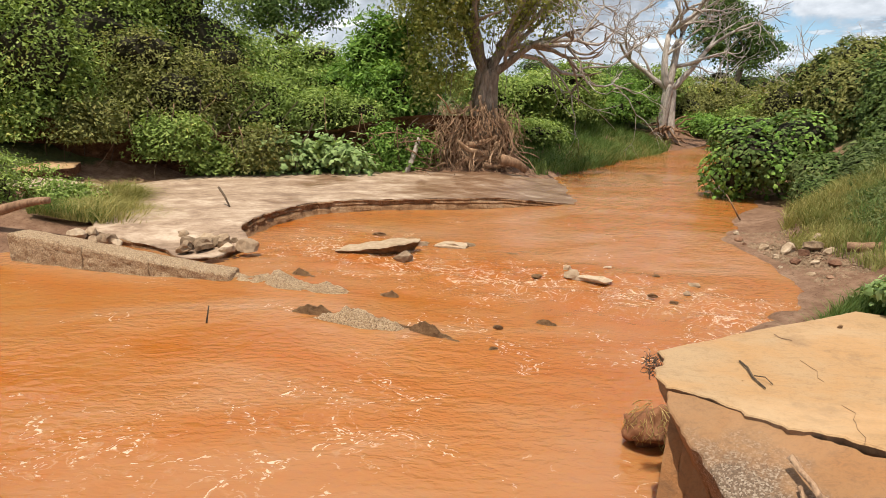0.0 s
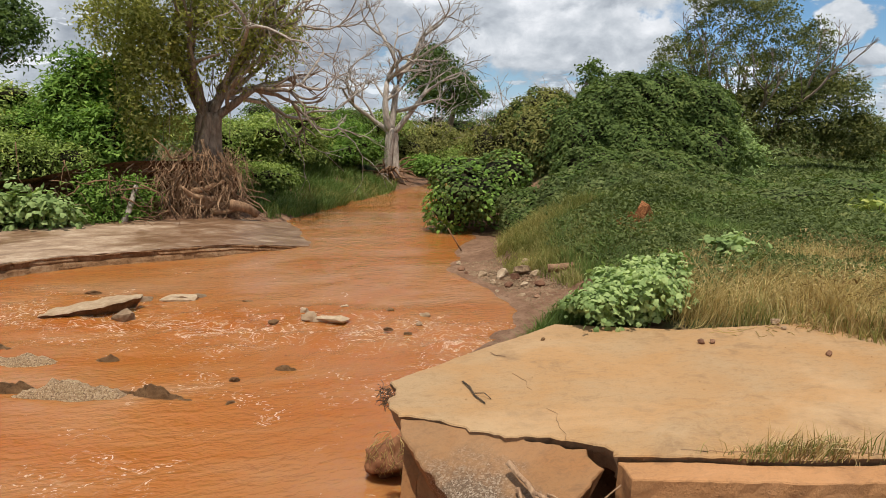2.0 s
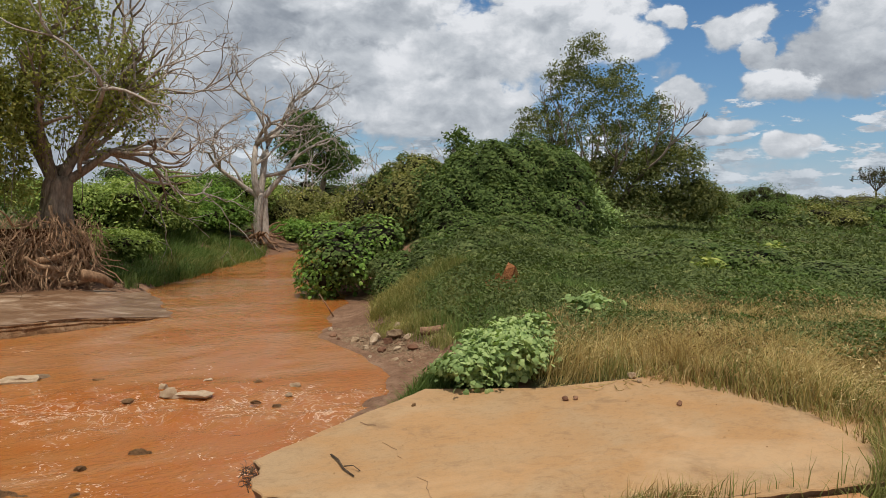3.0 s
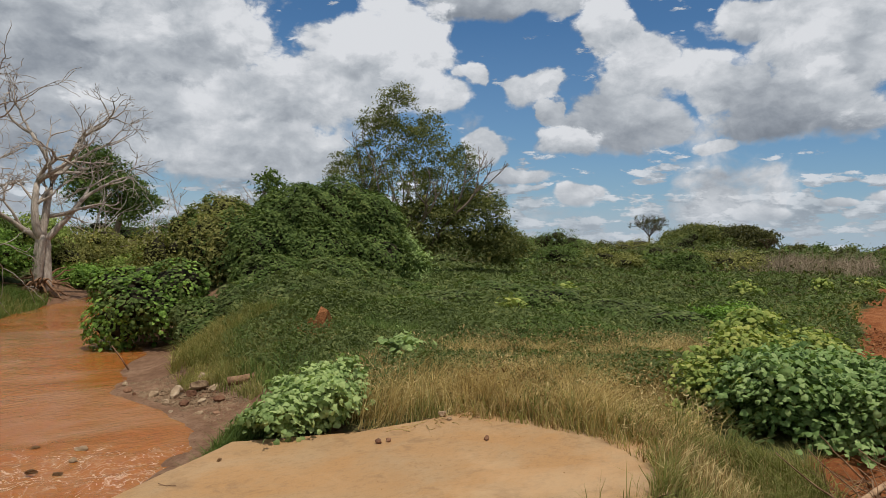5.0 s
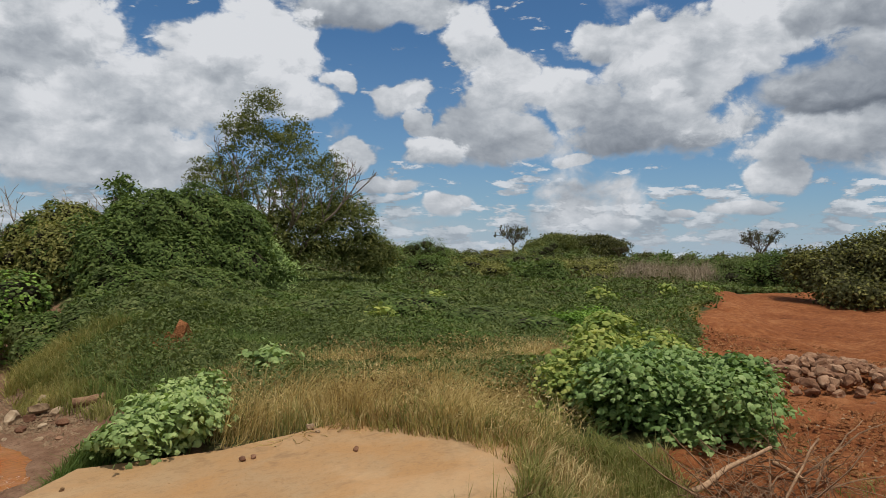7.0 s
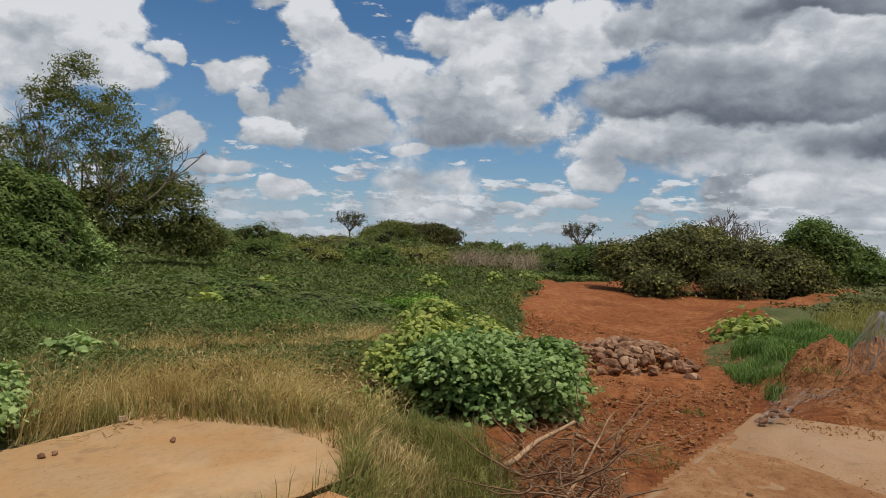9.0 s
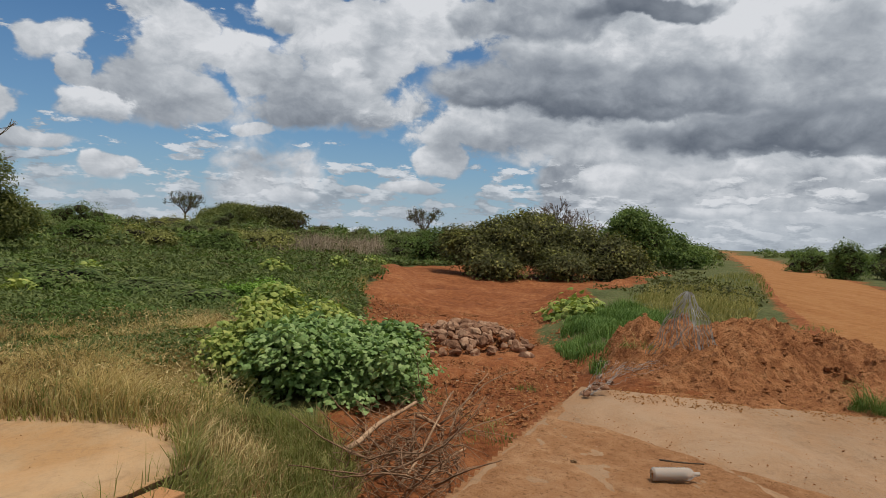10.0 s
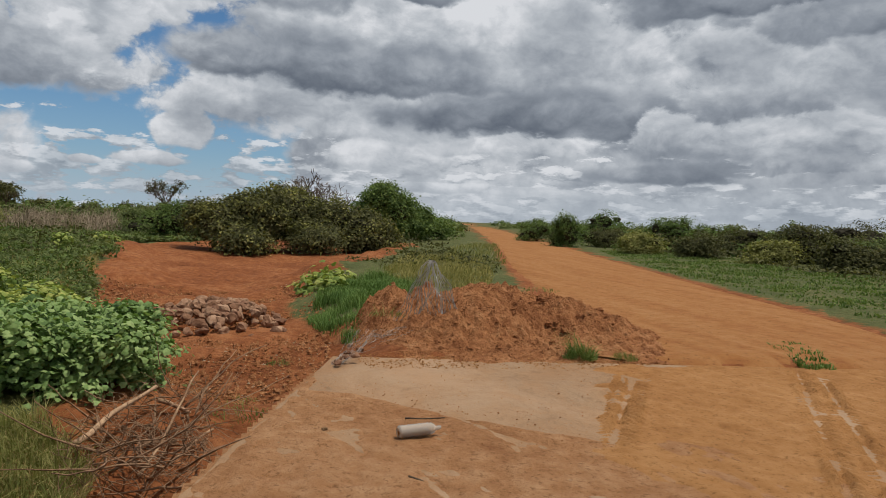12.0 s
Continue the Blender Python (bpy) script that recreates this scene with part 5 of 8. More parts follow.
def build_mound():
    """Heap of dug red soil at the end of the causeway."""
    gx, gy = np.arange(6.6, 13.2, 0.038), np.arange(-7.0, 0.2, 0.038)
    X, Y = np.meshgrid(gx, gy)

    def bump_at(x, y, rx, ry, h, p=1.0):
        q = ((X - x) / rx) ** 2 + ((Y - y) / ry) ** 2
        return h * np.exp(-q ** p)

    H = np.maximum.reduce([bump_at(9.5, -3.4, 1.25, 1.15, 0.6, 1.2), bump_at(9.2, -4.4, 1.3, 1.0, 0.46, 1.2), bump_at(10.0, -1.95, 0.7, 0.45, 0.5, 1.1), bump_at(8.5, -2.9, 0.9, 0.9, 0.42), bump_at(10.2, -2.6, 0.5, 0.35, 0.55), bump_at(10.8, -3.6, 1.4, 1.3, 0.38), bump_at(8.1, -3.2, 1.0, 1.25, 0.2), bump_at(7.75, -2.6, 0.8, 0.8, 0.12), bump_at(7.7, -4.35, 0.8, 0.8, 0.14)])
    rough = ease(0.02, 0.25, H)
    ridged = 1 - np.abs(wave_noise(X, Y, 3.2, 52, 4)) * 2.2
    lump = np.abs(wave_noise(X + 0.1 * wave_noise(X, Y, 3, 57, 2), Y, 6.5, 53, 4))
    H = H + rough * (wave_noise(X, Y, 1.6, 51, 4) * 0.16 + ridged * 0.1 - 0.05 + lump * 0.13 - 0.045 + np.abs(wave_noise(X, Y, 15, 54, 2)) * 0.05)
    base = np.where(signed(X, Y, CAUSEWAY) < 0.05, 0.0, land(X, Y))
    Z = base + H - 0.06
    keep = H > 0.025
    n, m = X.shape
    idx = np.arange(n * m).reshape(n, m)
    quads = np.stack([idx[:-1, :-1], idx[:-1, 1:], idx[1:, 1:], idx[1:, :-1]], -1).reshape(-1, 4)
    quads = quads[keep.ravel()[quads].any(1)]
    used, back = np.unique(quads, return_inverse=True)
    ob = mesh_object("soil_mound", np.stack([X, Y, Z], -1).reshape(-1, 3)[used], back.reshape(-1, 4), M_MOUND, smooth=False)
    g = np.random.default_rng(58)
    spots = g.choice(np.flatnonzero((H > 0.05).ravel()), 4200, replace=False)
    crumbs("soil_crumbs", 59, X.ravel()[spots] + g.uniform(-0.02, 0.02, len(spots)), Y.ravel()[spots], Z.ravel()[spots], 0.006, 0.045, M_MOUND, "crumbs and clods covering the soil heap")
    return tagged(ob, "heap of clodded red-brown soil dumped beside the road", "soil heap")


build_mound()

# ---- plants of the far bank ----
def broadleaf_tree(name, x, y, trunk_h, radius, lobes, count, size, mat, bark, label, seed, dz=0.0, lean=(0, 0), depth=3, clump=0.28, hang=0.0, inner=0.3, limb=0.5):
    z = at_land(x, y) + dz
    root = empty(name, x, y, z, -math.degrees(math.atan2(x, y)))
    rng = random.Random(seed)
    trunk = crooked(rng, (0, 0, -0.3), (lean[0], lean[1], 1), trunk_h + 0.3, radius * 1.25, radius * 0.8, 0.06, 7)
    bole = tubes("trunk", [trunk], bark, root, sides=10)
    top = Vector(trunk[-1][:3])
    for l in lobes:
        goal = Vector(l[:3])
        a, b = branching(rng, top + Vector((rng.gauss(0, 0.05), rng.gauss(0, 0.05), -0.05)), goal - top, (goal - top).length * 0.6, radius * limb, depth, 0.16, 0.04)
        tubes("limb", a, bark, bole, sides=6)
    v, f = foliage(seed, lobes, count, size, clump, inner=inner, hang=hang, spread=0.8)
    mesh_object("crown", v, f, mat, root)
    return tagged(root, label, "tree")


def on(az, dist):
    return polar(az, dist)


def bushes_left():
    g = "bushes on the far bank"
    x, y = on(-27.5, 20.5)
    bush(x, y, 4.2, 2.6, 5.6, 30000, 0.1, M_LEAF, "tall tangled green thicket overhanging the eroded bank", 101, lobes=22, group=g, hang=1.0, name="thicket", clump=0.24, dz=0.15)
    x, y = on(-32.5, 16.4)
    bush(x, y, 1.9, 1.2, 3.6, 9000, 0.09, M_LEAF, "tall green thicket hanging over the eroded bank", 111, lobes=11, group=g, hang=1.0, name="thicket", clump=0.2, dz=0.45)
    x, y = on(-37, 19.5)
    bush(x, y, 3.2, 2.4, 5.4, 9000, 0.11, M_LEAF_DARK, "tall dark green thicket on the far bank", 102, lobes=12, group=g, name="thicket", clump=0.26)
    x, y = on(-15.5, 20.8)
    bush(x, y, 2.6, 2.0, 2.35, 15000, 0.1, M_LEAF, "dense mid-green thicket on the far bank", 103, lobes=15, group=g, name="thicket", clump=0.22, hang=0.3)
    x, y = on(-9.5, 21.5)
    bush(x, y, 2.0, 1.6, 1.75, 8000, 0.1, M_LEAF_LUSH, "bright green thicket with small leaves", 104, lobes=10, group=g, name="thicket", clump=0.2)
    x, y = on(-4.3, 19.2)
    bush(x, y, 1.5, 1.3, 3.0, 13000, 0.11, M_LEAF_LUSH, "lush bright green bush with feathery leaves", 105, lobes=14, group=g, clump=0.2, long=2.6)
    x, y = on(-13.2, 16.35)
    bush(x, y, 1.15, 0.6, 1.35, 1500, 0.13, M_LEAF_PALE, "pale green broad-leaved shrub at the foot of the bank", 106, lobes=7, group=g, clump=0.2, shape="broad", dz=-0.1)
    x, y = on(-8.3, 16.3)
    bush(x, y, 0.55, 0.45, 1.2, 800, 0.12, M_LEAF_PALE, "small pale green broad-leaved shrub", 107, lobes=5, group=g, clump=0.18, shape="broad", dz=-0.1)
    x, y = on(-21.5, 17.6)
    bush(x, y, 2.2, 0.9, 2.5, 9000, 0.085, M_LEAF_OLIVE, "olive green creeper hanging over the eroded bank", 108, lobes=10, group=g, name="creeper", hang=0.9, clump=0.2, dz=0.35)
    x, y = on(-17, 18.0)
    bush(x, y, 1.6, 0.8, 1.9, 5000, 0.085, M_LEAF, "green creeper on the far bank", 109, lobes=7, group=g, name="creeper", hang=0.4, clump=0.2)
    x, y = on(-4.6, 17.0)
    bush(x, y, 0.8, 0.5, 1.15, 3200, 0.09, M_LEAF_LUSH, "lush green creeper over the eroded bank", 112, lobes=7, group=g, name="creeper", hang=0.5, clump=0.16)
    x, y = on(-9.0, 18.2)
    bush(x, y, 1.6, 0.8, 1.6, 5000, 0.085, M_LEAF, "green undergrowth on the far bank", 110, lobes=7, group=g, clump=0.2)
    for k, (az, dist, rx, h, n, m) in enumerate([(4.5, 24, 2.0, 1.5, 6000, M_LEAF), (8.5, 26, 2.4, 1.9, 8000, M_LEAF), (12.5, 29, 2.4, 2.0, 8000, M_LEAF_LUSH), (14.5, 34, 2.5, 2.1, 5000, M_LEAF), (6.2, 21.8, 1.6, 0.7, 4000, M_LEAF), (10, 32, 3.0, 2.2, 5000, M_LEAF_DARK), (2.5, 27, 2.2, 1.6, 4000, M_LEAF)]):
        x, y = on(az, dist)
        bush(x, y, rx, rx * 0.8, h, n, 0.1 + 0.002 * (dist - 18), m, "rounded green riverside bush", 120 + k, lobes=10, group=g, clump=0.22)
    for k, (az, dist, rx, h, n, m) in enumerate([(18.0, 36, 2.2, 2.0, 5000, M_LEAF_OLIVE), (20.5, 38, 2.4, 2.2, 5000, M_LEAF_OLIVE), (23.0, 37, 2.2, 1.8, 5000, M_LEAF), (25.0, 40, 3.0, 2.2, 5000, M_LEAF_OLIVE), (19.6, 32.5, 1.3, 1.0, 3000, M_LEAF_LUSH), (22.5, 47, 4.0, 2.3, 4000, M_LEAF_DARK), (27, 47, 4.0, 2.9, 4000, M_LEAF)]):
        x, y = on(az, dist)
        bush(x, y, rx, rx * 0.8, h, n, 0.13, m, "green scrub along the upper river", 140 + k, lobes=9, group="scrub along the upper river", clump=0.26)


bushes_left()

x, y = on(-12.7, 36)
broadleaf_tree("tree", x, y, 2.6, 0.2, [(0, 0, 4.6, 2.0, 1.8, 1.5), (-1.6, 0.3, 4.2, 1.2, 1.2, 1.0), (1.6, 0, 4.9, 1.2, 1.2, 1.1), (0.2, 0.4, 5.6, 1.2, 1.2, 0.9)], 8000, 0.16, M_LEAF_DARK, M_BARK, "dark round-crowned tree behind the thicket", 151, clump=0.3)
x, y = on(21.2, 43)
broadleaf_tree("tree", x, y, 2.2, 0.2, [(0, 0, 3.5, 1.6, 1.5, 1.4), (-0.9, 0, 4.9, 1.0, 1.0, 0.9), (1.0, 0, 3.0, 1.2, 1.0, 1.0), (-1.3, 0, 3.6, 0.9, 0.9, 0.9)], 7000, 0.17, M_LEAF_DARK, M_BARK, "dark green tree beyond the dead tree", 152, clump=0.3)


def trunk_strands(rng, foot, fork, spread, radius, count):
    """A fluted old trunk: twisted stems grown together, flaring at the foot and into the limbs."""
    foot, out = Vector(foot), []
    for k in range(count):
        a = 6.28 * k / count + rng.uniform(-0.3, 0.3)
        path = []
        for i in range(11):
            t = i / 10
            w = spread * (1.35 - 1.6 * t + 1.0 * t * t) * (1 + rng.gauss(0, 0.06))
            ang = a + 0.9 * t
            p = foot.lerp(fork, t * 1.16) + Vector((math.cos(ang) * w, math.sin(ang) * w, 0))
            path.append((*p, radius * (1.2 - 0.45 * t) * rng.uniform(0.93, 1.07) * (1 if i < 10 else 0.55)))
        out.append(path)
    return out


def bank_tree():
    """Leaning old tree on the far bank: bare roots washed out below, vines and dead twigs in the crown."""
    x, y = on(2.1, 18.0)
    z = WATER + 0.15
    root = empty("bank_tree", x, y, z)
    rng = random.Random(7)
    fork = Vector((0.2, 0, 2.3))
    strands = trunk_strands(rng, (0.1, 0, 0.9), fork, 0.24, 0.17, 7)
    bole = tubes("trunk", strands, M_BARK, root, sides=9)
    for goal, r in (((-1.3, 0.2, 5.2), 0.16), ((0.3, 0.4, 5.6), 0.17), ((1.1, -0.2, 4.6), 0.15), ((-0.6, -0.5, 4.6), 0.13), ((1.9, 0.3, 3.7), 0.12)):
        a, _ = branching(rng, fork, Vector(goal) - fork, (Vector(goal) - fork).length * 0.62, r, 3, 0.14, 0.03)
        tubes("limb", a, M_BARK, bole, sides=7)
    for goal in ((3.3, 0, 3.5), (2.4, -0.3, 4.7), (1.2, -1.2, 5.8), (4.2, 0.2, 3.1), (2.9, -0.4, 5.3), (0.7, -1.5, 5.0), (1.7, -1.3, 6.3), (2.0, -1.2, 4.2)):
        a, _ = branching(rng, fork + Vector((0.4, 0, 0.6)), Vector(goal) - fork, (Vector(goal) - fork).length * 0.6, 0.07, 4, 0.22, 0.0, spread=0.8, minr=0.007)
        tubes("dead_branch", a, M_PALE, bole, "bare grey dead branch", sides=5)
    lobes = [(-1.0, 0, 5.3, 1.3, 1.3, 1.2), (0.5, 0, 5.6, 1.4, 1.3, 1.1), (1.5, 0, 4.9, 0.9, 0.9, 0.7), (-0.2, -0.6, 4.7, 1.1, 0.8, 0.6), (0, 0, 6.6, 1.2, 1.2, 0.8), (0.4, -0.3, 4.1, 1.1, 0.8, 0.6), (-0.9, -0.2, 4.0, 0.9, 0.8, 0.6), (1.3, -0.2, 4.2, 0.8, 0.7, 0.5)]
    v, f = foliage(31, lobes, 13000, 0.085, 0.17, hang=0.8, inner=0.35, spread=1.0)
    mesh_object("crown", v, f, M_LEAF_TREE, root)
    fall = [(-1.05, -0.3, 4.1, 0.65, 0.6, 0.85), (-0.85, -0.4, 3.2, 0.55, 0.5, 0.9), (-1.3, -0.2, 2.75, 0.5, 0.5, 0.8), (-0.5, -0.35, 2.5, 0.32, 0.35, 0.7), (-1.7, -0.1, 4.7, 0.75, 0.7, 0.9)]
    v, f = foliage(32, fall, 5500, 0.08, 0.13, hang=0.7, inner=0.2, spread=1.0)
    mesh_object("vine_curtain", v, f, M_LEAF_TREE, root, "curtain of leafy vines hanging to the bank")
    for k in range(18):
        a = rng.uniform(-1.9, 0.9)
        tubes("vine", [crooked(rng, (a, rng.uniform(-0.9, 0.3), rng.uniform(3.0, 3.8)), (rng.gauss(0, 0.1), 0, -1), rng.uniform(0.7, 1.7), 0.01, 0.006, 0.07, 6)], M_BARK, root, sides=4)
    roots = []
    for k in range(95):
        a = rng.uniform(-1.0, 1.0)
        top = Vector((a * 0.75, -0.15 - rng.random() * 0.45, rng.uniform(0.6, 1.95 - abs(a) * 0.7)))
        roots.append(crooked(rng, top, (a * 0.3 + rng.gauss(0, 0.18), -0.35, -1.0), rng.uniform(0.6, 1.5), rng.uniform(0.012, 0.05), 0.012, 0.25, 8))
    for k in range(6):
        roots.append(crooked(rng, (rng.uniform(-0.6, 0.9), -0.7, rng.uniform(0.15, 0.7)), (rng.choice((-1, 1)), -0.2, rng.gauss(0, 0.2)), rng.uniform(0.6, 1.3), 0.08, 0.04, 0.22, 7))
    for r in roots[:40] + roots[95:]:
        tubes("root", [r], M_ROOT, root, sides=6)
    tubes("root_tangle", roots[40:95], M_ROOT, root, "tangle of exposed reddish-brown roots", sides=5)["kind"] = "stuff"
    straw = []
    for k in range(560):
        straw.append(crooked(rng, (rng.uniform(-1.1, 1.0), -0.35 - rng.random() * 0.6, rng.uniform(0.25, 1.75)), (rng.gauss(0, 0.3), -0.3, rng.gauss(-1.0, 0.3)), rng.uniform(0.3, 0.8), 0.008, 0.004, 0.3, 4))
    tubes("flood_debris", straw, M_ROOT, root, "dry flood debris caught in the roots", sides=4)["kind"] = "stuff"
    tagged(root, "old leaning tree with vines, dead branches and washed-out roots", "tree")
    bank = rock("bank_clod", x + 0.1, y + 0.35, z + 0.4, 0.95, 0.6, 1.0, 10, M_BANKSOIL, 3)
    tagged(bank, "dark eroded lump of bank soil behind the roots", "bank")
    stump = tubes("driftwood_log", [crooked(rng, (x - 1.75, y - 1.4, WATER + 0.15), (0.55, 0.1, 1), 0.95, 0.075, 0.05, 0.08, 6)], M_PALE, sides=8)
    tagged(stump, "pale broken driftwood post leaning against the bank", "log")
    st2 = tubes("driftwood_log", [crooked(rng, (x + 0.55, y - 1.3, WATER + 0.55), (1, 0.1, -0.35), 0.75, 0.13, 0.09, 0.12, 5)], M_DRIFT, sides=8)
    tagged(st2, "stub of bleached driftwood among the roots", "log")


def dead_tree():
    x, y = on(16.9, 28.6)
    root = empty("dead_tree", x, y, WATER)
    rng = random.Random(19)
    fork = Vector((0.03, 0, 2.1))
    strands = trunk_strands(rng, (0, 0, 0.35), fork, 0.2, 0.15, 5)
    bole = tubes("trunk", strands, M_PALE, root, sides=8)
    for goal, r in (((-1.5, 0.2, 5.8), 0.17), ((0.5, 0, 6.4), 0.17), ((1.6, 0.2, 5.2), 0.13), ((-2.8, 0, 4.6), 0.12), ((0.0, -0.4, 4.6), 0.1)):
        a, _ = branching(rng, fork, Vector(goal) - fork, (Vector(goal) - fork).length * 0.55, r, 5, 0.16, 0.02, spread=0.75, shrink=0.66, minr=0.009)
        tubes("limb", a, M_PALE, bole, sides=5)
    roots = []
    for k in range(60):
        a = rng.uniform(0, 6.28)
        roots.append(crooked(rng, (math.cos(a) * 0.25, math.sin(a) * 0.25, rng.uniform(0.3, 0.9)), (math.cos(a) * 1.6, math.sin(a), rng.gauss(-0.5, 0.4)), rng.uniform(0.5, 1.1), 0.05, 0.015, 0.3, 6))
    for r in roots[:20]:
        tubes("root", [r], M_DRIFT, root, sides=5)
    tubes("root_tangle", roots[20:], M_DRIFT, root, "red-brown root clump caught with debris", sides=5)["kind"] = "stuff"
    tagged(root, "bare grey dead tree standing at the river's edge", "tree")


bank_tree()
dead_tree()


# ---- plants of the near bank and the plain ----
OVERHANG = [(6.57, 14.77, 0.1, 0.95, 0.9, 0.55), (6.08, 15.18, -0.35, 0.55, 0.6, 0.5), (7.23, 14.68, 0.5, 0.74, 0.74, 0.54), (6.83, 14.4, -0.1, 0.66, 0.6, 0.45), (6.58, 15.63, 0.4, 0.84, 0.84, 0.42)]
DOME = [(11.43, 14.54, 2.0, 1.35, 1.1, 1.08), (10.46, 14.88, 1.8, 1.15, 1.1, 1.05), (12.17, 14.07, 2.0, 1.0, 1.0, 0.85), (9.69, 14.67, 1.2, 1.05, 1.05, 0.98), (10.45, 13.91, 1.1, 1.2, 1.1, 0.8), (11.88, 13.27, 1.1, 0.8, 0.8, 0.62), (11.97, 14.76, 2.5, 0.9, 0.9, 0.45)]
SHOULDER = [(9.63, 16.93, 1.85, 1.0, 0.9, 0.85), (8.81, 16.24, 1.3, 0.72, 0.72, 0.85), (9.28, 15.63, 1.3, 0.85, 0.85, 0.95), (9.03, 17.25, 1.5, 0.7, 0.7, 0.75)]
SKIRT = [(8.17, 12.8, 0.12, 0.85, 0.85, 0.58), (8.74, 11.94, 0.2, 1.1, 1.05, 0.5), (9.68, 11.46, 0.3, 1.0, 1.0, 0.4), (9.04, 13.43, 0.6, 1.05, 1.05, 0.58), (10.1, 12.79, 0.65, 1.2, 1.1, 0.5), (10.85, 11.5, 0.32, 0.9, 0.9, 0.36), (7.44, 12.42, -0.1, 0.45, 0.45, 0.45), (7.25, 13.4, -0.15, 0.6, 0.6, 0.45), (6.75, 12.7, -0.4, 0.42, 0.4, 0.32)]
SWELL = [(10.88, 9.62, 0.3, 1.0, 1.0, 0.24), (12.27, 9.52, 0.42, 1.2, 1.1, 0.3), (12.2, 8.1, 0.38, 1.0, 1.0, 0.28), (12.36, 6.7, 0.28, 0.95, 0.95, 0.22), (11.94, 5.31, 0.24, 0.62, 0.62, 0.17), (10.1, 10.0, 0.2, 0.8, 0.8, 0.22)]


def bushes_right():
    g = "creepers on the near bank"
    mantle("overhanging_bush", OVERHANG, M_LEAF_VINE, "bright broad-leaved bush overhanging the river", 201, 0.085, 1.9, 0.35, 0.3, g, "bush", "broad", second=M_LEAF_LUSH, core=0.7, extra=8)
    mantle("creeper_dome", DOME, M_LEAF_DARK, "tall rounded bush smothered in green creeper", 203, 0.056, 2.2, 0.5, 0.24, g, "creeper", second=M_LEAF_VINE, extra=8)
    mantle("creeper_shoulder", SHOULDER, M_LEAF_OLIVE, "ragged olive bush hung with creeper", 202, 0.056, 2.0, 0.8, 0.3, g, "creeper", second=M_LEAF_DARK, extra=8)
    mantle("creeper_skirt", SKIRT, M_LEAF_VINE, "green creeper mat sloping down to the bank", 204, 0.056, 2.0, 0.2, 0.2, g, "creeper", second=M_LEAF_FIELD)
    mantle("creeper_swell", SWELL, M_LEAF_FIELD, "low hummocks of grey-green creeper", 206, 0.06, 2.0, 0.1, 0.22, g, "creeper", second=M_LEAF_VINE)
    x, y = on(25.0, 18.8)
    bush(x, y, 1.3, 1.0, 2.3, 9000, 0.085, M_LEAF_OLIVE, "olive creeper hanging to the bank", 205, lobes=9, group=g, clump=0.18, hang=0.8)
    bush(13.2, 13.75, 0.85, 0.7, 1.9, 5000, 0.07, M_LEAF_PALE, "pale feathery shrub beside the creepers", 207, lobes=8, group=g, clump=0.14, long=3.2, up=0.7)
    x, y = on(69.2, 13.4)
    bush(x, y, 0.75, 0.6, 0.5, 2500, 0.07, M_LEAF_LUSH, "small dark green shrub in the grass", 211, lobes=6, group=g, clump=0.12)
    for k, (az, d) in enumerate(((53.5, 12.2), (57.5, 16), (71, 18.5), (78.6, 27.0), (76.0, 24.0))):
        x, y = on(az, d)
        bush(x, y, 0.35, 0.35, 0.75, 260, 0.1, M_LEAF_YELLOW, "yellow-green weed standing above the grass", 220 + k, lobes=4, group="tall weeds", clump=0.12, shape="broad", name="weed", category="weed")
    rng = random.Random(3)
    for k, (az, d, hgt) in enumerate(((27.0, 25, 3.0), (31.2, 25, 3.4), (20.8, 39, 4.2))):
        x, y = on(az, d)
        root = empty("dead_shrub", x, y, at_land(x, y))
        for j in range(5):
            a, _ = branching(rng, (0, 0, 0), (rng.gauss(0, 0.5), rng.gauss(0, 0.4), 1), hgt * 0.5, 0.05, 3, 0.14, 0.03, minr=0.008)
            tubes("branch", a, M_PALE, root, sides=4)
        tagged(root, "leafless grey shrub behind the creepers", "shrub", "dead shrubs")
    x, y = on(32.9, 26)
    broadleaf_tree("tree", x, y, 2.4, 0.09, [(0, 0, 3.4, 0.5, 0.5, 0.7), (0.3, 0, 2.8, 0.5, 0.5, 0.5)], 900, 0.12, M_LEAF_DARK, M_BARK, "slender dark tree above the creepers", 231, clump=0.18, depth=2)


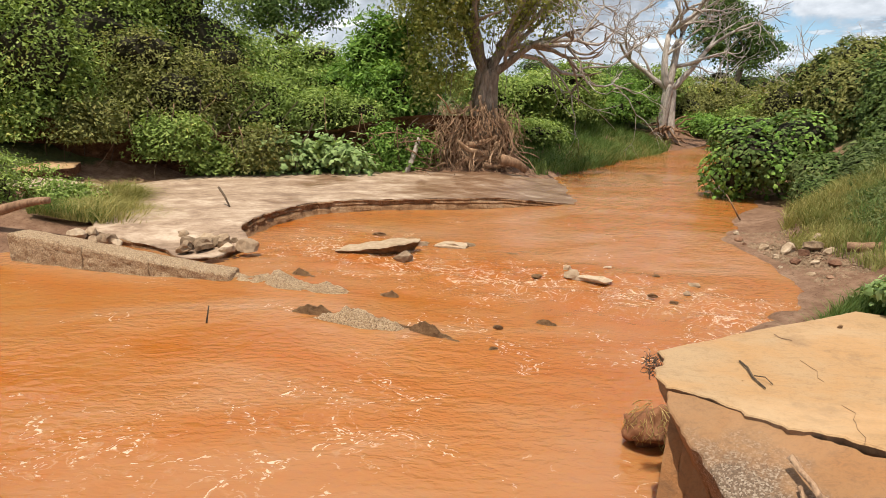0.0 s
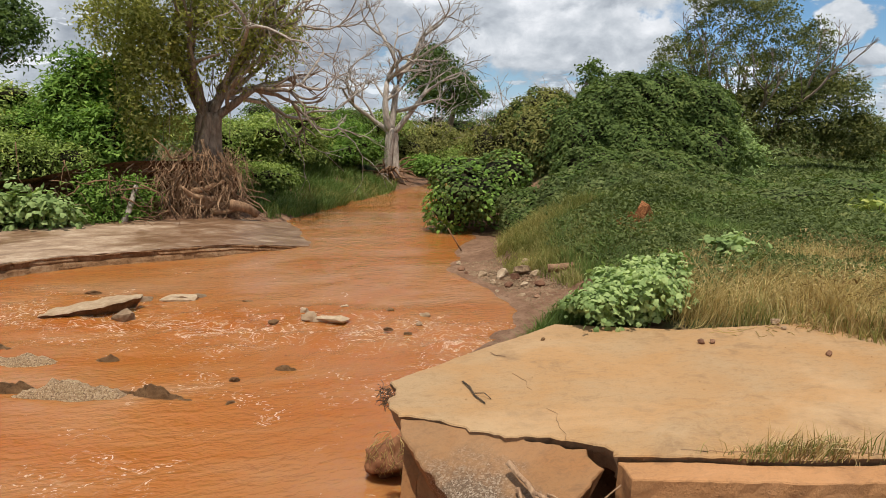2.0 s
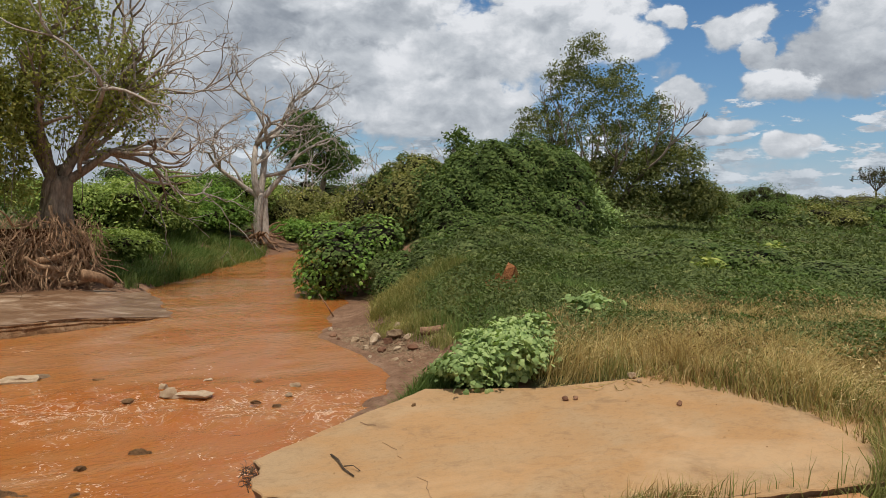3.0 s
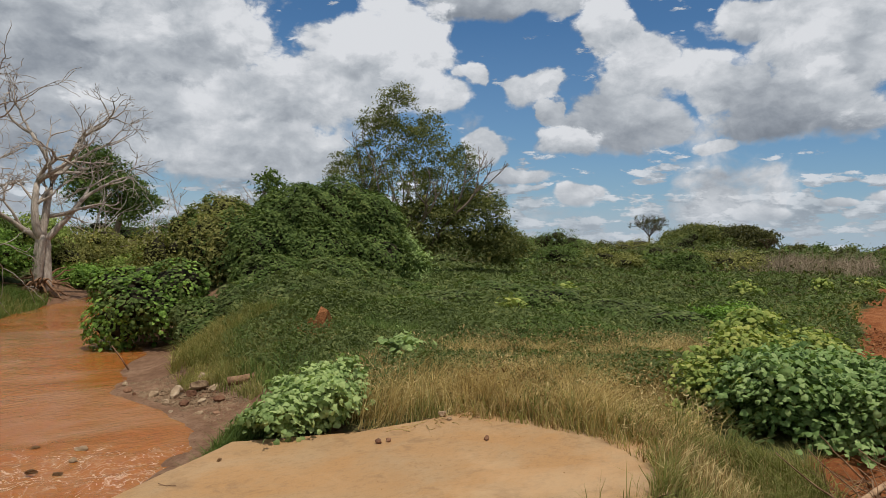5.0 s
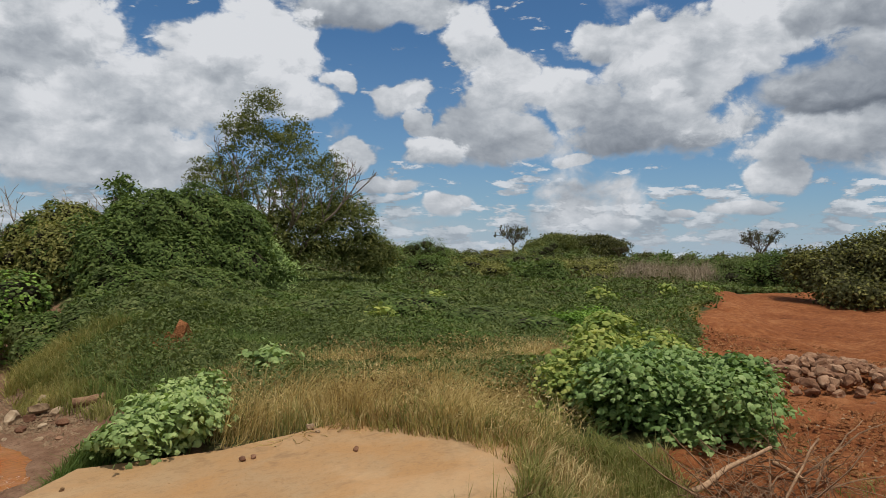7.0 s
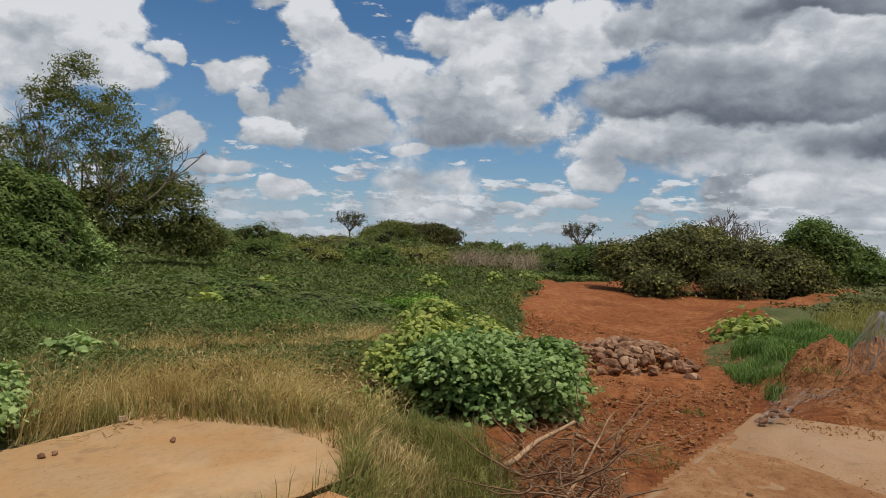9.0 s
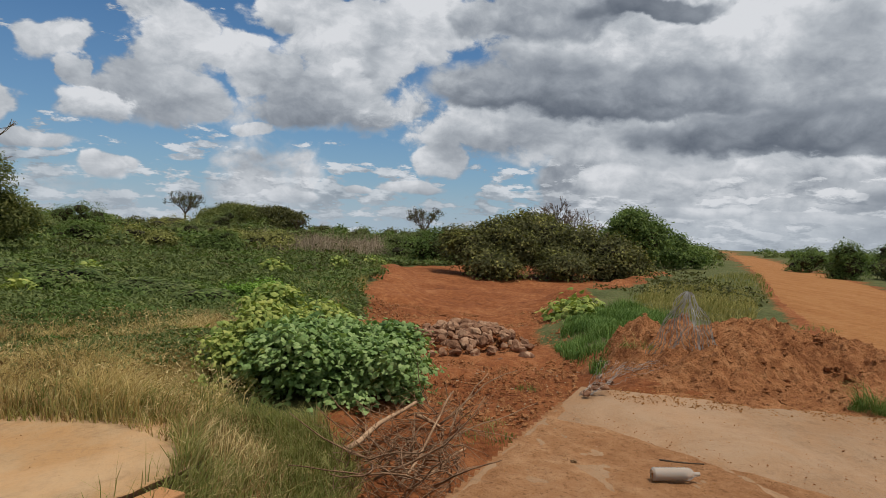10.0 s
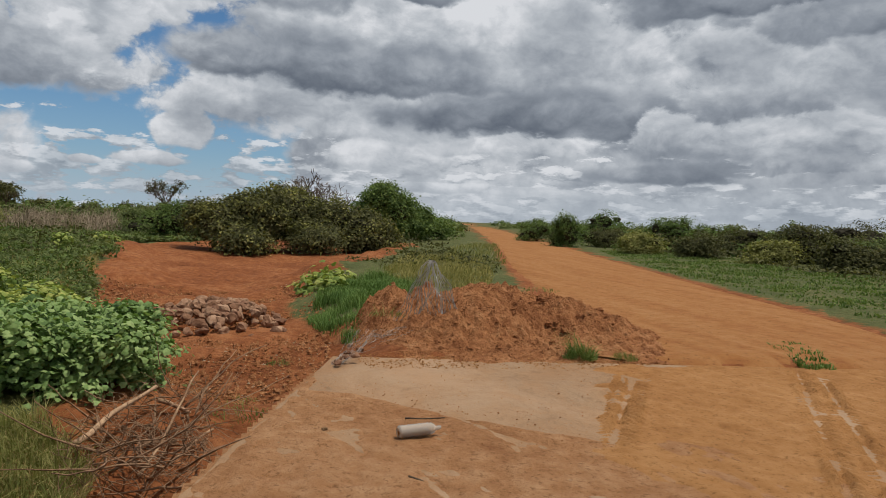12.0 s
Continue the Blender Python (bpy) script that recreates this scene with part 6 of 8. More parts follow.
def big_tree():
    x, y = on(43.6, 30.5)
    z = at_land(x, y)
    root = empty("big_tree", x, y, z, -43.6)
    rng = random.Random(23)
    for k in range(9):
        a = k * 0.7 + rng.uniform(-0.2, 0.2)
        s = rng.uniform(0.25, 0.75)
        h = Vector((math.cos(a) * s, math.sin(a) * s, 1))
        p, t = branching(rng, (math.cos(a) * 0.15, math.sin(a) * 0.15, -0.2), h, rng.uniform(2.6, 3.3), 0.11, 4, 0.09, 0.05, spread=0.5, shrink=0.55, minr=0.008)
        tubes("limb", p, M_BARK, root, sides=6)
    lobes = [(-0.7, 0, 5.9, 1.3, 1.3, 1.3), (-0.4, 0, 7.3, 0.8, 0.8, 1.0), (0.7, 0, 5.6, 1.3, 1.2, 1.2), (-2.2, 0, 4.3, 1.3, 1.3, 1.2), (2.1, 0, 4.1, 1.4, 1.3, 1.3), (0, -0.6, 3.6, 1.8, 1.3, 1.3), (3.2, 0, 2.6, 1.4, 1.3, 1.2),
             (-2.5, -0.4, 2.3, 1.6, 1.2, 1.1), (1.2, -0.9, 2.1, 1.8, 1.2, 1.2), (4.2, 0, 1.4, 1.3, 1.0, 0.9), (1.2, 0.3, 6.6, 0.6, 0.6, 0.8), (-1.5, 0, 6.3, 0.6, 0.6, 0.8), (-0.6, -0.8, 1.4, 2.0, 1.0, 0.9), (2.6, 0, 5.0, 0.7, 0.7, 0.9)]
    v, f = foliage(77, lobes, 26000, 0.082, 0.17, inner=0.6, long=2.2, spread=0.8)
    mesh_object("crown", v, f, M_LEAF_CROWN, root)
    v, f = foliage(78, [l for l in lobes if l[2] < 3.0], 11000, 0.12, 0.22, inner=0.4, long=2.0)
    mesh_object("lower_crown", v, f, M_LEAF_CROWN, root, "denser dark green lower foliage")
    tagged(root, "tall many-stemmed tree with an open olive crown", "tree")


bushes_right()
big_tree()


ROADSIDE = [(30.0, 1.6, 1.15, 1.3, 1.1, 0.85), (30.1, 0.3, 1.55, 1.4, 1.1, 0.95), (31.1, -1.3, 1.65, 1.5, 1.1, 1.0), (31.0, -2.9, 1.4, 1.5, 1.1, 0.85), (30.8, -4.2, 1.1, 1.4, 1.1, 0.65), (30.7, -5.1, 0.75, 0.9, 0.9, 0.42), (29.1, 0.7, 0.55, 1.6, 1.1, 0.6), (29.5, -2.2, 0.6, 2.1, 1.1, 0.55)]
ROUND_TREE = [(46.5, -7.6, 2.7, 1.9, 1.1, 1.1), (46.3, -8.7, 1.9, 1.7, 1.1, 1.2), (46.6, -6.8, 1.6, 1.4, 1.1, 1.0)]
LOW_TREE = [(49.0, -10.6, 1.2, 1.7, 1.1, 0.9), (50.7, -12.3, 0.9, 1.3, 1.1, 0.6)]
MIDBELT = [(36.4, 26.4, 1.1, 1.7, 1.1, 0.8), (35.2, 22.9, 1.0, 2.0, 1.1, 0.6), (35.0, 19.4, 0.9, 2.2, 1.1, 0.5), (39.8, 18.9, 1.2, 2.1, 1.1, 0.6), (33.0, 14.4, 0.9, 1.6, 1.1, 0.5), (39.3, 14.9, 1.1, 2.4, 1.1, 0.5), (47.7, 36.4, 1.4, 2.4, 1.1, 1.2), (62.5, 41.5, 2.2, 2.8, 1.1, 1.3), (71.0, 36.8, 1.7, 4.4, 1.1, 1.0), (73.3, 32.2, 2.4, 2.6, 1.1, 1.1)]


def thicket(name, lobes, count, size, mat, label, seed, extra, group, category, second=None):
    """A wide bush of given swellings, broken up by smaller ones that stand out of them."""
    L = np.array(lobes, float)
    root = empty(name, L[:, 0].mean(), L[:, 1].mean(), at_land(L[:, 0].mean(), L[:, 1].mean()))
    L[:, :3] -= np.array(root.location)
    g = np.random.default_rng(seed)
    for k in range(extra):
        l, d = L[g.integers(len(lobes))], g.normal(size=3) + np.array([0, 0, 0.45])
        s = g.uniform(0.2, 0.55)
        L = np.vstack([L, np.r_[l[:3] + d / np.linalg.norm(d) * l[3:] * 0.9, l[3:] * s]])
    rows = [tuple(l) for l in L]
    for k, m in enumerate((mat, second)):
        if m:
            v, f = foliage(seed + k, rows, count // (1 + 2 * k), size, size * 2.0, floor=-0.1, hang=0.35, inner=0.2)
            mesh_object("foliage" if k == 0 else "young_foliage", v, f, m, root, "" if k == 0 else "lighter olive leaves")
    shade_core(rows[:len(lobes)], 0.7, root)
    return tagged(root, label, category, group)


def umbrella_thorn(x, y, height, wide, seed, leaves):
    """Small thorn tree: bare limbs that fan out into a flat open crown of fine twigs."""
    root = empty("thorn_tree", x, y, at_land(x, y), -math.degrees(math.atan2(x, y)))
    rng = random.Random(seed)
    trunk = crooked(rng, (0, 0, -0.3), (0.06, 0, 1), height * 0.5, 0.17, 0.12, 0.07, 6)
    bole = tubes("trunk", [trunk], M_DARKWOOD, root, sides=7)
    top, ends = Vector(trunk[-1][:3]), []
    for k in range(9):
        a = k * 0.7
        goal = Vector((math.cos(a) * wide, math.sin(a) * wide * 0.7, height * rng.uniform(0.32, 0.5)))
        p, t = branching(rng, top, goal, goal.length * 0.5, 0.075, 4, 0.13, 0.03, spread=0.65, shrink=0.62, minr=0.022)
        tubes("limb", p, M_DARKWOOD, bole, sides=4)
        ends += [q for q, _ in t]
    g = np.random.default_rng(seed)
    q = np.repeat(np.array([tuple(e) for e in ends]), leaves, 0)
    v, f = leaf_arrays(g, q + g.normal(size=q.shape) * 0.16, g.normal(size=q.shape) + np.array([0, 0, 0.8]), 0.13 * g.uniform(0.6, 1.4, len(q)), 1.7, 0.1, "tri")
    mesh_object("crown", v, f, M_SCRUB, root, "thin grey-green leaf sprays")
    return tagged(root, "small open thorn tree with a flat twiggy crown", "tree", "thorn trees on the skyline")


def far_plain():
    g = "bushes beside the road"
    thicket("roadside_thicket", ROADSIDE, 26000, 0.12, M_SCRUB, "rounded thorny grey-green thicket beside the track", 301, 34, g, "bush", M_LEAF_OLIVE)
    for k, (az, d, rx, h, n, m) in enumerate([(83.5, 36, 1.8, 2.2, 3500, M_LEAF_DARK), (98.8, 33, 1.4, 1.1, 3000, M_LEAF_OLIVE), (81.0, 40, 2.2, 2.0, 3500, M_LEAF_FIELD)]):
        x, y = on(az, d)
        bush(x, y, rx, rx * 0.8, h, n, 0.11, m, "green bush behind the track", 304 + k, lobes=10, group=g, clump=0.22)
    x, y = on(93.6, 34)
    rng = random.Random(5)
    root = empty("bare_shrub", x, y, at_land(x, y))
    for j in range(18):
        a, _ = branching(rng, (rng.gauss(0, 0.3), 0, 0), (rng.gauss(0, 0.5), rng.gauss(0, 0.45), 1), 1.55, 0.045, 4, 0.14, 0.03, shrink=0.6, minr=0.012)
        tubes("branch", a, M_TWIG, root, sides=4)
    tagged(root, "leafless brown thorn shrub", "shrub")
    thicket("round_tree", ROUND_TREE, 11000, 0.16, M_LEAF_DARK, "dense round dark green tree by the road", 986, 16, g, "tree")
    thicket("low_tree", LOW_TREE, 5000, 0.16, M_LEAF_DARK, "low dark green tree-like bush by the road", 987, 10, g, "bush")
    x, y = on(104.0, 70)
    bush(x, y, 2.6, 2.6, 2.2, 2500, 0.15, M_LEAF_DARK, "dark green bush beside the far road", 1040, lobes=10, group=g, clump=0.3)
    for k, l in enumerate(MIDBELT):
        x, y, _, rx, _, rz = l
        bush(x, y, rx, rx * 0.7, l[2] + rz - at_land(x, y), int(2200 + 500 * rx), 0.13, (M_LEAF_FIELD, M_LEAF_VINE, M_LEAF_OLIVE)[k % 3], "rounded bush in the scrub of the plain", 990 + k, lobes=9, group="scrub on the plain", clump=0.26)
    for k, (az, d, rx, h, n, m) in enumerate([(112, 62, 2.4, 2.6, 2500, M_LEAF_DARK), (115, 50, 1.5, 2.3, 3000, M_LEAF_DARK), (118, 52, 1.6, 1.6, 2500, M_SCRUB), (120.5, 42, 1.3, 1.3, 3000, M_LEAF_OLIVE), (122.5, 47, 1.8, 2.9, 4000, M_LEAF_DARK), (125, 40, 1.5, 1.4, 3500, M_SCRUB), (127.5, 45, 2.2, 2.0, 4000, M_SCRUB), (130, 37, 1.3, 1.1, 3000, M_LEAF_OLIVE), (132.5, 41, 2.3, 2.1, 4000, M_SCRUB), (135.5, 33, 1.5, 1.3, 4000, M_SCRUB), (138, 38, 2.2, 1.9, 3500, M_LEAF_FIELD), (141, 31, 1.6, 1.5, 3500, M_SCRUB), (146, 32, 2.3, 1.9, 3000, M_LEAF_FIELD), (136, 50, 3, 3.0, 2500, M_SCRUB), (142, 42, 2, 2.9, 2500, M_LEAF_DARK), (117, 66, 3, 3.2, 2500, M_LEAF_DARK)]):
        x, y = on(az, d)
        bush(x, y, rx, rx * 0.8, h, n, 0.14, m, "scrub bush across the road", 330 + k, lobes=9, group="scrub across the road", clump=0.25)
    # flat-topped acacias on the skyline
    for az, d, wide, hgt, seed in ((67.2, 150, 6.5, 5.6, 1), (70.3, 152, 6.0, 5.4, 2), (65.6, 140, 3.0, 3.2, 3)):
        x, y = on(az, d)
        lob = [(0, 0, hgt * 0.62, wide * 0.8, wide * 0.7, hgt * 0.32), (wide * 0.5, 0, hgt * 0.5, wide * 0.55, 3, hgt * 0.3), (-wide * 0.5, 0, hgt * 0.45, wide * 0.55, 3, hgt * 0.3), (0, 0, hgt * 0.25, wide * 0.9, 3, hgt * 0.25)]
        broadleaf_tree("acacia", x, y, hgt * 0.55, 0.3, lob, 7000, 0.42, M_LEAF_CROWN if seed != 2 else M_SCRUB, M_BARK, "flat-topped acacia on the skyline", 350 + seed, clump=0.7, depth=1)
    for az, d, wide, hgt, seed, leaves in ((63.4, 120, 2.1, 5.6, 4, 3), (82.0, 100, 2.2, 4.9, 5, 2), (71.9, 130, 1.2, 3.4, 6, 1)):
        x, y = on(az, d)
        umbrella_thorn(x, y, hgt, wide, 350 + seed, leaves)
    # the scrub that runs on to the horizon
    rng = np.random.default_rng(9)
    V, F, base = {0: [], 1: [], 2: []}, {0: [], 1: [], 2: []}, {0: 0, 1: 0, 2: 0}
    mats = (M_SCRUB, M_LEAF_DARK, M_LEAF_FIELD)
    todo = []
    for az in np.arange(0, 360, 0.42):
        seen = 40 < az < 150
        for _ in range(2 if seen else 1):
            d = float(np.exp(rng.uniform(np.log(62), np.log(330)))) if rng.random() < 0.75 else float(rng.uniform(38, 62))
            todo.append((az + rng.uniform(-0.4, 0.4), d))
    for az, d in todo:
        x, y = on(az, d)
        if signed(np.array([x]), np.array([y]), RIVER)[0] < 3 or to_line(np.array([x]), np.array([y]), ROAD_MID)[0] < 4.5 + 0.01 * d:
            continue
        if d < 62 and (70 < az < 112 or 12 < az < 40):
            continue
        k = int(rng.integers(0, 3))
        r = rng.uniform(1.2, 2.4) * (1 + d / 250)
        h = rng.uniform(0.8, 1.7) * (1 + d / 350) * (0.8 if d < 62 else 1) * (rng.uniform(1.2, 2.0) if d > 110 and rng.random() < 0.35 else 1)
        z = at_land(x, y)
        v, f = foliage(int(rng.integers(1 << 30)), lobes_of(rng, x, y, z - 0.15, r, r, h, 5), int(200 if 40 < az < 150 else 25), 0.18 + d * 0.0018, 0.3 + d * 0.002, per=8)
        V[k].append(v)
        F[k].append(f + base[k])
        base[k] += len(v)
    for k in range(3):
        ob = mesh_object("distant_scrub", np.concatenate(V[k]), np.concatenate(F[k]), mats[k])
        tagged(ob, ("olive", "dark green", "green")[k] + " scrub spreading to the horizon", "scrub", kind="stuff")


far_plain()


# ---- ground cover ----
def carpet(name, seed, n, az0, az1, d0, d1, height, mat, label, size=0.0048, weight=None, long=1.8):
    """Low herbs over the plain: leaves grow larger and sparser with distance from the ford."""
    rng = np.random.default_rng(seed)
    az, d = np.radians(rng.uniform(az0, az1, n)), np.exp(rng.uniform(np.log(d0), np.log(d1), n))
    x, y = np.sin(az) * d, np.cos(az) * d
    keep = (signed(x, y, RIVER) > 1.2) & (signed(x, y, APRON) > 0.3) & (signed(x, y, CAUSEWAY) > 0.3) & (to_line(x, y, ROAD_MID) > 3.0)
    if weight is not None:
        keep &= rng.random(n) < weight(x, y)
    x, y, d = x[keep], y[keep], d[keep]
    lump = np.clip(0.5 + wave_noise(x, y, 0.9, seed, 3) * 0.7, 0.1, 1.4) + 0.9 * np.clip(wave_noise(x, y, 0.33, 77, 2) + 0.15, 0, 1)
    z = land(x, y) + height * lump * (1 - 0.7 * rng.random(len(x)) ** 4)
    gx = wave_noise(x + 0.15, y, 0.9, seed, 3) - wave_noise(x - 0.15, y, 0.9, seed, 3)
    gy = wave_noise(x, y + 0.15, 0.9, seed, 3) - wave_noise(x, y - 0.15, 0.9, seed, 3)
    nrm = np.stack([-gx * height * 3, -gy * height * 3, np.ones(len(x))], -1) + rng.normal(size=(len(x), 3)) * 0.6
    v, f = leaf_arrays(rng, np.stack([x, y, z], -1), nrm, np.maximum(0.026, size * 0.6 * d) * rng.uniform(0.6, 1.4, len(x)), long, 0.15, "tri")
    return tagged(mesh_object(name, v, f, mat), label, "herbs", kind="stuff")


def red_zone(x, y):
    return ease(0.7, -0.1, signed(x, y, RED_SOIL) + 0.9 * wave_noise(x, y, 0.5, 31, 3))


def green_weight(x, y):
    return (1 - red_zone(x, y)) * ease(6.5, 9.0, np.hypot(x, y)) * (1 - np.exp(-(((x - 10.7) / 0.55) ** 2 + ((y - 5.05) / 0.5) ** 2))) * (1 - np.exp(-(((x - 7.15) / 0.5) ** 2 + ((y - 9.2) / 0.8) ** 2)))


carpet("herb_carpet", 401, 440000, 30, 90, 7.0, 40, 0.34, M_LEAF_FIELD, "low green herbs carpeting the plain", weight=green_weight)
carpet("herb_carpet", 402, 120000, 34, 84, 8.0, 60, 0.33, M_LEAF_VINE, "bright green herbs between the grasses", weight=lambda x, y: green_weight(x, y) * (wave_noise(x, y, 0.25, 5, 2) > 0.0))
carpet("herb_carpet", 403, 68000, 55, 150, 20, 120, 0.4, M_SCRUB, "olive herbs on the far plain", weight=lambda x, y: (1 - red_zone(x, y)) * (1 - (y < -8) * ease(10.5, 7.5, to_line(x, y, ROAD_MID))))


def thorn_belt():
    """Leafless scrub: a haze of upright branching twigs, thick and thin by turns."""
    g = np.random.default_rng(404)
    az, d = np.radians(g.uniform(69, 82, 16000)), g.uniform(40, 66, 16000)
    x, y = np.sin(az) * d, np.cos(az) * d
    w = np.clip(0.45 + wave_noise(x, y, 0.3, 6, 3) * 1.2, 0, 1)
    k = g.random(len(x)) < w
    x, y, w = x[k], y[k], w[k]
    return tagged(blades("bare_thorn", 404, x, y, land(x, y) - 0.05, 1.75 * (0.5 + 0.5 * w), 0.03, M_BARE, 0.9), "belt of leafless brown thorn scrub", "scrub", kind="stuff")


thorn_belt()


def grass_patch(name, seed, n, outline, height, width, mat, label, lean=0.5, off=0.0, weight=None, clumps=True):
    w = (lambda x, y: np.clip(0.45 + wave_noise(x, y, 2.4, seed, 3) * 1.1, 0.04, 1)) if clumps else None
    full = (lambda x, y: (w(x, y) if w else 1) * (weight(x, y) if weight else 1)) if (w or weight) else None
    x, y = scatter(seed, n, outline, full)
    z = land(x, y)
    for outl in (APRON, CAUSEWAY):
        z = np.where(signed(x, y, outl) < 0.02, 0.0, z)
    return tagged(blades(name, seed, x, y, z - 0.02 + off, height, width, mat, lean), label, "grass", kind="stuff")


DRY = [(3.85, 4.35), (4.9, 4.0), (5.0, 3.1), (5.0, 2.5), (5.2, 2.05), (5.6, 1.95), (6.0, 2.6), (7.8, 3.2), (9.5, 3.4), (8.6, 5.6), (6.3, 6.6), (4.8, 6.0), (4.0, 5.2)]


def tall_stand(x, y):
    """Thick towards the creeper heap, thin towards the river."""
    return 0.3 + 0.7 * ease(0.15, -0.25, y - 0.86 * x)


grass_patch("dry_grass", 411, 34000, DRY, 0.44, 0.007, M_GRASS_DRY, "tall tan dry grass beside the apron", 1.15, weight=tall_stand)
grass_patch("dry_grass", 428, 12000, DRY, 0.36, 0.0075, M_GRASS_STRAW, "bleached and brown stalks in the dry grass", 1.5, weight=tall_stand)
grass_patch("mixed_grass", 412, 11000, DRY, 0.34, 0.0075, M_GRASS_MIX, "green blades among the dry grass", 1.1)


def seed_heads(name, seed, n, outline, low, high, size, mat, label, weight=None):
    """Small seed heads and dead leaflets caught among the stalks."""
    g = np.random.default_rng(seed)
    x, y = scatter(seed, n, outline, weight)
    z = land(x, y) + low + (high - low) * g.random(len(x)) * np.clip(0.8 + 0.6 * wave_noise(x, y, 1.7, seed, 3), 0.35, 1.3)
    v, f = leaf_arrays(g, np.stack([x, y, z], -1), g.normal(size=(len(x), 3)) + np.array([0, 0, 0.6]), size * g.uniform(0.5, 1.5, len(x)), 3.0, 0.2, "tri")
    return tagged(mesh_object(name, v, f, mat), label, "grass", kind="stuff")


seed_heads("seed_heads", 429, 16000, DRY, 0.06, 0.42, 0.011, M_GRASS_STRAW, "tan seed heads on the dry grass", tall_stand)
grass_patch("green_grass", 413, 22000, [(5.2, 7.2), (6.5, 6.6), (9.5, 5.4), (11, 6.5), (10.5, 10), (8, 11.5), (6.0, 10.5), (5.6, 9)], 0.34, 0.012, M_GRASS, "thick green grass on the plain", 0.7, weight=lambda x, y: 1 - np.exp(-(((x - 7.15) / 0.5) ** 2 + ((y - 9.2) / 0.8) ** 2)))
grass_patch("bank_grass", 414, 9000, [(5.2, 8.2), (6.4, 8.4), (7.2, 10.5), (7.0, 12.4), (5.8, 11.6), (5.3, 9.8)], 0.36, 0.012, M_GRASS_MIX, "yellowing grass on top of the mud bank", 0.9)
grass_patch("bank_grass", 431, 9000, [(5.0, 9.6), (5.6, 9.4), (6.6, 10.6), (7.1, 12.2), (7.2, 13.4), (6.5, 13.2), (5.7, 11.6), (5.2, 10.6)], 0.3, 0.012, M_GRASS_YELLOW, "yellowed grass drooping over the mud bank", 1.6)
RIM = [(8.6, 2.7), (9.6, 2.5), (11, 2.9), (15.8, 3.3), (22, 4.5), (23, 6.2), (15, 5.6), (10.5, 4.9), (8.8, 4.0)]
grass_patch("rim_grass", 435, 9000, RIM, 0.3, 0.012, M_GRASS_YELLOW, "yellow-green grass along the bare red ground", 1.0)
grass_patch("rim_grass", 436, 6000, RIM, 0.3, 0.011, M_GRASS_STRAW, "tan stalks along the bare red ground", 1.1)
grass_patch("edge_fringe", 432, 1700, [(4.55, 4.1), (5.45, 3.5), (5.5, 2.0), (4.9, 1.75), (4.6, 2.1), (4.95, 2.7), (4.85, 3.4)], 0.2, 0.0065, M_GRASS_STRAW, "dry grass creeping over the apron's end", 1.5)
grass_patch("edge_fringe", 433, 1200, [(4.55, 4.1), (5.45, 3.5), (5.5, 2.0), (4.9, 1.75), (4.6, 2.1), (4.95, 2.7), (4.85, 3.4)], 0.24, 0.0065, M_GRASS_YELLOW, "yellow-green grass creeping over the apron's end", 1.3)
grass_patch("edge_grass", 415, 9000, [(1.75, 4.15), (2.1, 4.3), (2.85, 4.68), (3.6, 4.4), (4.0, 5.2), (3.7, 6.2), (3.0, 6.1), (2.4, 5.2), (1.9, 4.5)], 0.24, 0.008, M_GRASS, "fresh green grass along the apron's edge", 0.9, clumps=False)
grass_patch("joint_weeds", 416, 5200, [(2.3, 2.44), (3.6, 2.02), (4.2, 1.85), (4.15, 1.72), (3.4, 1.92), (2.4, 2.32)], 0.25, 0.005, M_GRASS_MIX, "thin weeds growing in the slab joint", 0.9, weight=lambda x, y: 0.05 + 0.95 * np.exp(-((x - 2.78) / 0.24) ** 2))
grass_patch("joint_weeds", 434, 1500, [(2.3, 2.44), (3.3, 2.12), (3.3, 1.95), (2.4, 2.32)], 0.22, 0.006, M_GRASS_STRAW, "tan stalks among the weeds in the joint", 1.2, weight=lambda x, y: np.exp(-((x - 2.78) / 0.22) ** 2))
grass_patch("grass_tuft", 417, 6500, [(3.6, 1.8), (4.25, 1.86), (4.65, 2.12), (5.3, 2.1), (5.5, 1.3), (5.1, 0.85), (4.4, 0.9), (3.85, 1.2)], 0.25, 0.0075, M_GRASS_MIX, "bushy green and tan grass tuft", 1.3, clumps=False, off=0.02)
grass_patch("grass_tuft", 427, 3000, [(3.6, 1.8), (4.25, 1.86), (4.65, 2.12), (5.3, 2.1), (5.5, 1.3), (5.1, 0.85), (4.4, 0.9), (3.85, 1.2)], 0.27, 0.007, M_GRASS_STRAW, "dry tan blades in the grass tuft", 1.3, clumps=False, off=0.02)
grass_patch("slope_grass", 418, 24000, [(2.2, 17.2), (4.0, 19.6), (6.8, 23.6), (8.2, 26), (6.5, 28), (3, 25), (1.6, 20)], 0.5, 0.02, M_GRASS, "long green grass on the far slope", 1.0)
grass_patch("slope_grass", 419, 8000, [(3.0, 18.8), (4.0, 19.9), (6.8, 23.9), (8.2, 26.4), (6.5, 26), (4, 22.5)], 0.5, 0.02, M_GRASS_MIX, "yellowing grass hanging over the far bank", 1.1)
grass_patch("ledge_grass", 420, 12000, [(-6.3, 10.0), (-4.7, 10.1), (-4.15, 11.0), (-4.6, 12.0), (-5.9, 12.9), (-6.6, 12.0)], 0.4, 0.011, M_GRASS_YELLOW, "flattened yellow-green grass clump on the ledge", 2.0, off=0.1)
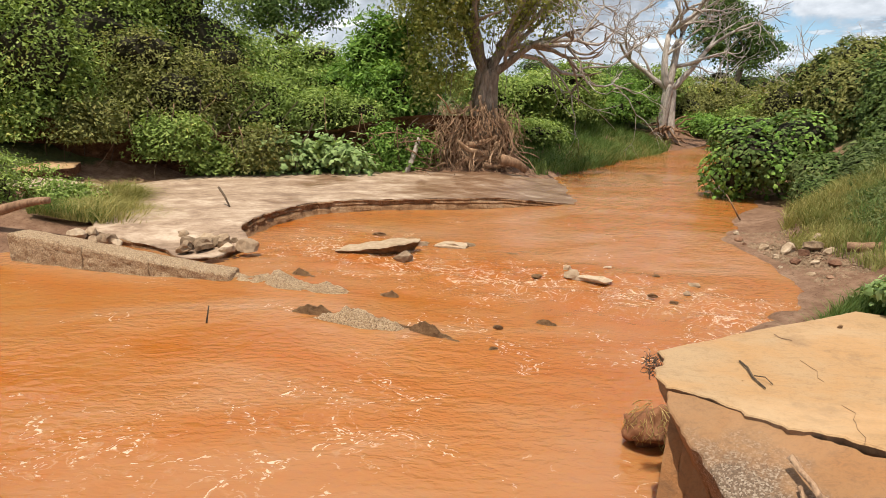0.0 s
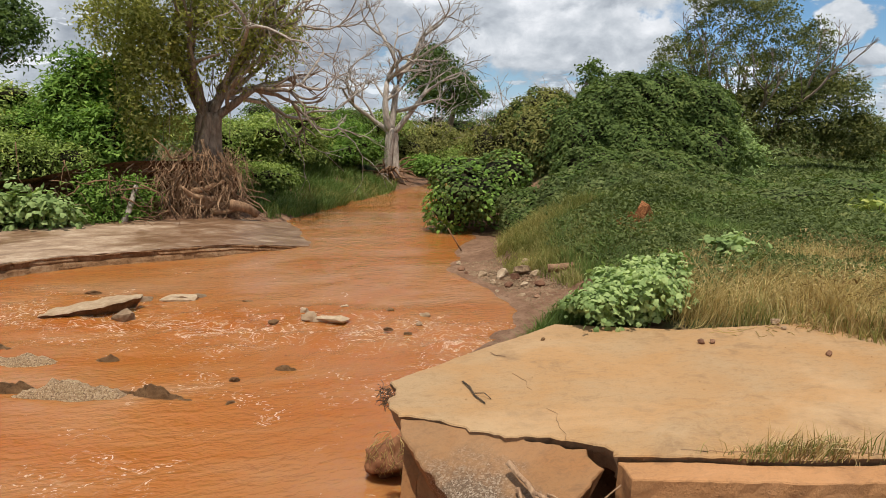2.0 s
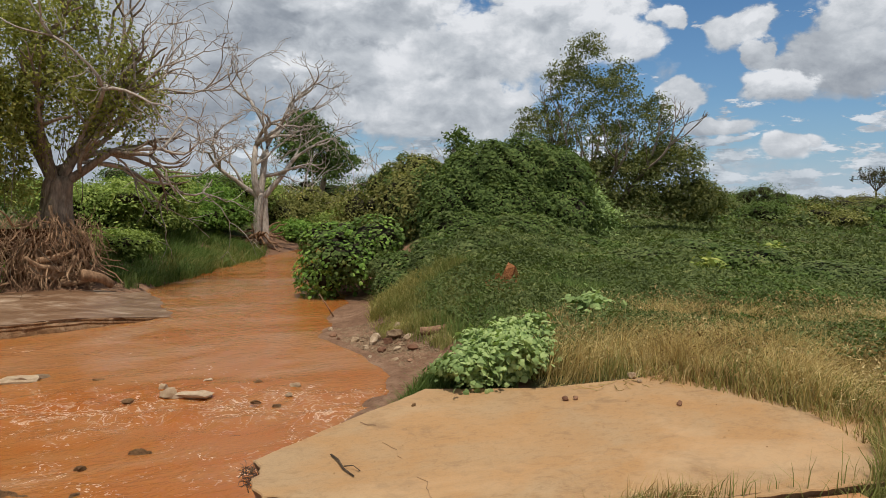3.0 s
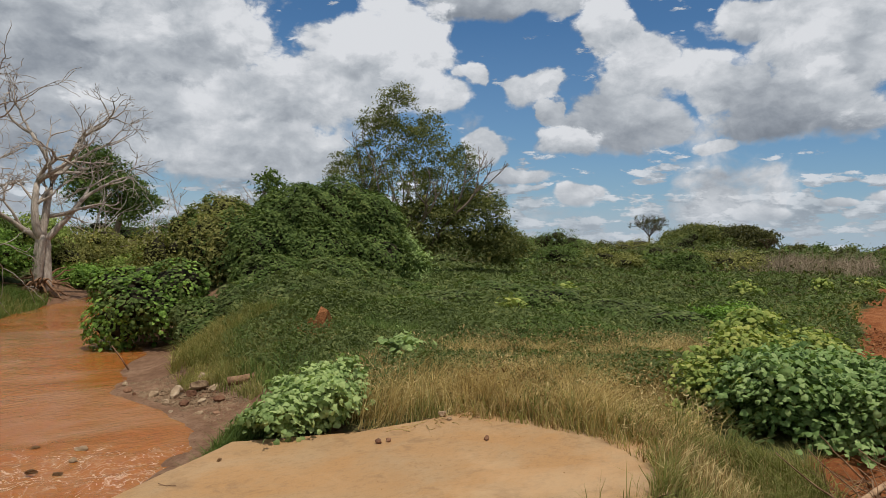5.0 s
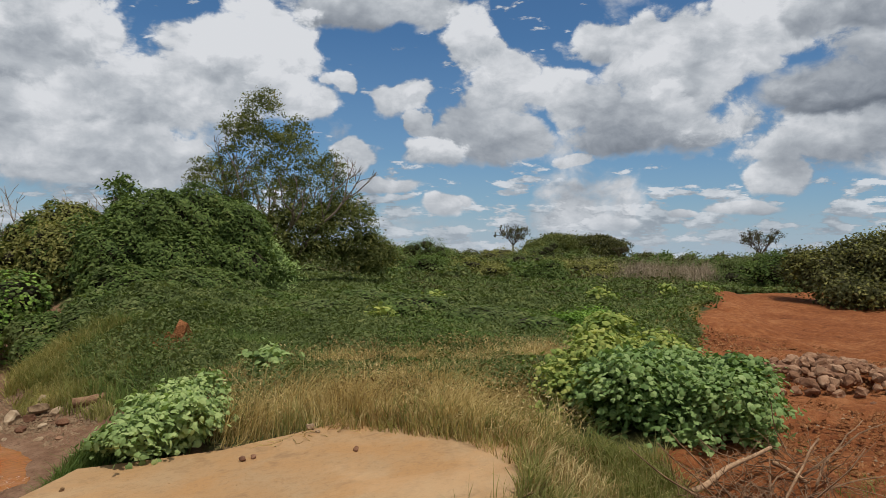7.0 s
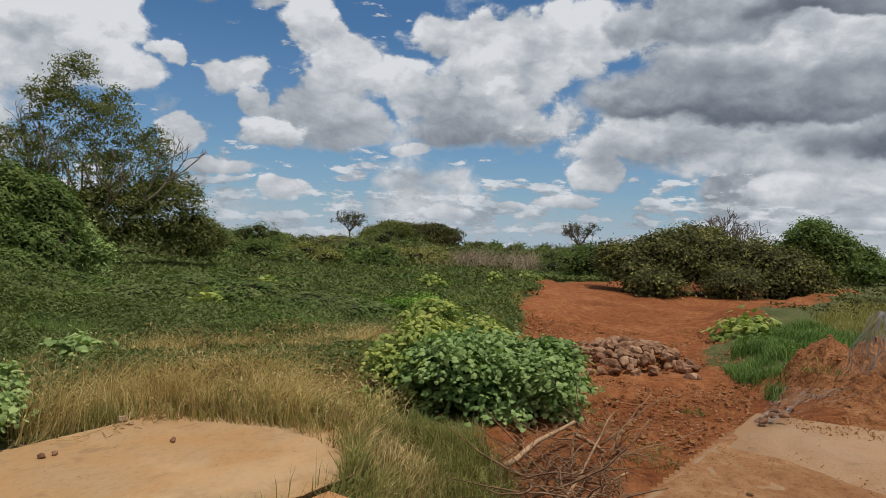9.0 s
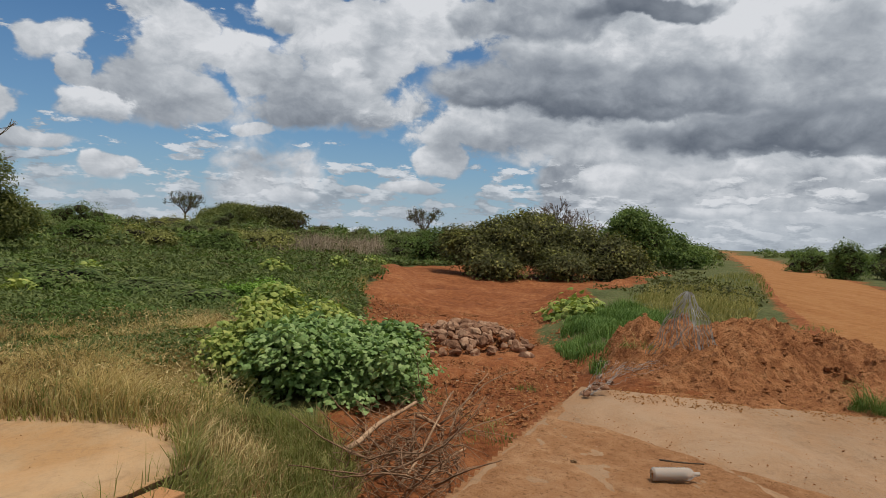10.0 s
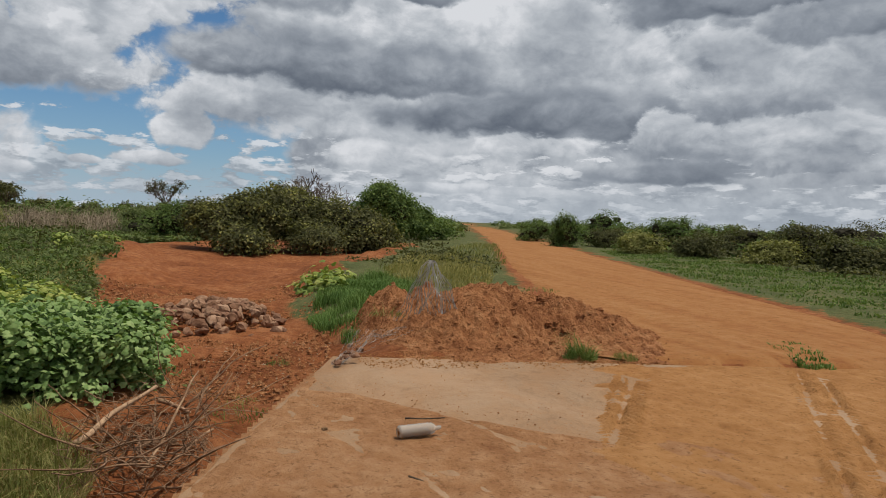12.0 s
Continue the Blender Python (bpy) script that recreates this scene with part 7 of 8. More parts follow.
grass_patch("ledge_grass", 426, 4000, [(-6.3, 10.0), (-4.8, 10.2), (-4.5, 11.0), (-5.9, 12.6), (-6.6, 12.0)], 0.36, 0.009, M_GRASS, "green grass among the flattened clump on the ledge", 1.3, off=0.1)
grass_patch("bank_foot_grass", 421, 5000, [(-5.2, 15.0), (-3, 16.0), (-1.4, 16.4), (-1.6, 17.4), (-3.4, 17.2), (-5.4, 16.2)], 0.3, 0.015, M_GRASS, "short grass at the foot of the bank", 0.9, off=0.05)
grass_patch("verge_grass", 422, 15000, [(9.3, -1.35), (11.5, -0.9), (13.5, -1.2), (16.0, -2.7), (14, -3.4), (11.8, -2.5), (10, -1.9)], 0.27, 0.012, M_GRASS_DEEP, "green grass between the soil heap and the track", 0.9)
grass_patch("verge_grass", 423, 28000, [(9.5, -10.6), (13, -11.6), (22, -14), (40, -20.5), (40, -26), (20, -22), (9, -16)], 0.12, 0.05, M_GRASS, "short grass along the far road edge", 0.9)
grass_patch("verge_grass", 430, 9000, [(13.5, -3.6), (15.5, -2.8), (19, -3.5), (26, -5.6), (24, -7.9), (17.5, -6.1), (14.5, -5.0)], 0.34, 0.013, M_GRASS_YELLOW, "yellow-green grass beyond the soil heap", 0.8)
grass_patch("verge_grass", 424, 7000, [(15, -4.4), (18, -3.0), (30, -8.0), (46, -14), (46, -15.8), (24, -8.8)], 0.3, 0.025, M_GRASS_MIX, "tall yellowish grass along the near road edge", 0.8)
grass_patch("track_grass", 425, 1300, [(8.4, -7.05), (8.0, -7.4), (7.2, -7.0), (6.35, -6.42), (6.5, -6.12), (7.3, -6.45)], 0.09, 0.018, M_GRASS_DEEP, "strip of short grass between the wheel tracks", 0.9, off=0.03)


def broad_plant(name, x, y, z, rx, ry, h, count, size, mats, label, seed, lobes=10, stems=26):
    """Leafy creeper dome of broad lobed leaves, each set on the outside facing the light."""
    root = empty(name, x, y, z)
    rng = np.random.default_rng(seed)
    L = lobes_of(rng, 0, 0, 0, rx, ry, h, lobes)
    for k, m in enumerate(mats):
        v, f = foliage(seed + k, L, count[k], size, size * 1.3, per=9, up=0.55, inner=0.3, floor=0.02, shape="broad")
        mesh_object("leaves" if k == 0 else "young_leaves", v, f, m, root, "" if k == 0 else "smaller yellow-green leaves")
    stems_for(random.Random(seed), 0, 0, 0, L, stems, 0.012, root, M_LEAF_OLIVE)
    return tagged(root, label, "plant")


broad_plant("broadleaf_plant", 3.46, 4.58, -0.02, 0.5, 0.42, 0.42, (3600,), 0.05, (M_LEAF_PALE,), "leafy pale green plant growing against the apron", 501, 9)
broad_plant("broadleaf_plant", 3.98, 4.95, -0.05, 0.45, 0.4, 0.56, (2800,), 0.05, (M_LEAF_PALE,), "leafy pale green plant behind the apron", 502, 6)
broad_plant("broadleaf_plant", 5.9, 5.9, -0.03, 0.32, 0.3, 0.5, (260,), 0.085, (M_LEAF_PALE,), "small pale green plant in the dry grass", 503, 4, 10)
broad_plant("broadleaf_plant", 6.75, 1.55, -0.3, 1.2, 1.0, 1.0, (15500,), 0.057, (M_LEAF_BROAD,), "large dark green leafy creeper heap beside the causeway", 504, 14, 50)
broad_plant("broadleaf_plant", 7.1, 2.35, -0.2, 1.1, 0.85, 1.08, (6500,), 0.056, (M_LEAF_YELLOW,), "yellow-green leafy creeper behind the heap", 505, 9, 30)
broad_plant("broadleaf_plant", 14.6, -1.4, -0.1, 0.9, 0.6, 0.55, (500,), 0.12, (M_LEAF_YELLOW,), "yellow-green weeds beyond the soil heap", 506, 7, 12)


# ---- the river's edge: broken concrete, rocks and driftwood ----
def broken_wall():
    """Remains of a low concrete wall that runs into the water."""
    root = empty("broken_wall", -4, 8.4, WATER)
    pieces = [((-5.62, 8.72), (-4.5, 8.38), 0.37, 0.29), ((-4.5, 8.38), (-3.6, 8.17), 0.285, 0.2), ((-3.6, 8.17), (-2.62, 8.05), 0.195, 0.08)]
    for k, (a, b, h0, h1) in enumerate(pieces):
        a, b = Vector(a), Vector(b)
        way = (b - a).normalized()
        side = Vector((-way.y, way.x)) * 0.17
        out = ragged([tuple(a - side), tuple(b - side), tuple(b + side), tuple(a + side)], 0.04, 0.02, 60 + k)

        def top(x, y, a=a, b=b, h0=h0, h1=h1):
            t = max(0, min(1, (Vector((x, y)) - a).dot(b - a) / (b - a).length_squared))
            return h0 + (h1 - h0) * t + 0.02 * noise.noise(Vector((x * 4, y * 4, k)))

        ob = slab("wall_piece", [(x + 4, y - 8.4) for x, y in out], lambda x, y, f=top: f(x - 4, y + 8.4), -0.55, M_GRAVEL, M_GRAVEL, 60 + k, root, chips=0.03)
    tagged(root, "broken low concrete wall with a pebbly worn top", "wall")


def gravel_bar(name, line, width, height, mat, label, seed, n=60, category="gravel bar"):
    """A low ridge that just breaks the surface."""
    n = n * 2 + 20
    pts = np.array(line, float)
    seg = np.r_[0, np.cumsum(np.hypot(*np.diff(pts, axis=0).T))]
    s = np.linspace(0, seg[-1], n)
    cx, cy = np.interp(s, seg, pts[:, 0]), np.interp(s, seg, pts[:, 1])
    tx, ty = np.gradient(cx), np.gradient(cy)
    ln = np.hypot(tx, ty)
    u = np.linspace(-1, 1, 25)
    w = width * (0.55 + 0.45 * np.sin(np.pi * s / seg[-1])) * (1 + 0.35 * wave_noise(s, 0 * s, 3, seed, 3))
    X = cx[:, None] - (ty / ln)[:, None] * u * w[:, None]
    Y = cy[:, None] + (tx / ln)[:, None] * u * w[:, None]
    hump = (1 - u ** 2)[None] * (np.sin(np.pi * np.clip(s / seg[-1], 0, 1)) ** 0.5)[:, None]
    Z = WATER - 0.06 + hump * height * (0.8 + 0.7 * wave_noise(X, Y, 5, seed + 1, 4)) + 0.035 * wave_noise(X, Y, 22, seed + 2, 3) * hump
    idx = np.arange(n * 25).reshape(n, 25)
    quads = np.stack([idx[:-1, :-1], idx[1:, :-1], idx[1:, 1:], idx[:-1, 1:]], -1).reshape(-1, 4)
    return tagged(mesh_object(name, np.stack([X, Y, Z], -1).reshape(-1, 3), quads, mat), label, category)


def straw_clump(name, x, y, z, r, n, label, seed, mat=None, h=0.2, parent=None):
    rng = random.Random(seed)
    paths = []
    for k in range(n):
        a, q = rng.uniform(0, 6.28), rng.random() ** 0.5 * r
        p = (x + math.cos(a) * q, y + math.sin(a) * q, z + rng.uniform(-0.02, h))
        paths.append(crooked(rng, p, (rng.gauss(0, 1), rng.gauss(0, 1), rng.gauss(-0.3, 0.4)), rng.uniform(0.03, 0.08), 0.0025, 0.0015, 0.4, 4))
    return tagged(tubes(name, paths, mat or M_DRIFT, parent, sides=4), label, "debris", kind="stuff")


M_DEBRIS = soil_material("wet_debris", (0.11, 0.058, 0.028), (0.22, 0.122, 0.06), (0.37, 0.225, 0.12), 1.8)
broken_wall()
gravel_bar("gravel_bar", [(-3.1, 8.12), (-2.3, 8.0), (-1.9, 7.8), (-1.4, 7.6), (-0.95, 7.42)], 0.22, 0.18, M_GRAVEL, "low bar of pale washed gravel at the wall's end", 71)
gravel_bar("debris_ridge", [(-2.1, 8.3), (-1.85, 8.25), (-1.6, 8.1)], 0.1, 0.12, M_DEBRIS, "dark wad of flood debris on the gravel", 72, 24, "debris")
gravel_bar("gravel_bar", [(-1.4, 6.72), (-1.1, 6.6), (-0.7, 6.5), (-0.35, 6.36)], 0.18, 0.18, M_GRAVEL, "low bar of pale gravel breaking the current", 73)
gravel_bar("debris_ridge", [(-1.75, 6.86), (-1.45, 6.83), (-1.15, 6.74)], 0.09, 0.15, M_DEBRIS, "dark wad of flood debris on the gravel bar", 74, 28, "debris")
gravel_bar("debris_ridge", [(-0.62, 6.54), (-0.3, 6.38), (0.0, 6.16), (0.15, 6.02)], 0.09, 0.14, M_DEBRIS, "dark ridge of flood debris across the current", 75, 36, "debris")
gravel_bar("debris_ridge", [(-0.85, 7.5), (-0.66, 7.42), (-0.5, 7.4)], 0.07, 0.1, M_DEBRIS, "small wad of flood debris in the rapids", 76, 20, "debris")
gravel_bar("debris_ridge", [(0.86, 6.68), (1.0, 6.62), (1.12, 6.55)], 0.06, 0.1, M_DEBRIS, "small wad of flood debris in the rapids", 77, 20, "debris")
gravel_bar("sand_bar", [(-3.3, 8.55), (-2.9, 8.9), (-2.6, 8.95)], 0.1, 0.1, M_BANKSOIL, "low brown mud bar beside the ledge", 78, 24, "mud bar")

M_PALEROCK = stone_material("pale_rock", (0.17, 0.11, 0.066), (0.36, 0.25, 0.155), (0.52, 0.4, 0.28), 11.0)
flat_rock = slab("river_slab", ragged([(-0.6, -0.1), (-0.2, -0.2), (0.35, -0.17), (0.6, 0.0), (0.55, 0.14), (0.1, 0.2), (-0.4, 0.12)], 0.04, 0.03, 81), lambda x, y: 0.15 + 0.06 * x + 0.03 * noise.noise(Vector((x * 5, y * 9, 1))), -0.16, M_PALEROCK, M_DEBRIS, 81, chips=0.03, under=0.12)
flat_rock.matrix_basis = pose(-1.0, 9.45, WATER - 0.02, 0, -3, 4)
tagged(flat_rock, "long flat grey rock slab standing in the river", "rock")
ROCK_LIST = [(-0.62, 9.12, 0.17, 0.12, 0.13, "grey wedge of rock beside the slab"), (-1.1, 10.56, 0.15, 0.08, 0.07, "small dark rock in the river"), (-0.42, 9.9, 0.14, 0.09, 0.08, "small pale rock in the river"),
             (0.03, 9.86, 0.3, 0.14, 0.1, "flat pale orange rock in the river"), (0.28, 9.95, 0.13, 0.08, 0.07, "small pale rock in the river"), (1.77, 8.28, 0.27, 0.13, 0.1, "flat pale rock breaking the rapids"),
             (1.55, 8.36, 0.11, 0.08, 0.12, "small pale rock breaking the rapids"), (1.55, 8.72, 0.08, 0.06, 0.07, "small stone in the rapids"), (1.12, 8.36, 0.09, 0.06, 0.05, "small dark stone in the rapids"), (2.63, 8.48, 0.07, 0.05, 0.05, "small dark stone in the rapids"),
             (2.36, 7.64, 0.08, 0.05, 0.05, "small dark stone in the rapids"), (2.52, 7.4, 0.07, 0.05, 0.04, "small dark stone in the rapids"), (0.42, 5.9, 0.06, 0.04, 0.04, "small dark stone in the current"), (0.9, 9.5, 0.1, 0.03, 0.04, "small dark stone in the river"),
             (2.1, 8.85, 0.07, 0.05, 0.05, "small stone in the rapids"), (3.0, 8.1, 0.08, 0.06, 0.05, "small stone in the rapids"), (0.5, 6.46, 0.07, 0.05, 0.05, "small dark stone in the current"), (2.8, 7.75, 0.06, 0.05, 0.04, "small stone in the rapids")]
for k, (x, y, a, b, c, lab) in enumerate(ROCK_LIST):
    c = c * 0.6 if "dark" in lab else c * 0.8
    tagged(rock("river_rock", x, y, WATER + c * 0.15, a, b, c, 20 * k % 50 - 20, M_DEBRIS if "dark" in lab else M_PALEROCK, 10 + k, rough=0.3), lab, "rock", "rocks in the river")
for k, (x, y, s) in enumerate([(4.54, 10.58, 0.09), (4.67, 10.04, 0.1), (4.88, 9.75, 0.17), (5.0, 9.5, 0.11), (5.2, 9.62, 0.19), (5.28, 9.36, 0.1), (5.1, 8.85, 0.12), (4.69, 11.06, 0.08), (4.61, 9.5, 0.08), (4.75, 9.2, 0.09), (4.95, 9.1, 0.07), (5.35, 9.9, 0.13), (4.5, 10.3, 0.06), (4.78, 9.95, 0.07), (4.66, 8.6, 0.07), (4.8, 8.4, 0.06), (4.45, 9.0, 0.05), (5.4, 9.1, 0.09)]):
    tagged(rock("bank_stone", x, y, max(at_land(x, y), WATER) + s * 0.25, s, s * 0.75, s * 0.6, 37 * k % 360, M_PALEROCK if k % 3 else M_COBBLE, k, rough=0.3), "rounded stone at the foot of the mud bank", "stone", "stones on the mud bank")
for k, (x, y, s) in enumerate([(-3.6, 9.2, 0.15), (-3.35, 9.08, 0.19), (-3.12, 9.25, 0.16), (-3.45, 9.6, 0.14), (-2.74, 9.05, 0.17), (-3.85, 9.7, 0.12), (-3.2, 9.5, 0.13), (-3.0, 9.0, 0.12), (-3.55, 8.95, 0.14), (-3.02, 9.42, 0.1), (-3.7, 9.45, 0.1), (-3.28, 9.3, 0.16),
                               (-5.3, 9.55, 0.17), (-5.15, 9.68, 0.13), (-4.7, 9.25, 0.15), (-4.85, 9.4, 0.13), (-4.55, 9.15, 0.1), (-5.0, 9.35, 0.09), (-4.9, 10.6, 0.1), (-4.6, 10.9, 0.09), (-4.75, 10.75, 0.08)]):
    tagged(rock("ledge_stone", x, y, max(at_land(x, y), -0.8) + s * 0.35, s, s * 0.8, s * 0.68, 53 * k % 360, M_PALEROCK, k + 3, rough=0.3), "angular pale stone heaped on the ledge", "stone", "stones on the ledge")


def sticks():
    rng = random.Random(44)
    for name, paths, mat, lab, r in [
        ("stick", [[(-3.98, 11.7, -0.36, 0.022), (-3.85, 11.6, -0.5, 0.02), (-3.72, 11.46, -0.67, 0.016)]], M_DARKWOOD, "thin dark stick leaning on the ledge", 5),
        ("stick", [[(-2.39, 6.42, WATER - 0.05, 0.012), (-2.37, 6.42, WATER + 0.06, 0.01), (-2.34, 6.4, WATER + 0.19, 0.007)]], M_DARKWOOD, "thin twig standing in the water", 5),
        ("twig", [[(1.63, 3.61, 0.009, 0.006), (1.63, 3.5, 0.014, 0.007), (1.61, 3.38, 0.01, 0.006), (1.62, 3.26, 0.008, 0.005)], [(1.62, 3.4, 0.014, 0.004), (1.66, 3.36, 0.025, 0.0035), (1.68, 3.31, 0.008, 0.003)]], M_DARKWOOD, "forked dark twig lying on the apron", 6),
        ("stick", [[(5.2, 12.2, -0.83, 0.02), (5.15, 12.4, -0.65, 0.018), (5.02, 12.5, -0.42, 0.012)]], M_DRIFT, "pale stick poking from the mud bank", 5),
        ("log", [crooked(rng, (5.35, 9.1, -0.58), (1, -0.6, 0.05), 0.55, 0.07, 0.05, 0.12, 6)], M_DRIFT, "short reddish log on the mud bank", 8),
        ("twig", [crooked(rng, (5.08, -1.27, 0.02), (-0.3, -1, 0.0), 0.3, 0.008, 0.005, 0.1, 5)], M_DARKWOOD, "dark twig lying beside the bottle", 5),
        ("twig", [crooked(rng, (3.92, -1.06, 0.022), (-0.45, -1, 0.0), 0.19, 0.008, 0.006, 0.15, 5)], M_DARKWOOD, "short dark twig on the causeway mud", 5),
        ("stick", [crooked(rng, (2.02, 4.05, 0.01), (0.15, -0.4, 0.02), 0.12, 0.004, 0.003, 0.2, 4)], M_DRIFT, "thin straw lying on the apron", 4),
        ("log", [crooked(rng, (-7.4, 9.75, -0.5), (1, -0.12, -0.04), 1.9, 0.11, 0.05, 0.1, 9)], M_DRIFT, "weathered reddish log lying on the bank", 10),
        ("log", [crooked(rng, (-7.2, 9.45, -0.64), (1, -0.08, 0.0), 1.5, 0.08, 0.04, 0.12, 9)], M_DRIFT, "split reddish log under the larger one", 8),
    ]:
        tagged(tubes(name, paths, mat, sides=r), lab, name)
    # driftwood in the gap between apron and causeway
    root = empty("driftwood_branch", 1.5, 2.5, -0.1)
    for line, r in (((( -0.02, 0.18, 0.05), (0.01, -0.03, -0.01), (0.05, -0.19, -0.06), (0.09, -0.38, -0.1)), 0.019), (((0.01, -0.02, 0.0), (0.1, -0.2, -0.01), (0.18, -0.36, -0.02), (0.26, -0.52, -0.04)), 0.014), (((-0.01, 0.07, -0.02), (-0.07, -0.06, -0.06), (-0.12, -0.2, -0.1), (-0.18, -0.42, -0.14)), 0.012),
                    (((0.03, -0.28, -0.05), (0.15, -0.27, 0.02), (0.31, -0.25, 0.11)), 0.007), (((0.22, -0.16, -0.06), (0.25, -0.24, -0.07), (0.29, -0.36, -0.08)), 0.03), (((0.08, -0.12, -0.1), (0.2, -0.22, -0.14), (0.32, -0.2, -0.12)), 0.02), (((0.1, 0.0, -0.02), (0.13, -0.1, -0.03), (0.12, -0.28, -0.08)), 0.006)):
        path = []
        for i in range(3 * (len(line) - 1) + 1):
            j, f = min(i // 3, len(line) - 2), i / 3 - min(i // 3, len(line) - 2)
            q = Vector(line[j]).lerp(Vector(line[j + 1]), f)
            path.append((q.x + rng.gauss(0, 0.006), q.y, q.z + rng.gauss(0, 0.005), r * (1 - 0.06 * i) * rng.uniform(0.92, 1.1)))
        tubes("branch", [path], M_ROOT, root, sides=7)
    tagged(root, "forked brown driftwood branches jammed in the gap", "branch")


sticks()
M_BOULDER = stone_material("red_boulder", (0.1, 0.04, 0.02), (0.24, 0.1, 0.045), (0.4, 0.21, 0.11), 9.0)
boulder = new("boulder", rock_mesh("boulder", 12, 0.24, 1.0, M_BOULDER, 4))
boulder.data.polygons.foreach_set("use_smooth", np.full(len(boulder.data.polygons), True))
boulder.matrix_basis = pose(1.4, 4.26, -0.77, 0, 8, 25) @ Matrix.Diagonal((0.2, 0.18, 0.18, 1))
tagged(boulder, "rounded red-brown boulder draped with straw", "boulder")
rng = random.Random(91)
drape = []
for k in range(45):
    a, e = rng.gauss(4.4, 1.0), rng.uniform(0.15, 1.5)
    path = []
    for i in range(6):
        q = 0.2 * (1 + 0.02 * rng.random())
        path.append((1.4 + q * math.cos(a) * math.cos(e), 4.26 + q * math.sin(a) * math.cos(e), -0.76 + q * math.sin(e), 0.0022))
        a, e = a + rng.gauss(0, 0.1), e - rng.uniform(0.02, 0.2)
    drape.append(path)
tagged(tubes("straw", drape, M_GRASS_DRY, sides=4), "dry straw draped over the boulder", "debris", kind="stuff")
straw_clump("straw", 1.2, 3.76, -0.12, 0.045, 90, "dark wad of straw caught at the apron's tip", 92, M_DARKWOOD, 0.08)
for k, (x, y, s, m, lab) in enumerate([(3.6, 3.8, 0.035, M_COBBLE, "small reddish stone on the apron"), (3.68, 3.78, 0.03, M_COBBLE, "small reddish stone on the apron"), (4.27, 3.3, 0.035, M_COBBLE, "small dark stone on the apron"), (4.54, 4.02, 0.05, M_PALEROCK, "pale stone at the apron's edge"), (4.5, 3.9, 0.03, M_PALEROCK, "pale pebble at the apron's edge"),
                                        (2.52, 4.22, 0.022, M_DEBRIS, "dark pebble on the apron"), (5.9, -2.6, 0.02, M_DEBRIS, "dark pebble on the causeway"), (4.92, -0.66, 0.025, M_DEBRIS, "dark clod on the causeway")]):
    tagged(rock("pebble", x, y, s * 0.45, s, s * 0.8, s * 0.6, 40 * k, m, k, rough=0.3), lab, "stone", "stones on the slab")
rng = random.Random(12)
runners = []
for k in range(26):
    t = rng.random()
    p = (3.75 + 1.15 * t, 4.12 - 0.2 * t - rng.random() * 0.22, 0.012)
    runners.append(crooked(rng, p, (rng.gauss(0.3, 1), rng.gauss(-0.2, 0.6), 0.03), rng.uniform(0.12, 0.4), 0.0035, 0.002, 0.25, 6))
tagged(tubes("dry_runners", runners, M_GRASS_DRY, sides=4), "dry creeping grass runners on the apron's edge", "grass", kind="stuff")


# hairline cracks that run across the apron, laid on it as thin darker strips
def crack(line, seed, w=0.006):
    rng = random.Random(seed)
    v, f = [], []
    pts = []
    for (ax, ay), (bx, by) in zip(line[:-1], line[1:]):
        n = max(2, int(math.hypot(bx - ax, by - ay) / 0.05))
        for i in range(n):
            pts.append((ax + (bx - ax) * i / n + rng.uniform(-0.016, 0.016), ay + (by - ay) * i / n + rng.uniform(-0.016, 0.016)))
    pts.append(line[-1])
    for k, (x, y) in enumerate(pts):
        a, b = pts[max(0, k - 1)], pts[min(len(pts) - 1, k + 1)]
        l = math.hypot(b[0] - a[0], b[1] - a[1]) + 1e-9
        nx, ny = -(b[1] - a[1]) / l, (b[0] - a[0]) / l
        ww = w * rng.uniform(0.3, 1.2)
        v += [(x + nx * ww, y + ny * ww, 0.001), (x, y, 0.004), (x - nx * ww, y - ny * ww, 0.001)]
        if k:
            q = 3 * k
            f += [(q - 3, q, q + 1, q - 2), (q - 2, q + 1, q + 2, q - 1)]
    return tagged(mesh_object("crack", v, np.array(f), M_BROKEN_TOP), "thin dark crack line across the apron", "crack", kind="structure")


crack([(1.83, 2.72), (1.86, 2.86), (1.93, 3.02), (1.92, 3.1)], 1, 0.0016)
crack([(1.96, 3.36), (2.0, 3.5), (1.99, 3.66)], 2, 0.0012)
crack([(2.3, 2.45), (2.86, 2.2), (3.4, 2.05)], 3, 0.003)


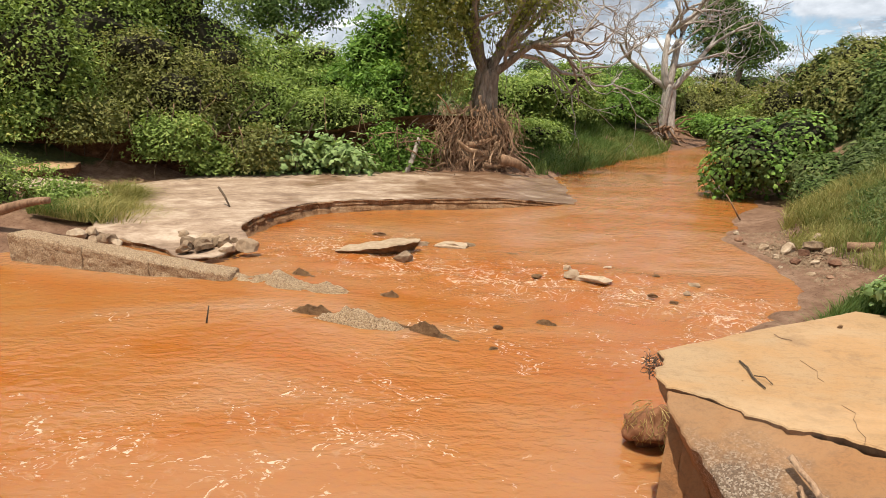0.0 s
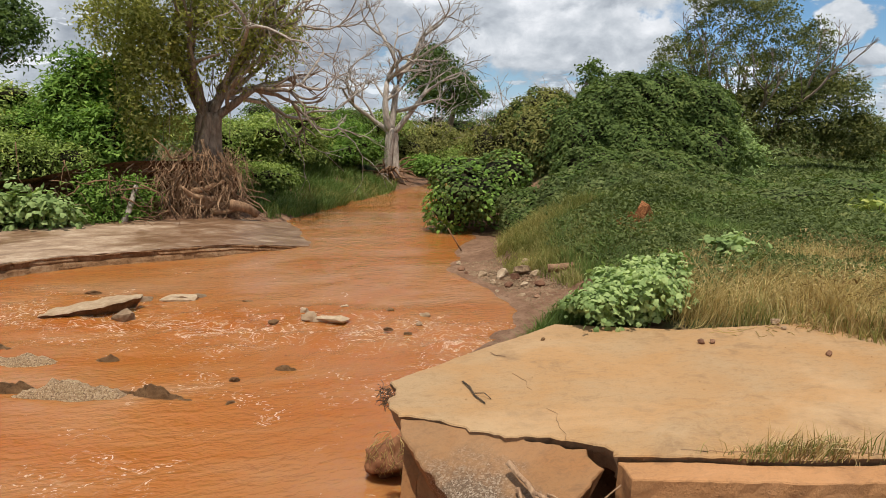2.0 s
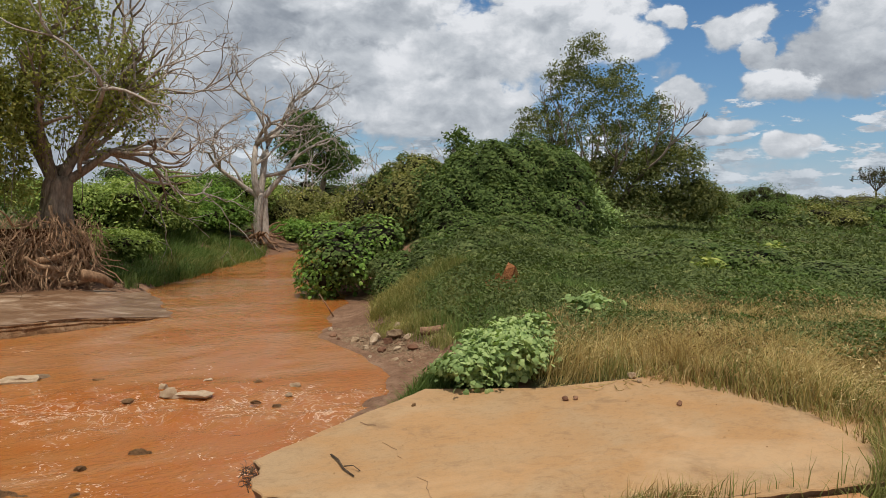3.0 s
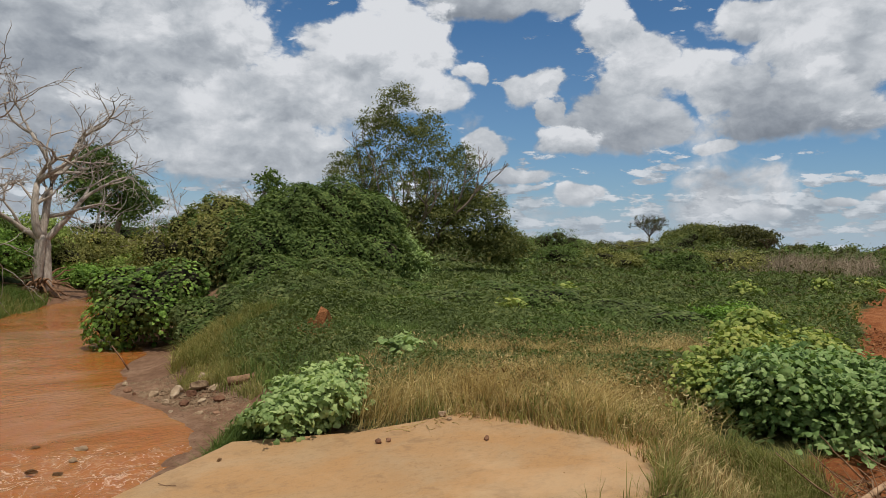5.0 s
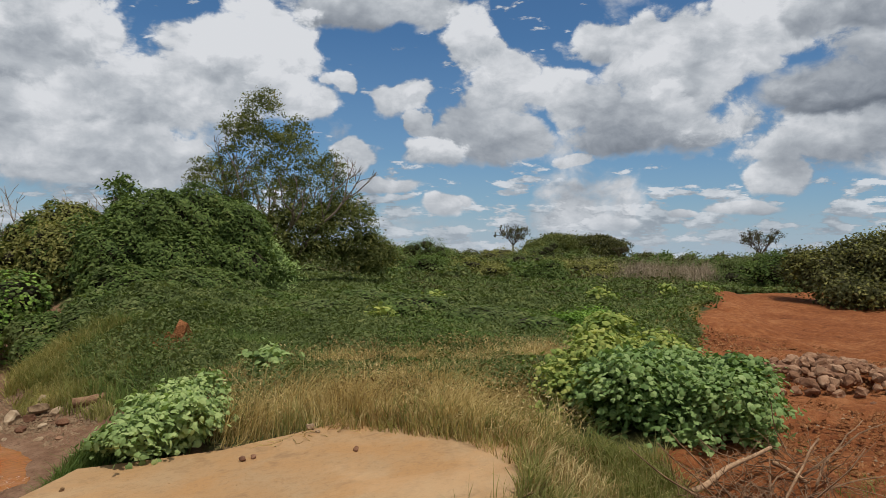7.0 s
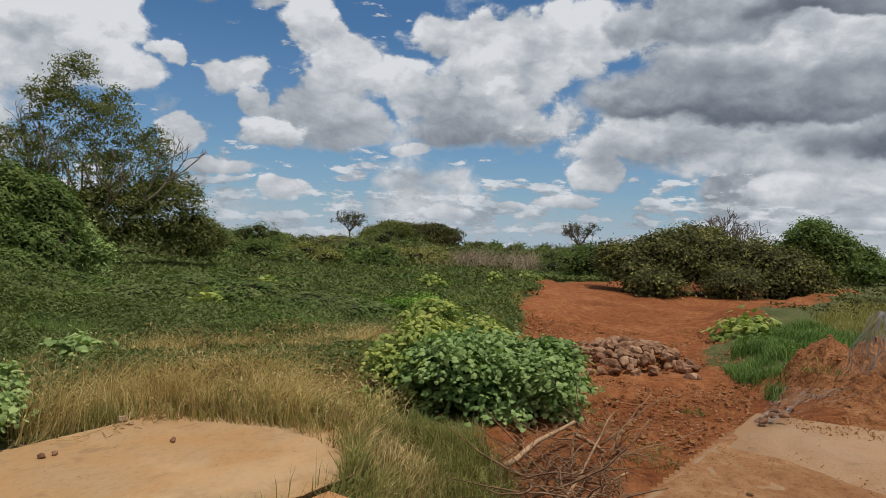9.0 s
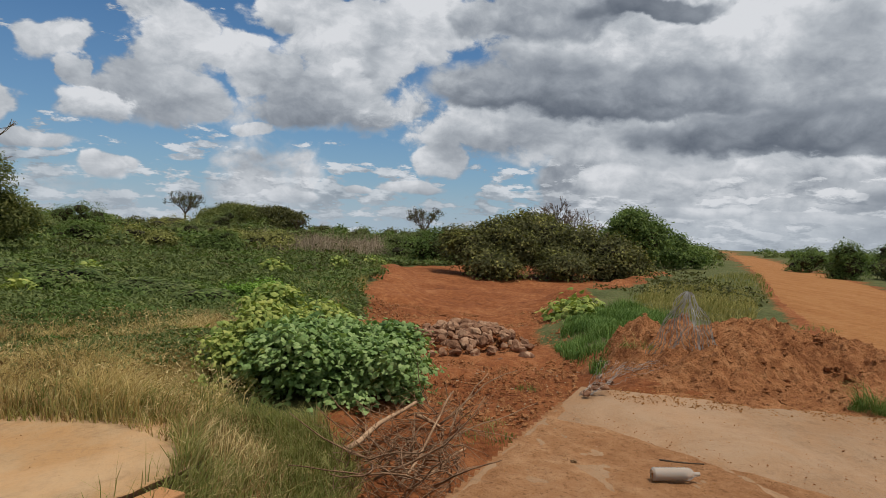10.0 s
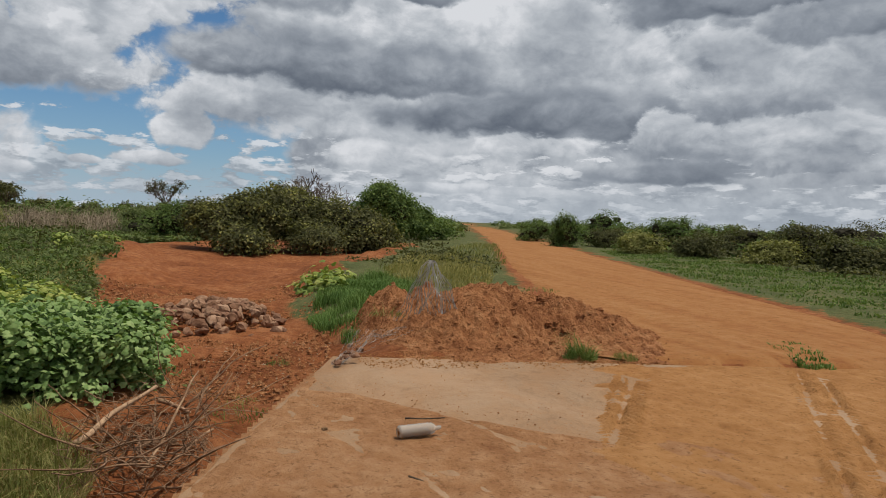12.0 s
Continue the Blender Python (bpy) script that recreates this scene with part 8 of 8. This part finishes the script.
# ---- the eroded far bank ----
def eroded_bank():
    rng = random.Random(61)
    # the undercut soil face below the thicket
    line = np.array([(-11.5, 12.6), (-9.6, 13.3), (-8.0, 14.0), (-6.6, 14.75), (-5.2, 15.5), (-3.9, 16.2), (-2.6, 16.9), (-0.8, 17.5), (0.6, 17.6)])
    u = np.linspace(0, len(line) - 1, 170)
    px, py = np.interp(u, np.arange(len(line)), line[:, 0]), np.interp(u, np.arange(len(line)), line[:, 1])
    hi = 0.75 * ease(3.2, 0.5, u) + 0.3 + 0.35 * ease(5.5, 7, u)
    w = np.linspace(0, 1, 26)
    U, W = np.meshgrid(u, w, indexing="ij")
    Zf = -0.85 + (hi[:, None] + 0.85) * W
    into = 0.55 * np.sin(np.pi * W) * (0.7 + 0.6 * wave_noise(U, W, 1.5, 64, 3)) - 0.25 * W + 0.28 * wave_noise(U * 2.2, Zf * 2.2, 1.0, 62, 5) + 0.1 * wave_noise(U * 7, Zf * 7, 1.0, 63, 3)
    V = np.stack([px[:, None] - 0.5 * into, py[:, None] + 0.87 * into, Zf], -1).reshape(-1, 3)
    i, j = np.meshgrid(np.arange(169), np.arange(25), indexing="ij")
    q = i * 26 + j
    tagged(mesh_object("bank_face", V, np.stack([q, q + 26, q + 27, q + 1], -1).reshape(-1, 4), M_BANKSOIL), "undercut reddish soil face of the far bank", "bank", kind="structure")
    for k, (x, y, r, h, z) in enumerate([(-8.8, 13.3, 0.8, 0.9, 0.35), (-7.4, 14.0, 0.7, 0.8, 0.3), (-6.0, 14.7, 0.8, 1.0, -0.1), (-4.4, 15.5, 0.9, 1.0, -0.4), (-5.3, 15.2, 0.6, 0.7, -0.45)]):
        ob = bush(x, y, r, r * 0.6, h, 2600, 0.085, M_LEAF_OLIVE if k % 2 else M_LEAF, "creeper trailing down the bank face", 650 + k, lobes=7, group="creepers on the bank face", clump=0.16, hang=0.8, name="creeper", category="creeper", stems=5)
        ob.matrix_basis = pose(x, y, z, 0, 0, -math.degrees(math.atan2(x, y)))
    root = empty("hanging_roots", -6, 14.6, 0.2)
    for k in range(60):
        t = rng.random()
        p = (-3.6 + 7.5 * t, -0.9 + 2.9 * t - rng.random() * 0.5, rng.uniform(-0.1, 0.9))
        (tubes("root", [crooked(rng, p, (rng.gauss(0, 0.35), -0.35, -1), rng.uniform(0.5, 1.1), rng.uniform(0.008, 0.022), 0.005, 0.2, 6)], M_DARKWOOD if k % 3 else M_DRIFT, root, sides=5))
    for k in range(46):
        p = (rng.uniform(3.6, 6.6), rng.uniform(1.5, 2.3), rng.uniform(-0.5, 0.5))
        tubes("root", [crooked(rng, p, (rng.gauss(0, 0.6), -0.4, -0.8), rng.uniform(0.4, 1.0), rng.uniform(0.008, 0.02), 0.005, 0.3, 6)], M_DRIFT if k % 2 else M_DARKWOOD, root, sides=5)
    for k in range(16):
        p = (rng.uniform(3.4, 5.4), rng.uniform(1.6, 2.4), rng.uniform(-0.8, 0.1))
        tubes("root", [crooked(rng, p, (1, rng.gauss(0, 0.2), rng.gauss(0, 0.18)), rng.uniform(0.6, 1.2), rng.uniform(0.01, 0.025), 0.008, 0.2, 7)], M_DRIFT, root, sides=5)
    tagged(root, "roots hanging from the eroded far bank", "roots")
    ob = slab("broken_slab", ragged([(-9.4, 12.6), (-7.5, 12.3), (-7.1, 12.9), (-7.4, 13.7), (-9.2, 13.8)], 0.06, 0.04, 95), -0.22, -0.4, M_CONC, M_BANKSOIL, 95)
    tagged(ob, "broken concrete slab lying on the far bank", "slab")
    ob = slab("broken_slab", ragged([(-7.6, 11.5), (-6.2, 11.4), (-5.9, 12.0), (-6.4, 12.5), (-7.6, 12.4)], 0.06, 0.05, 96), lambda x, y: -0.4 - 0.1 * (x + 7), -0.25, M_PALEROCK, M_BANKSOIL, 96)
    tagged(ob, "tilted slab of layered reddish rock", "slab")
    for k, (x, y, r, h) in enumerate([(-7.0, 10.7, 0.8, 0.9), (-6.2, 10.9, 0.55, 0.5), (-8.4, 11.0, 0.9, 1.0)]):
        bush(x, y, r, r * 0.7, h, 1500, 0.06, M_LEAF, "small ragged shrub on the far bank", 640 + k, lobes=6, group="shrubs on the far bank", clump=0.12, name="shrub", category="shrub")


eroded_bank()

# ---- beside the causeway ----
def brushwood():
    """Heap of dead twigs thrown beside the causeway."""
    root = empty("brushwood_heap", 5.5, 0.5, -0.3)
    rng = random.Random(71)
    for k in range(60):
        p = (rng.uniform(-0.75, 0.95), rng.uniform(-0.35, 0.45), rng.uniform(0.0, 0.2))
        tubes("branch", [crooked(rng, p, (rng.gauss(0.2, 1), rng.gauss(0, 0.8), rng.gauss(0.15, 0.25)), rng.uniform(0.4, 1.1), rng.uniform(0.006, 0.014), 0.004, 0.14, 7)], M_DRIFT, root, sides=5)
    for a, b, r in (((-0.35, 0.5, 0.2), (0.55, 0.05, 0.25), 0.024), ((-0.55, -0.05, 0.02), (0.15, -0.35, 0.1), 0.016), ((-0.6, 0.05, 0.05), (0.5, -0.25, 0.25), 0.014), ((0.55, 0.1, 0.25), (0.95, -0.35, 0.15), 0.02)):
        a, b = Vector(a), Vector(b)
        tubes("branch", [crooked(rng, a, b - a, (b - a).length, r, r * 0.6, 0.08, 7)], M_ROOT, root, "thicker pale bare branch", sides=7)
    fine = []
    for k in range(420):
        p = (rng.uniform(-0.8, 1.1), rng.uniform(-0.4, 0.6), rng.uniform(-0.05, 0.25))
        fine.append(crooked(rng, p, (rng.gauss(0, 1), rng.gauss(0, 1), rng.gauss(0.25, 0.5)), rng.uniform(0.15, 0.45), 0.004, 0.002, 0.2, 4))
    tubes("twig_litter", fine, M_DRIFT, root, "fine dead twigs", sides=4)["kind"] = "stuff"
    tagged(root, "heap of dead brown branches beside the causeway", "branches")


brushwood()
rng = random.Random(33)
cob = []
for k in range(170):
    t, s = rng.random(), rng.uniform(0.06, 0.145)
    x = 12.2 + 1.35 * max(-1.05, min(1.05, rng.gauss(0, 0.5)))
    y = 0.5 + 0.85 * max(-1.1, min(1.1, rng.gauss(0, 0.5))) + 0.1 * (x - 12)
    hill = max(0.0, 0.25 * (1 - ((x - 12.2) / 1.7) ** 2 - ((y - 0.6) / 1.15) ** 2))
    tagged(rock("cobble", x, y, at_land(x, y) + s * 0.3 + hill * rng.uniform(0.55, 1.0), s, s * 0.8, s * 0.7, rng.uniform(0, 360), M_COBBLE, k, tilt=(rng.uniform(-25, 25), rng.uniform(-25, 25)), rough=0.22), "angular red-brown building stone in a heap", "stone", "heap of building stones")

M_WIRE, _nt, _b = material("galvanised_wire", 0.45, 0.5)
_b.inputs["Metallic"].default_value = 0.7
_c = noise_node(_nt, place(_nt), 6.0, 4.0, 0.6)
_nt.links.new(ramp_node(_nt, _c, [(0.35, (0.3, 0.27, 0.25)), (0.62, (0.62, 0.6, 0.58))]), _b.inputs["Base Color"])


M_OLDWIRE, _nt, _b = material("dusty_wire", 0.8, 0.2)
_nt.links.new(ramp_node(_nt, noise_node(_nt, place(_nt), 8.0, 4.0, 0.6), [(0.4, (0.14, 0.115, 0.1)), (0.62, (0.29, 0.25, 0.22))]), _b.inputs["Base Color"])


def wire_mesh(name, label, surface, nu, nv, seed, r=0.0035, mat=None):
    """Twisted hexagonal wire netting bent over a surface(u, v)."""
    mat = mat or M_WIRE
    rng = random.Random(seed)
    paths = []
    for j in range(nv):
        for sgn in (1, -1):
            path = []
            for i in range(nu + 1):
                v = (j + 0.5 + sgn * 0.5 * (0.5 if i % 2 else 1.0) + rng.uniform(-0.12, 0.12)) / nv
                path.append((*surface(i / nu, min(1, max(0, v))), r))
            paths.append(path)
    v, f = tube_arrays(paths, 3)
    return tagged(mesh_object(name, v, f, mat), label, "wire mesh")


def cone(u, v):
    a = -0.6 + 1.9 * v
    h = 0.88 * u
    w = 0.42 * (1 - u) ** 0.75 + 0.03
    k = 0.06 * noise.noise(Vector((u * 4, v * 6, 3)))
    return 9.0 - 0.25 * math.sin(a * 1.6) * (1 - u) + k, -2.36 - (v - 0.5) * 2 * w + k, 0.1 + h + 0.03 * noise.noise(Vector((u * 9, v * 9, 1)))


wire_mesh("gabion_mesh", "crumpled gabion wire netting standing on the soil heap", cone, 22, 17, 1, 0.0042)


def sheet(u, v):
    x, y = 6.95 + 1.35 * u, -0.85 - 0.4 * u - 0.6 * v * (0.25 + u)
    z = 0.05 + 0.16 * abs(noise.noise(Vector((u * 3, v * 3, 7)))) + 0.1 * u
    return x, y, z - 0.12 * (1 - u) * (1 - v)


wire_mesh("gabion_mesh", "flattened gabion wire netting over stones", sheet, 30, 8, 2, 0.002, M_OLDWIRE)
for k in range(9):
    u, v = rng.random(), rng.random()
    x, y, z = sheet(u, v)
    s = rng.uniform(0.03, 0.06)
    tagged(rock("gabion_stone", x, y, z - s * 0.4, s, s * 0.8, s * 0.6, rng.uniform(0, 360), M_COBBLE, k, rough=0.3), "brown stone under the wire netting", "stone", "stones under the netting")

for k, (x, y, n, r, h, lab) in enumerate([(7.2, -3.7, 620, 0.2, 0.3, "green weed tuft at the foot of the soil heap"), (7.1, -4.2, 300, 0.16, 0.2, "green weed tuft at the foot of the soil heap"), (8.9, -0.4, 70, 0.16, 0.14, "tiny weed on the bare red soil"), (8.9, -1.75, 120, 0.25, 0.22, "weed tuft on the soil heap"), (9.9, -4.3, 90, 0.3, 0.16, "weed tuft on the soil heap"), (7.1, 0.15, 160, 0.35, 0.14, "dark weeds along the causeway's edge"), (6.3, 0.05, 200, 0.35, 0.16, "dark weeds along the causeway's edge")]):
    g = np.random.default_rng(700 + k)
    a, q = g.uniform(0, 6.28, n), np.sqrt(g.random(n)) * r
    px, py = x + np.cos(a) * q, y + np.sin(a) * q
    base = 0.02 if k < 2 else at_land(x, y)
    if k == 3:
        base = 0.25
    if k == 4:
        base = 0.5
    tagged(blades("weed_tuft", 700 + k, px, py, 0 * px + base, h * np.clip(1.1 - (q / r) ** 2, 0.25, 1) * g.uniform(0.4, 1.2, n), 0.006, M_GRASS_MIX if k % 2 else M_GRASS, 1.6), lab, "weed", "weed tufts", kind="stuff")


def bottle():
    """Empty ribbed plastic bottle on its side, with silt inside."""
    root = new("plastic_bottle")
    root.empty_display_size = 0.1
    a, b = Vector((4.635, -1.13, 0)), Vector((4.71, -1.45, 0))
    m, nt, bs = material("clear_plastic", 0.06, 0.5)
    bs.inputs["Base Color"].default_value = (0.76, 0.7, 0.62, 1)
    bs.inputs["Transmission Weight"].default_value = 0.62
    bs.inputs["IOR"].default_value = 1.3
    r0 = 0.046
    prof = [(0.0, 0.03), (0.008, 0.042)]
    for k in range(22):
        s = 0.015 + k * 0.0105
        prof.append((s, r0 - (0.007 if k % 2 else 0.0)))
    prof += [(0.25, 0.043), (0.27, 0.034), (0.285, 0.021), (0.292, 0.015), (0.318, 0.015)]
    v, f, n = [], [], 16
    for s, r in prof:
        for j in range(n):
            t = 2 * math.pi * j / n
            v.append((s, r * math.cos(t), r * math.sin(t)))
    for i in range(len(prof) - 1):
        for j in range(n):
            f.append((i * n + j, i * n + (j + 1) % n, (i + 1) * n + (j + 1) % n, (i + 1) * n + j))
    body = mesh_object("body", v, np.array(f), m, root, "clear ribbed plastic", smooth=True)
    bm = bmesh.new()
    bmesh.ops.create_cone(bm, cap_ends=True, segments=14, radius1=0.013, radius2=0.013, depth=0.012, matrix=Matrix.Translation((0.322, 0, 0)) @ Matrix.Rotation(radians(90), 4, "Y"))
    part("neck_ring", bm, m, body, "clear plastic neck")
    # the silt that settled along the lower side
    bm = bmesh.new()
    bmesh.ops.create_cone(bm, cap_ends=True, segments=16, radius1=0.0385, radius2=0.038, depth=0.22, matrix=Matrix.Translation((0.125, 0, 0)) @ Matrix.Rotation(radians(90), 4, "Y"))
    geo = bmesh.ops.bisect_plane(bm, geom=bm.verts[:] + bm.edges[:] + bm.faces[:], plane_co=(0, 0, -0.006), plane_no=(0, 0, 1), clear_outer=True)
    part("silt", bm, M_SAND, root, "orange silt inside")
    root.matrix_basis = pose(a.x, a.y, 0.058, 0, 0, math.degrees(math.atan2(b.y - a.y, b.x - a.x)))
    return tagged(root, "empty clear plastic bottle lying on the muddy causeway", "bottle")


bottle()


# ---- dried mud, sand and tyre tracks on the causeway ----
def film(name, outline, thick, mat, label, seed, hole=None, step=0.05, tread=()):
    """A thin layer of dried mud: feathered ragged edge, ripples and tyre treads in relief."""
    p = np.array(outline)
    gx, gy = np.arange(p[:, 0].min() - 0.2, p[:, 0].max() + 0.2, step), np.arange(p[:, 1].min() - 0.2, p[:, 1].max() + 0.2, step)
    X, Y = np.meshgrid(gx, gy)
    s = signed(X, Y, list(outline)) + wave_noise(X, Y, 1.3, seed, 5) * 0.26
    if hole is not None:
        s = np.maximum(s, -(signed(X, Y, hole) + wave_noise(X, Y, 2.6, seed + 1, 4) * 0.1))
    s = np.maximum(s, signed(X, Y, CAUSEWAY) + 0.012)
    lift = ease(0.05, -0.12, s)
    flow = wave_noise(X * 0.9 + Y * 0.5, (Y - 0.3 * X) * 3.2, 2.3, seed + 2, 4)
    Z = -0.006 + lift * (thick + 0.02 * flow + 0.009 * wave_noise(X, Y, 8, seed + 3, 3))
    for (ax, ay), (bx, by), w in tread:
        l = math.hypot(bx - ax, by - ay)
        ux, uy = (bx - ax) / l, (by - ay) / l
        t, c = (X - ax) * ux + (Y - ay) * uy, -(X - ax) * uy + (Y - ay) * ux
        band = ease(w, w * 0.75, np.abs(c)) * ease(0, 0.2, t) * ease(l, l - 0.3, t)
        lug = (np.sin(t * 75 + np.abs(c) * 40) > 0.0)
        Z = Z + band * lift * (-0.018 + 0.052 * lug * (np.abs(c) > 0.03) * np.clip(0.7 + wave_noise(X, Y, 3, seed + 7, 2), 0.1, 1))
    keep = s < 0.06
    n, m = X.shape
    idx = np.arange(n * m).reshape(n, m)
    quads = np.stack([idx[:-1, :-1], idx[:-1, 1:], idx[1:, 1:], idx[1:, :-1]], -1).reshape(-1, 4)
    quads = quads[keep.ravel()[quads].all(1)]
    used, back = np.unique(quads, return_inverse=True)
    return tagged(mesh_object(name, np.stack([X, Y, Z], -1).reshape(-1, 3)[used], back.reshape(-1, 4), mat, smooth=True), label, "mud", kind="structure")


PALE_PATCH = [(6.1, -0.66), (5.85, -1.09), (5.19, -1.66), (4.61, -2.36), (4.25, -2.72), (6.2, -4.15), (7.4, -3.6), (7.9, -1.6), (7.2, -0.7)]
film("mud_film", [(2.6, 1.3), (6.6, 0.1), (6.8, -2.0), (4.3, -3.4), (2.8, -4.2), (1.5, -1.0)], 0.016, M_MUDFILM, "rippled skin of dried red mud on the causeway", 800, PALE_PATCH, 0.035)
film("road_sand", [(4.2, -2.3), (6.5, -3.55), (6.9, -4.2), (6.6, -7.4), (0.5, -5.6), (2.6, -2.9)], 0.022, M_SAND, "orange road sand with tyre tracks over the causeway", 810, None, 0.023,
     (((4.25, -2.52), (6.5, -4.0), 0.2), ((3.0, -3.32), (6.5, -6.0), 0.12), ((2.9, -3.6), (6.3, -6.1), 0.11)))
film("fine_sand", [(5.2, -2.6), (6.9, -2.4), (7.2, -3.3), (6.2, -3.9), (5.0, -2.9)], 0.012, M_CAUSEWAY, "thin drift of grey grit on the causeway", 820, None, 0.04, (((4.2, -2.35), (6.4, -3.75), 0.2),))

# the scarp where the plain breaks down to the mud bank
for k, (x, y, a, b, c) in enumerate([(7.2, 9.35, 0.26, 0.2, 0.34), (7.0, 9.0, 0.24, 0.2, 0.26), (7.3, 9.65, 0.2, 0.2, 0.28), (6.85, 8.65, 0.22, 0.18, 0.2)]):
    tagged(rock("soil_scarp", x, y, at_land(x, y) - 0.06, a, b, c, 30 * k, M_MOUND, k + 2, rough=0.6), "bare crumbling red soil scarp in the grass", "soil")
plank = slab("timber_plank", [(-0.42, -0.09), (0.42, -0.08), (0.43, 0.08), (-0.41, 0.1)], 0.06, -0.02, M_DRIFT, M_DRIFT, 99, chips=0.006)
plank.matrix_basis = pose(11.0, 5.15, at_land(11.0, 5.15) + 0.1, 3, 4, -82)
tagged(plank, "weathered reddish timber plank lying in the grass", "plank")
for k in range(70):
    t, q = rng.uniform(0, 6.28), rng.random()
    x, y = 9.2 + math.cos(t) * 2.0 * q ** 0.5, -3.3 + math.sin(t) * 2.0 * q ** 0.5
    hh = float(0.6 * math.exp(-(((x - 9.5) / 1.35) ** 2 + ((y - 3.5 * -1) / 1.3) ** 2)))
    s = rng.uniform(0.025, 0.08)
    tagged(rock("clod", x, y, hh - 0.02, s, s * 0.85, s * 0.7, rng.uniform(0, 360), M_MOUND, k, rough=0.4), "dry clod of red soil on the heap", "clod", "clods on the soil heap")


def clod_litter(name, seed, n, outline, lo, hi, mat, label, height=None):
    """Small lumps strewn over bare ground."""
    x, y = scatter(seed, n, outline)
    z = land(x, y) if height is None else np.full(len(x), height)
    return crumbs(name, seed, x, y, z, lo, hi, mat, label)


clod_litter("soil_crumbs", 906, 900, [(6.6, 0.5), (7.9, 1.2), (11, 2.6), (16, 3.1), (16, -1.0), (11, -1.3), (7.4, -0.8)], 0.006, 0.025, M_PALEROCK, "pale grit strewn over the bare red ground")
clod_litter("soil_crumbs", 901, 8000, [(6.6, 0.5), (7.9, 1.2), (11, 2.6), (16, 3.1), (16, -1.0), (11, -1.3), (7.4, -0.8)], 0.008, 0.05, M_MOUND, "crumbs of red soil strewn over the bare ground")
clod_litter("soil_crumbs", 907, 420, [(6.3, -0.5), (5.6, -1.1), (4.9, -1.8), (4.3, -2.4), (4.1, -2.9), (5.0, -3.3), (6.6, -4.1), (6.9, -3.2), (5.5, -2.6), (5.3, -2.0), (6.4, -0.8)], 0.002, 0.011, M_MOUND, "soil crumbs along the edge of the dried mud", 0.014)
clod_litter("soil_crumbs", 902, 700, [(3.4, 0.2), (6.6, -0.75), (6.6, -2.4), (4.4, -2.6), (2.4, -2.4)], 0.003, 0.009, M_SAND, "tiny crumbs of dried mud on the causeway", 0.015)
clod_litter("soil_crumbs", 903, 1500, [(6.9, -1.2), (7.6, -1.2), (7.3, -3.6), (6.9, -4.8), (6.7, -3.5)], 0.004, 0.016, M_SAND, "crumbs of soil fallen from the heap", 0.006)
clod_litter("gravel", 904, 3000, [(4.5, 8.0), (5.6, 8.4), (5.9, 10.2), (4.8, 11.2), (4.5, 10.4), (4.6, 9.2)], 0.012, 0.04, M_PALEROCK, "gravel on the mud bank")
clod_litter("grit", 905, 220, [(1.4, 3.6), (2.8, 4.5), (4.7, 3.9), (5.0, 2.3), (2.9, 2.25), (1.6, 3.0)], 0.003, 0.007, M_CONC, "specks of grit and leaf litter on the apron", 0.003)
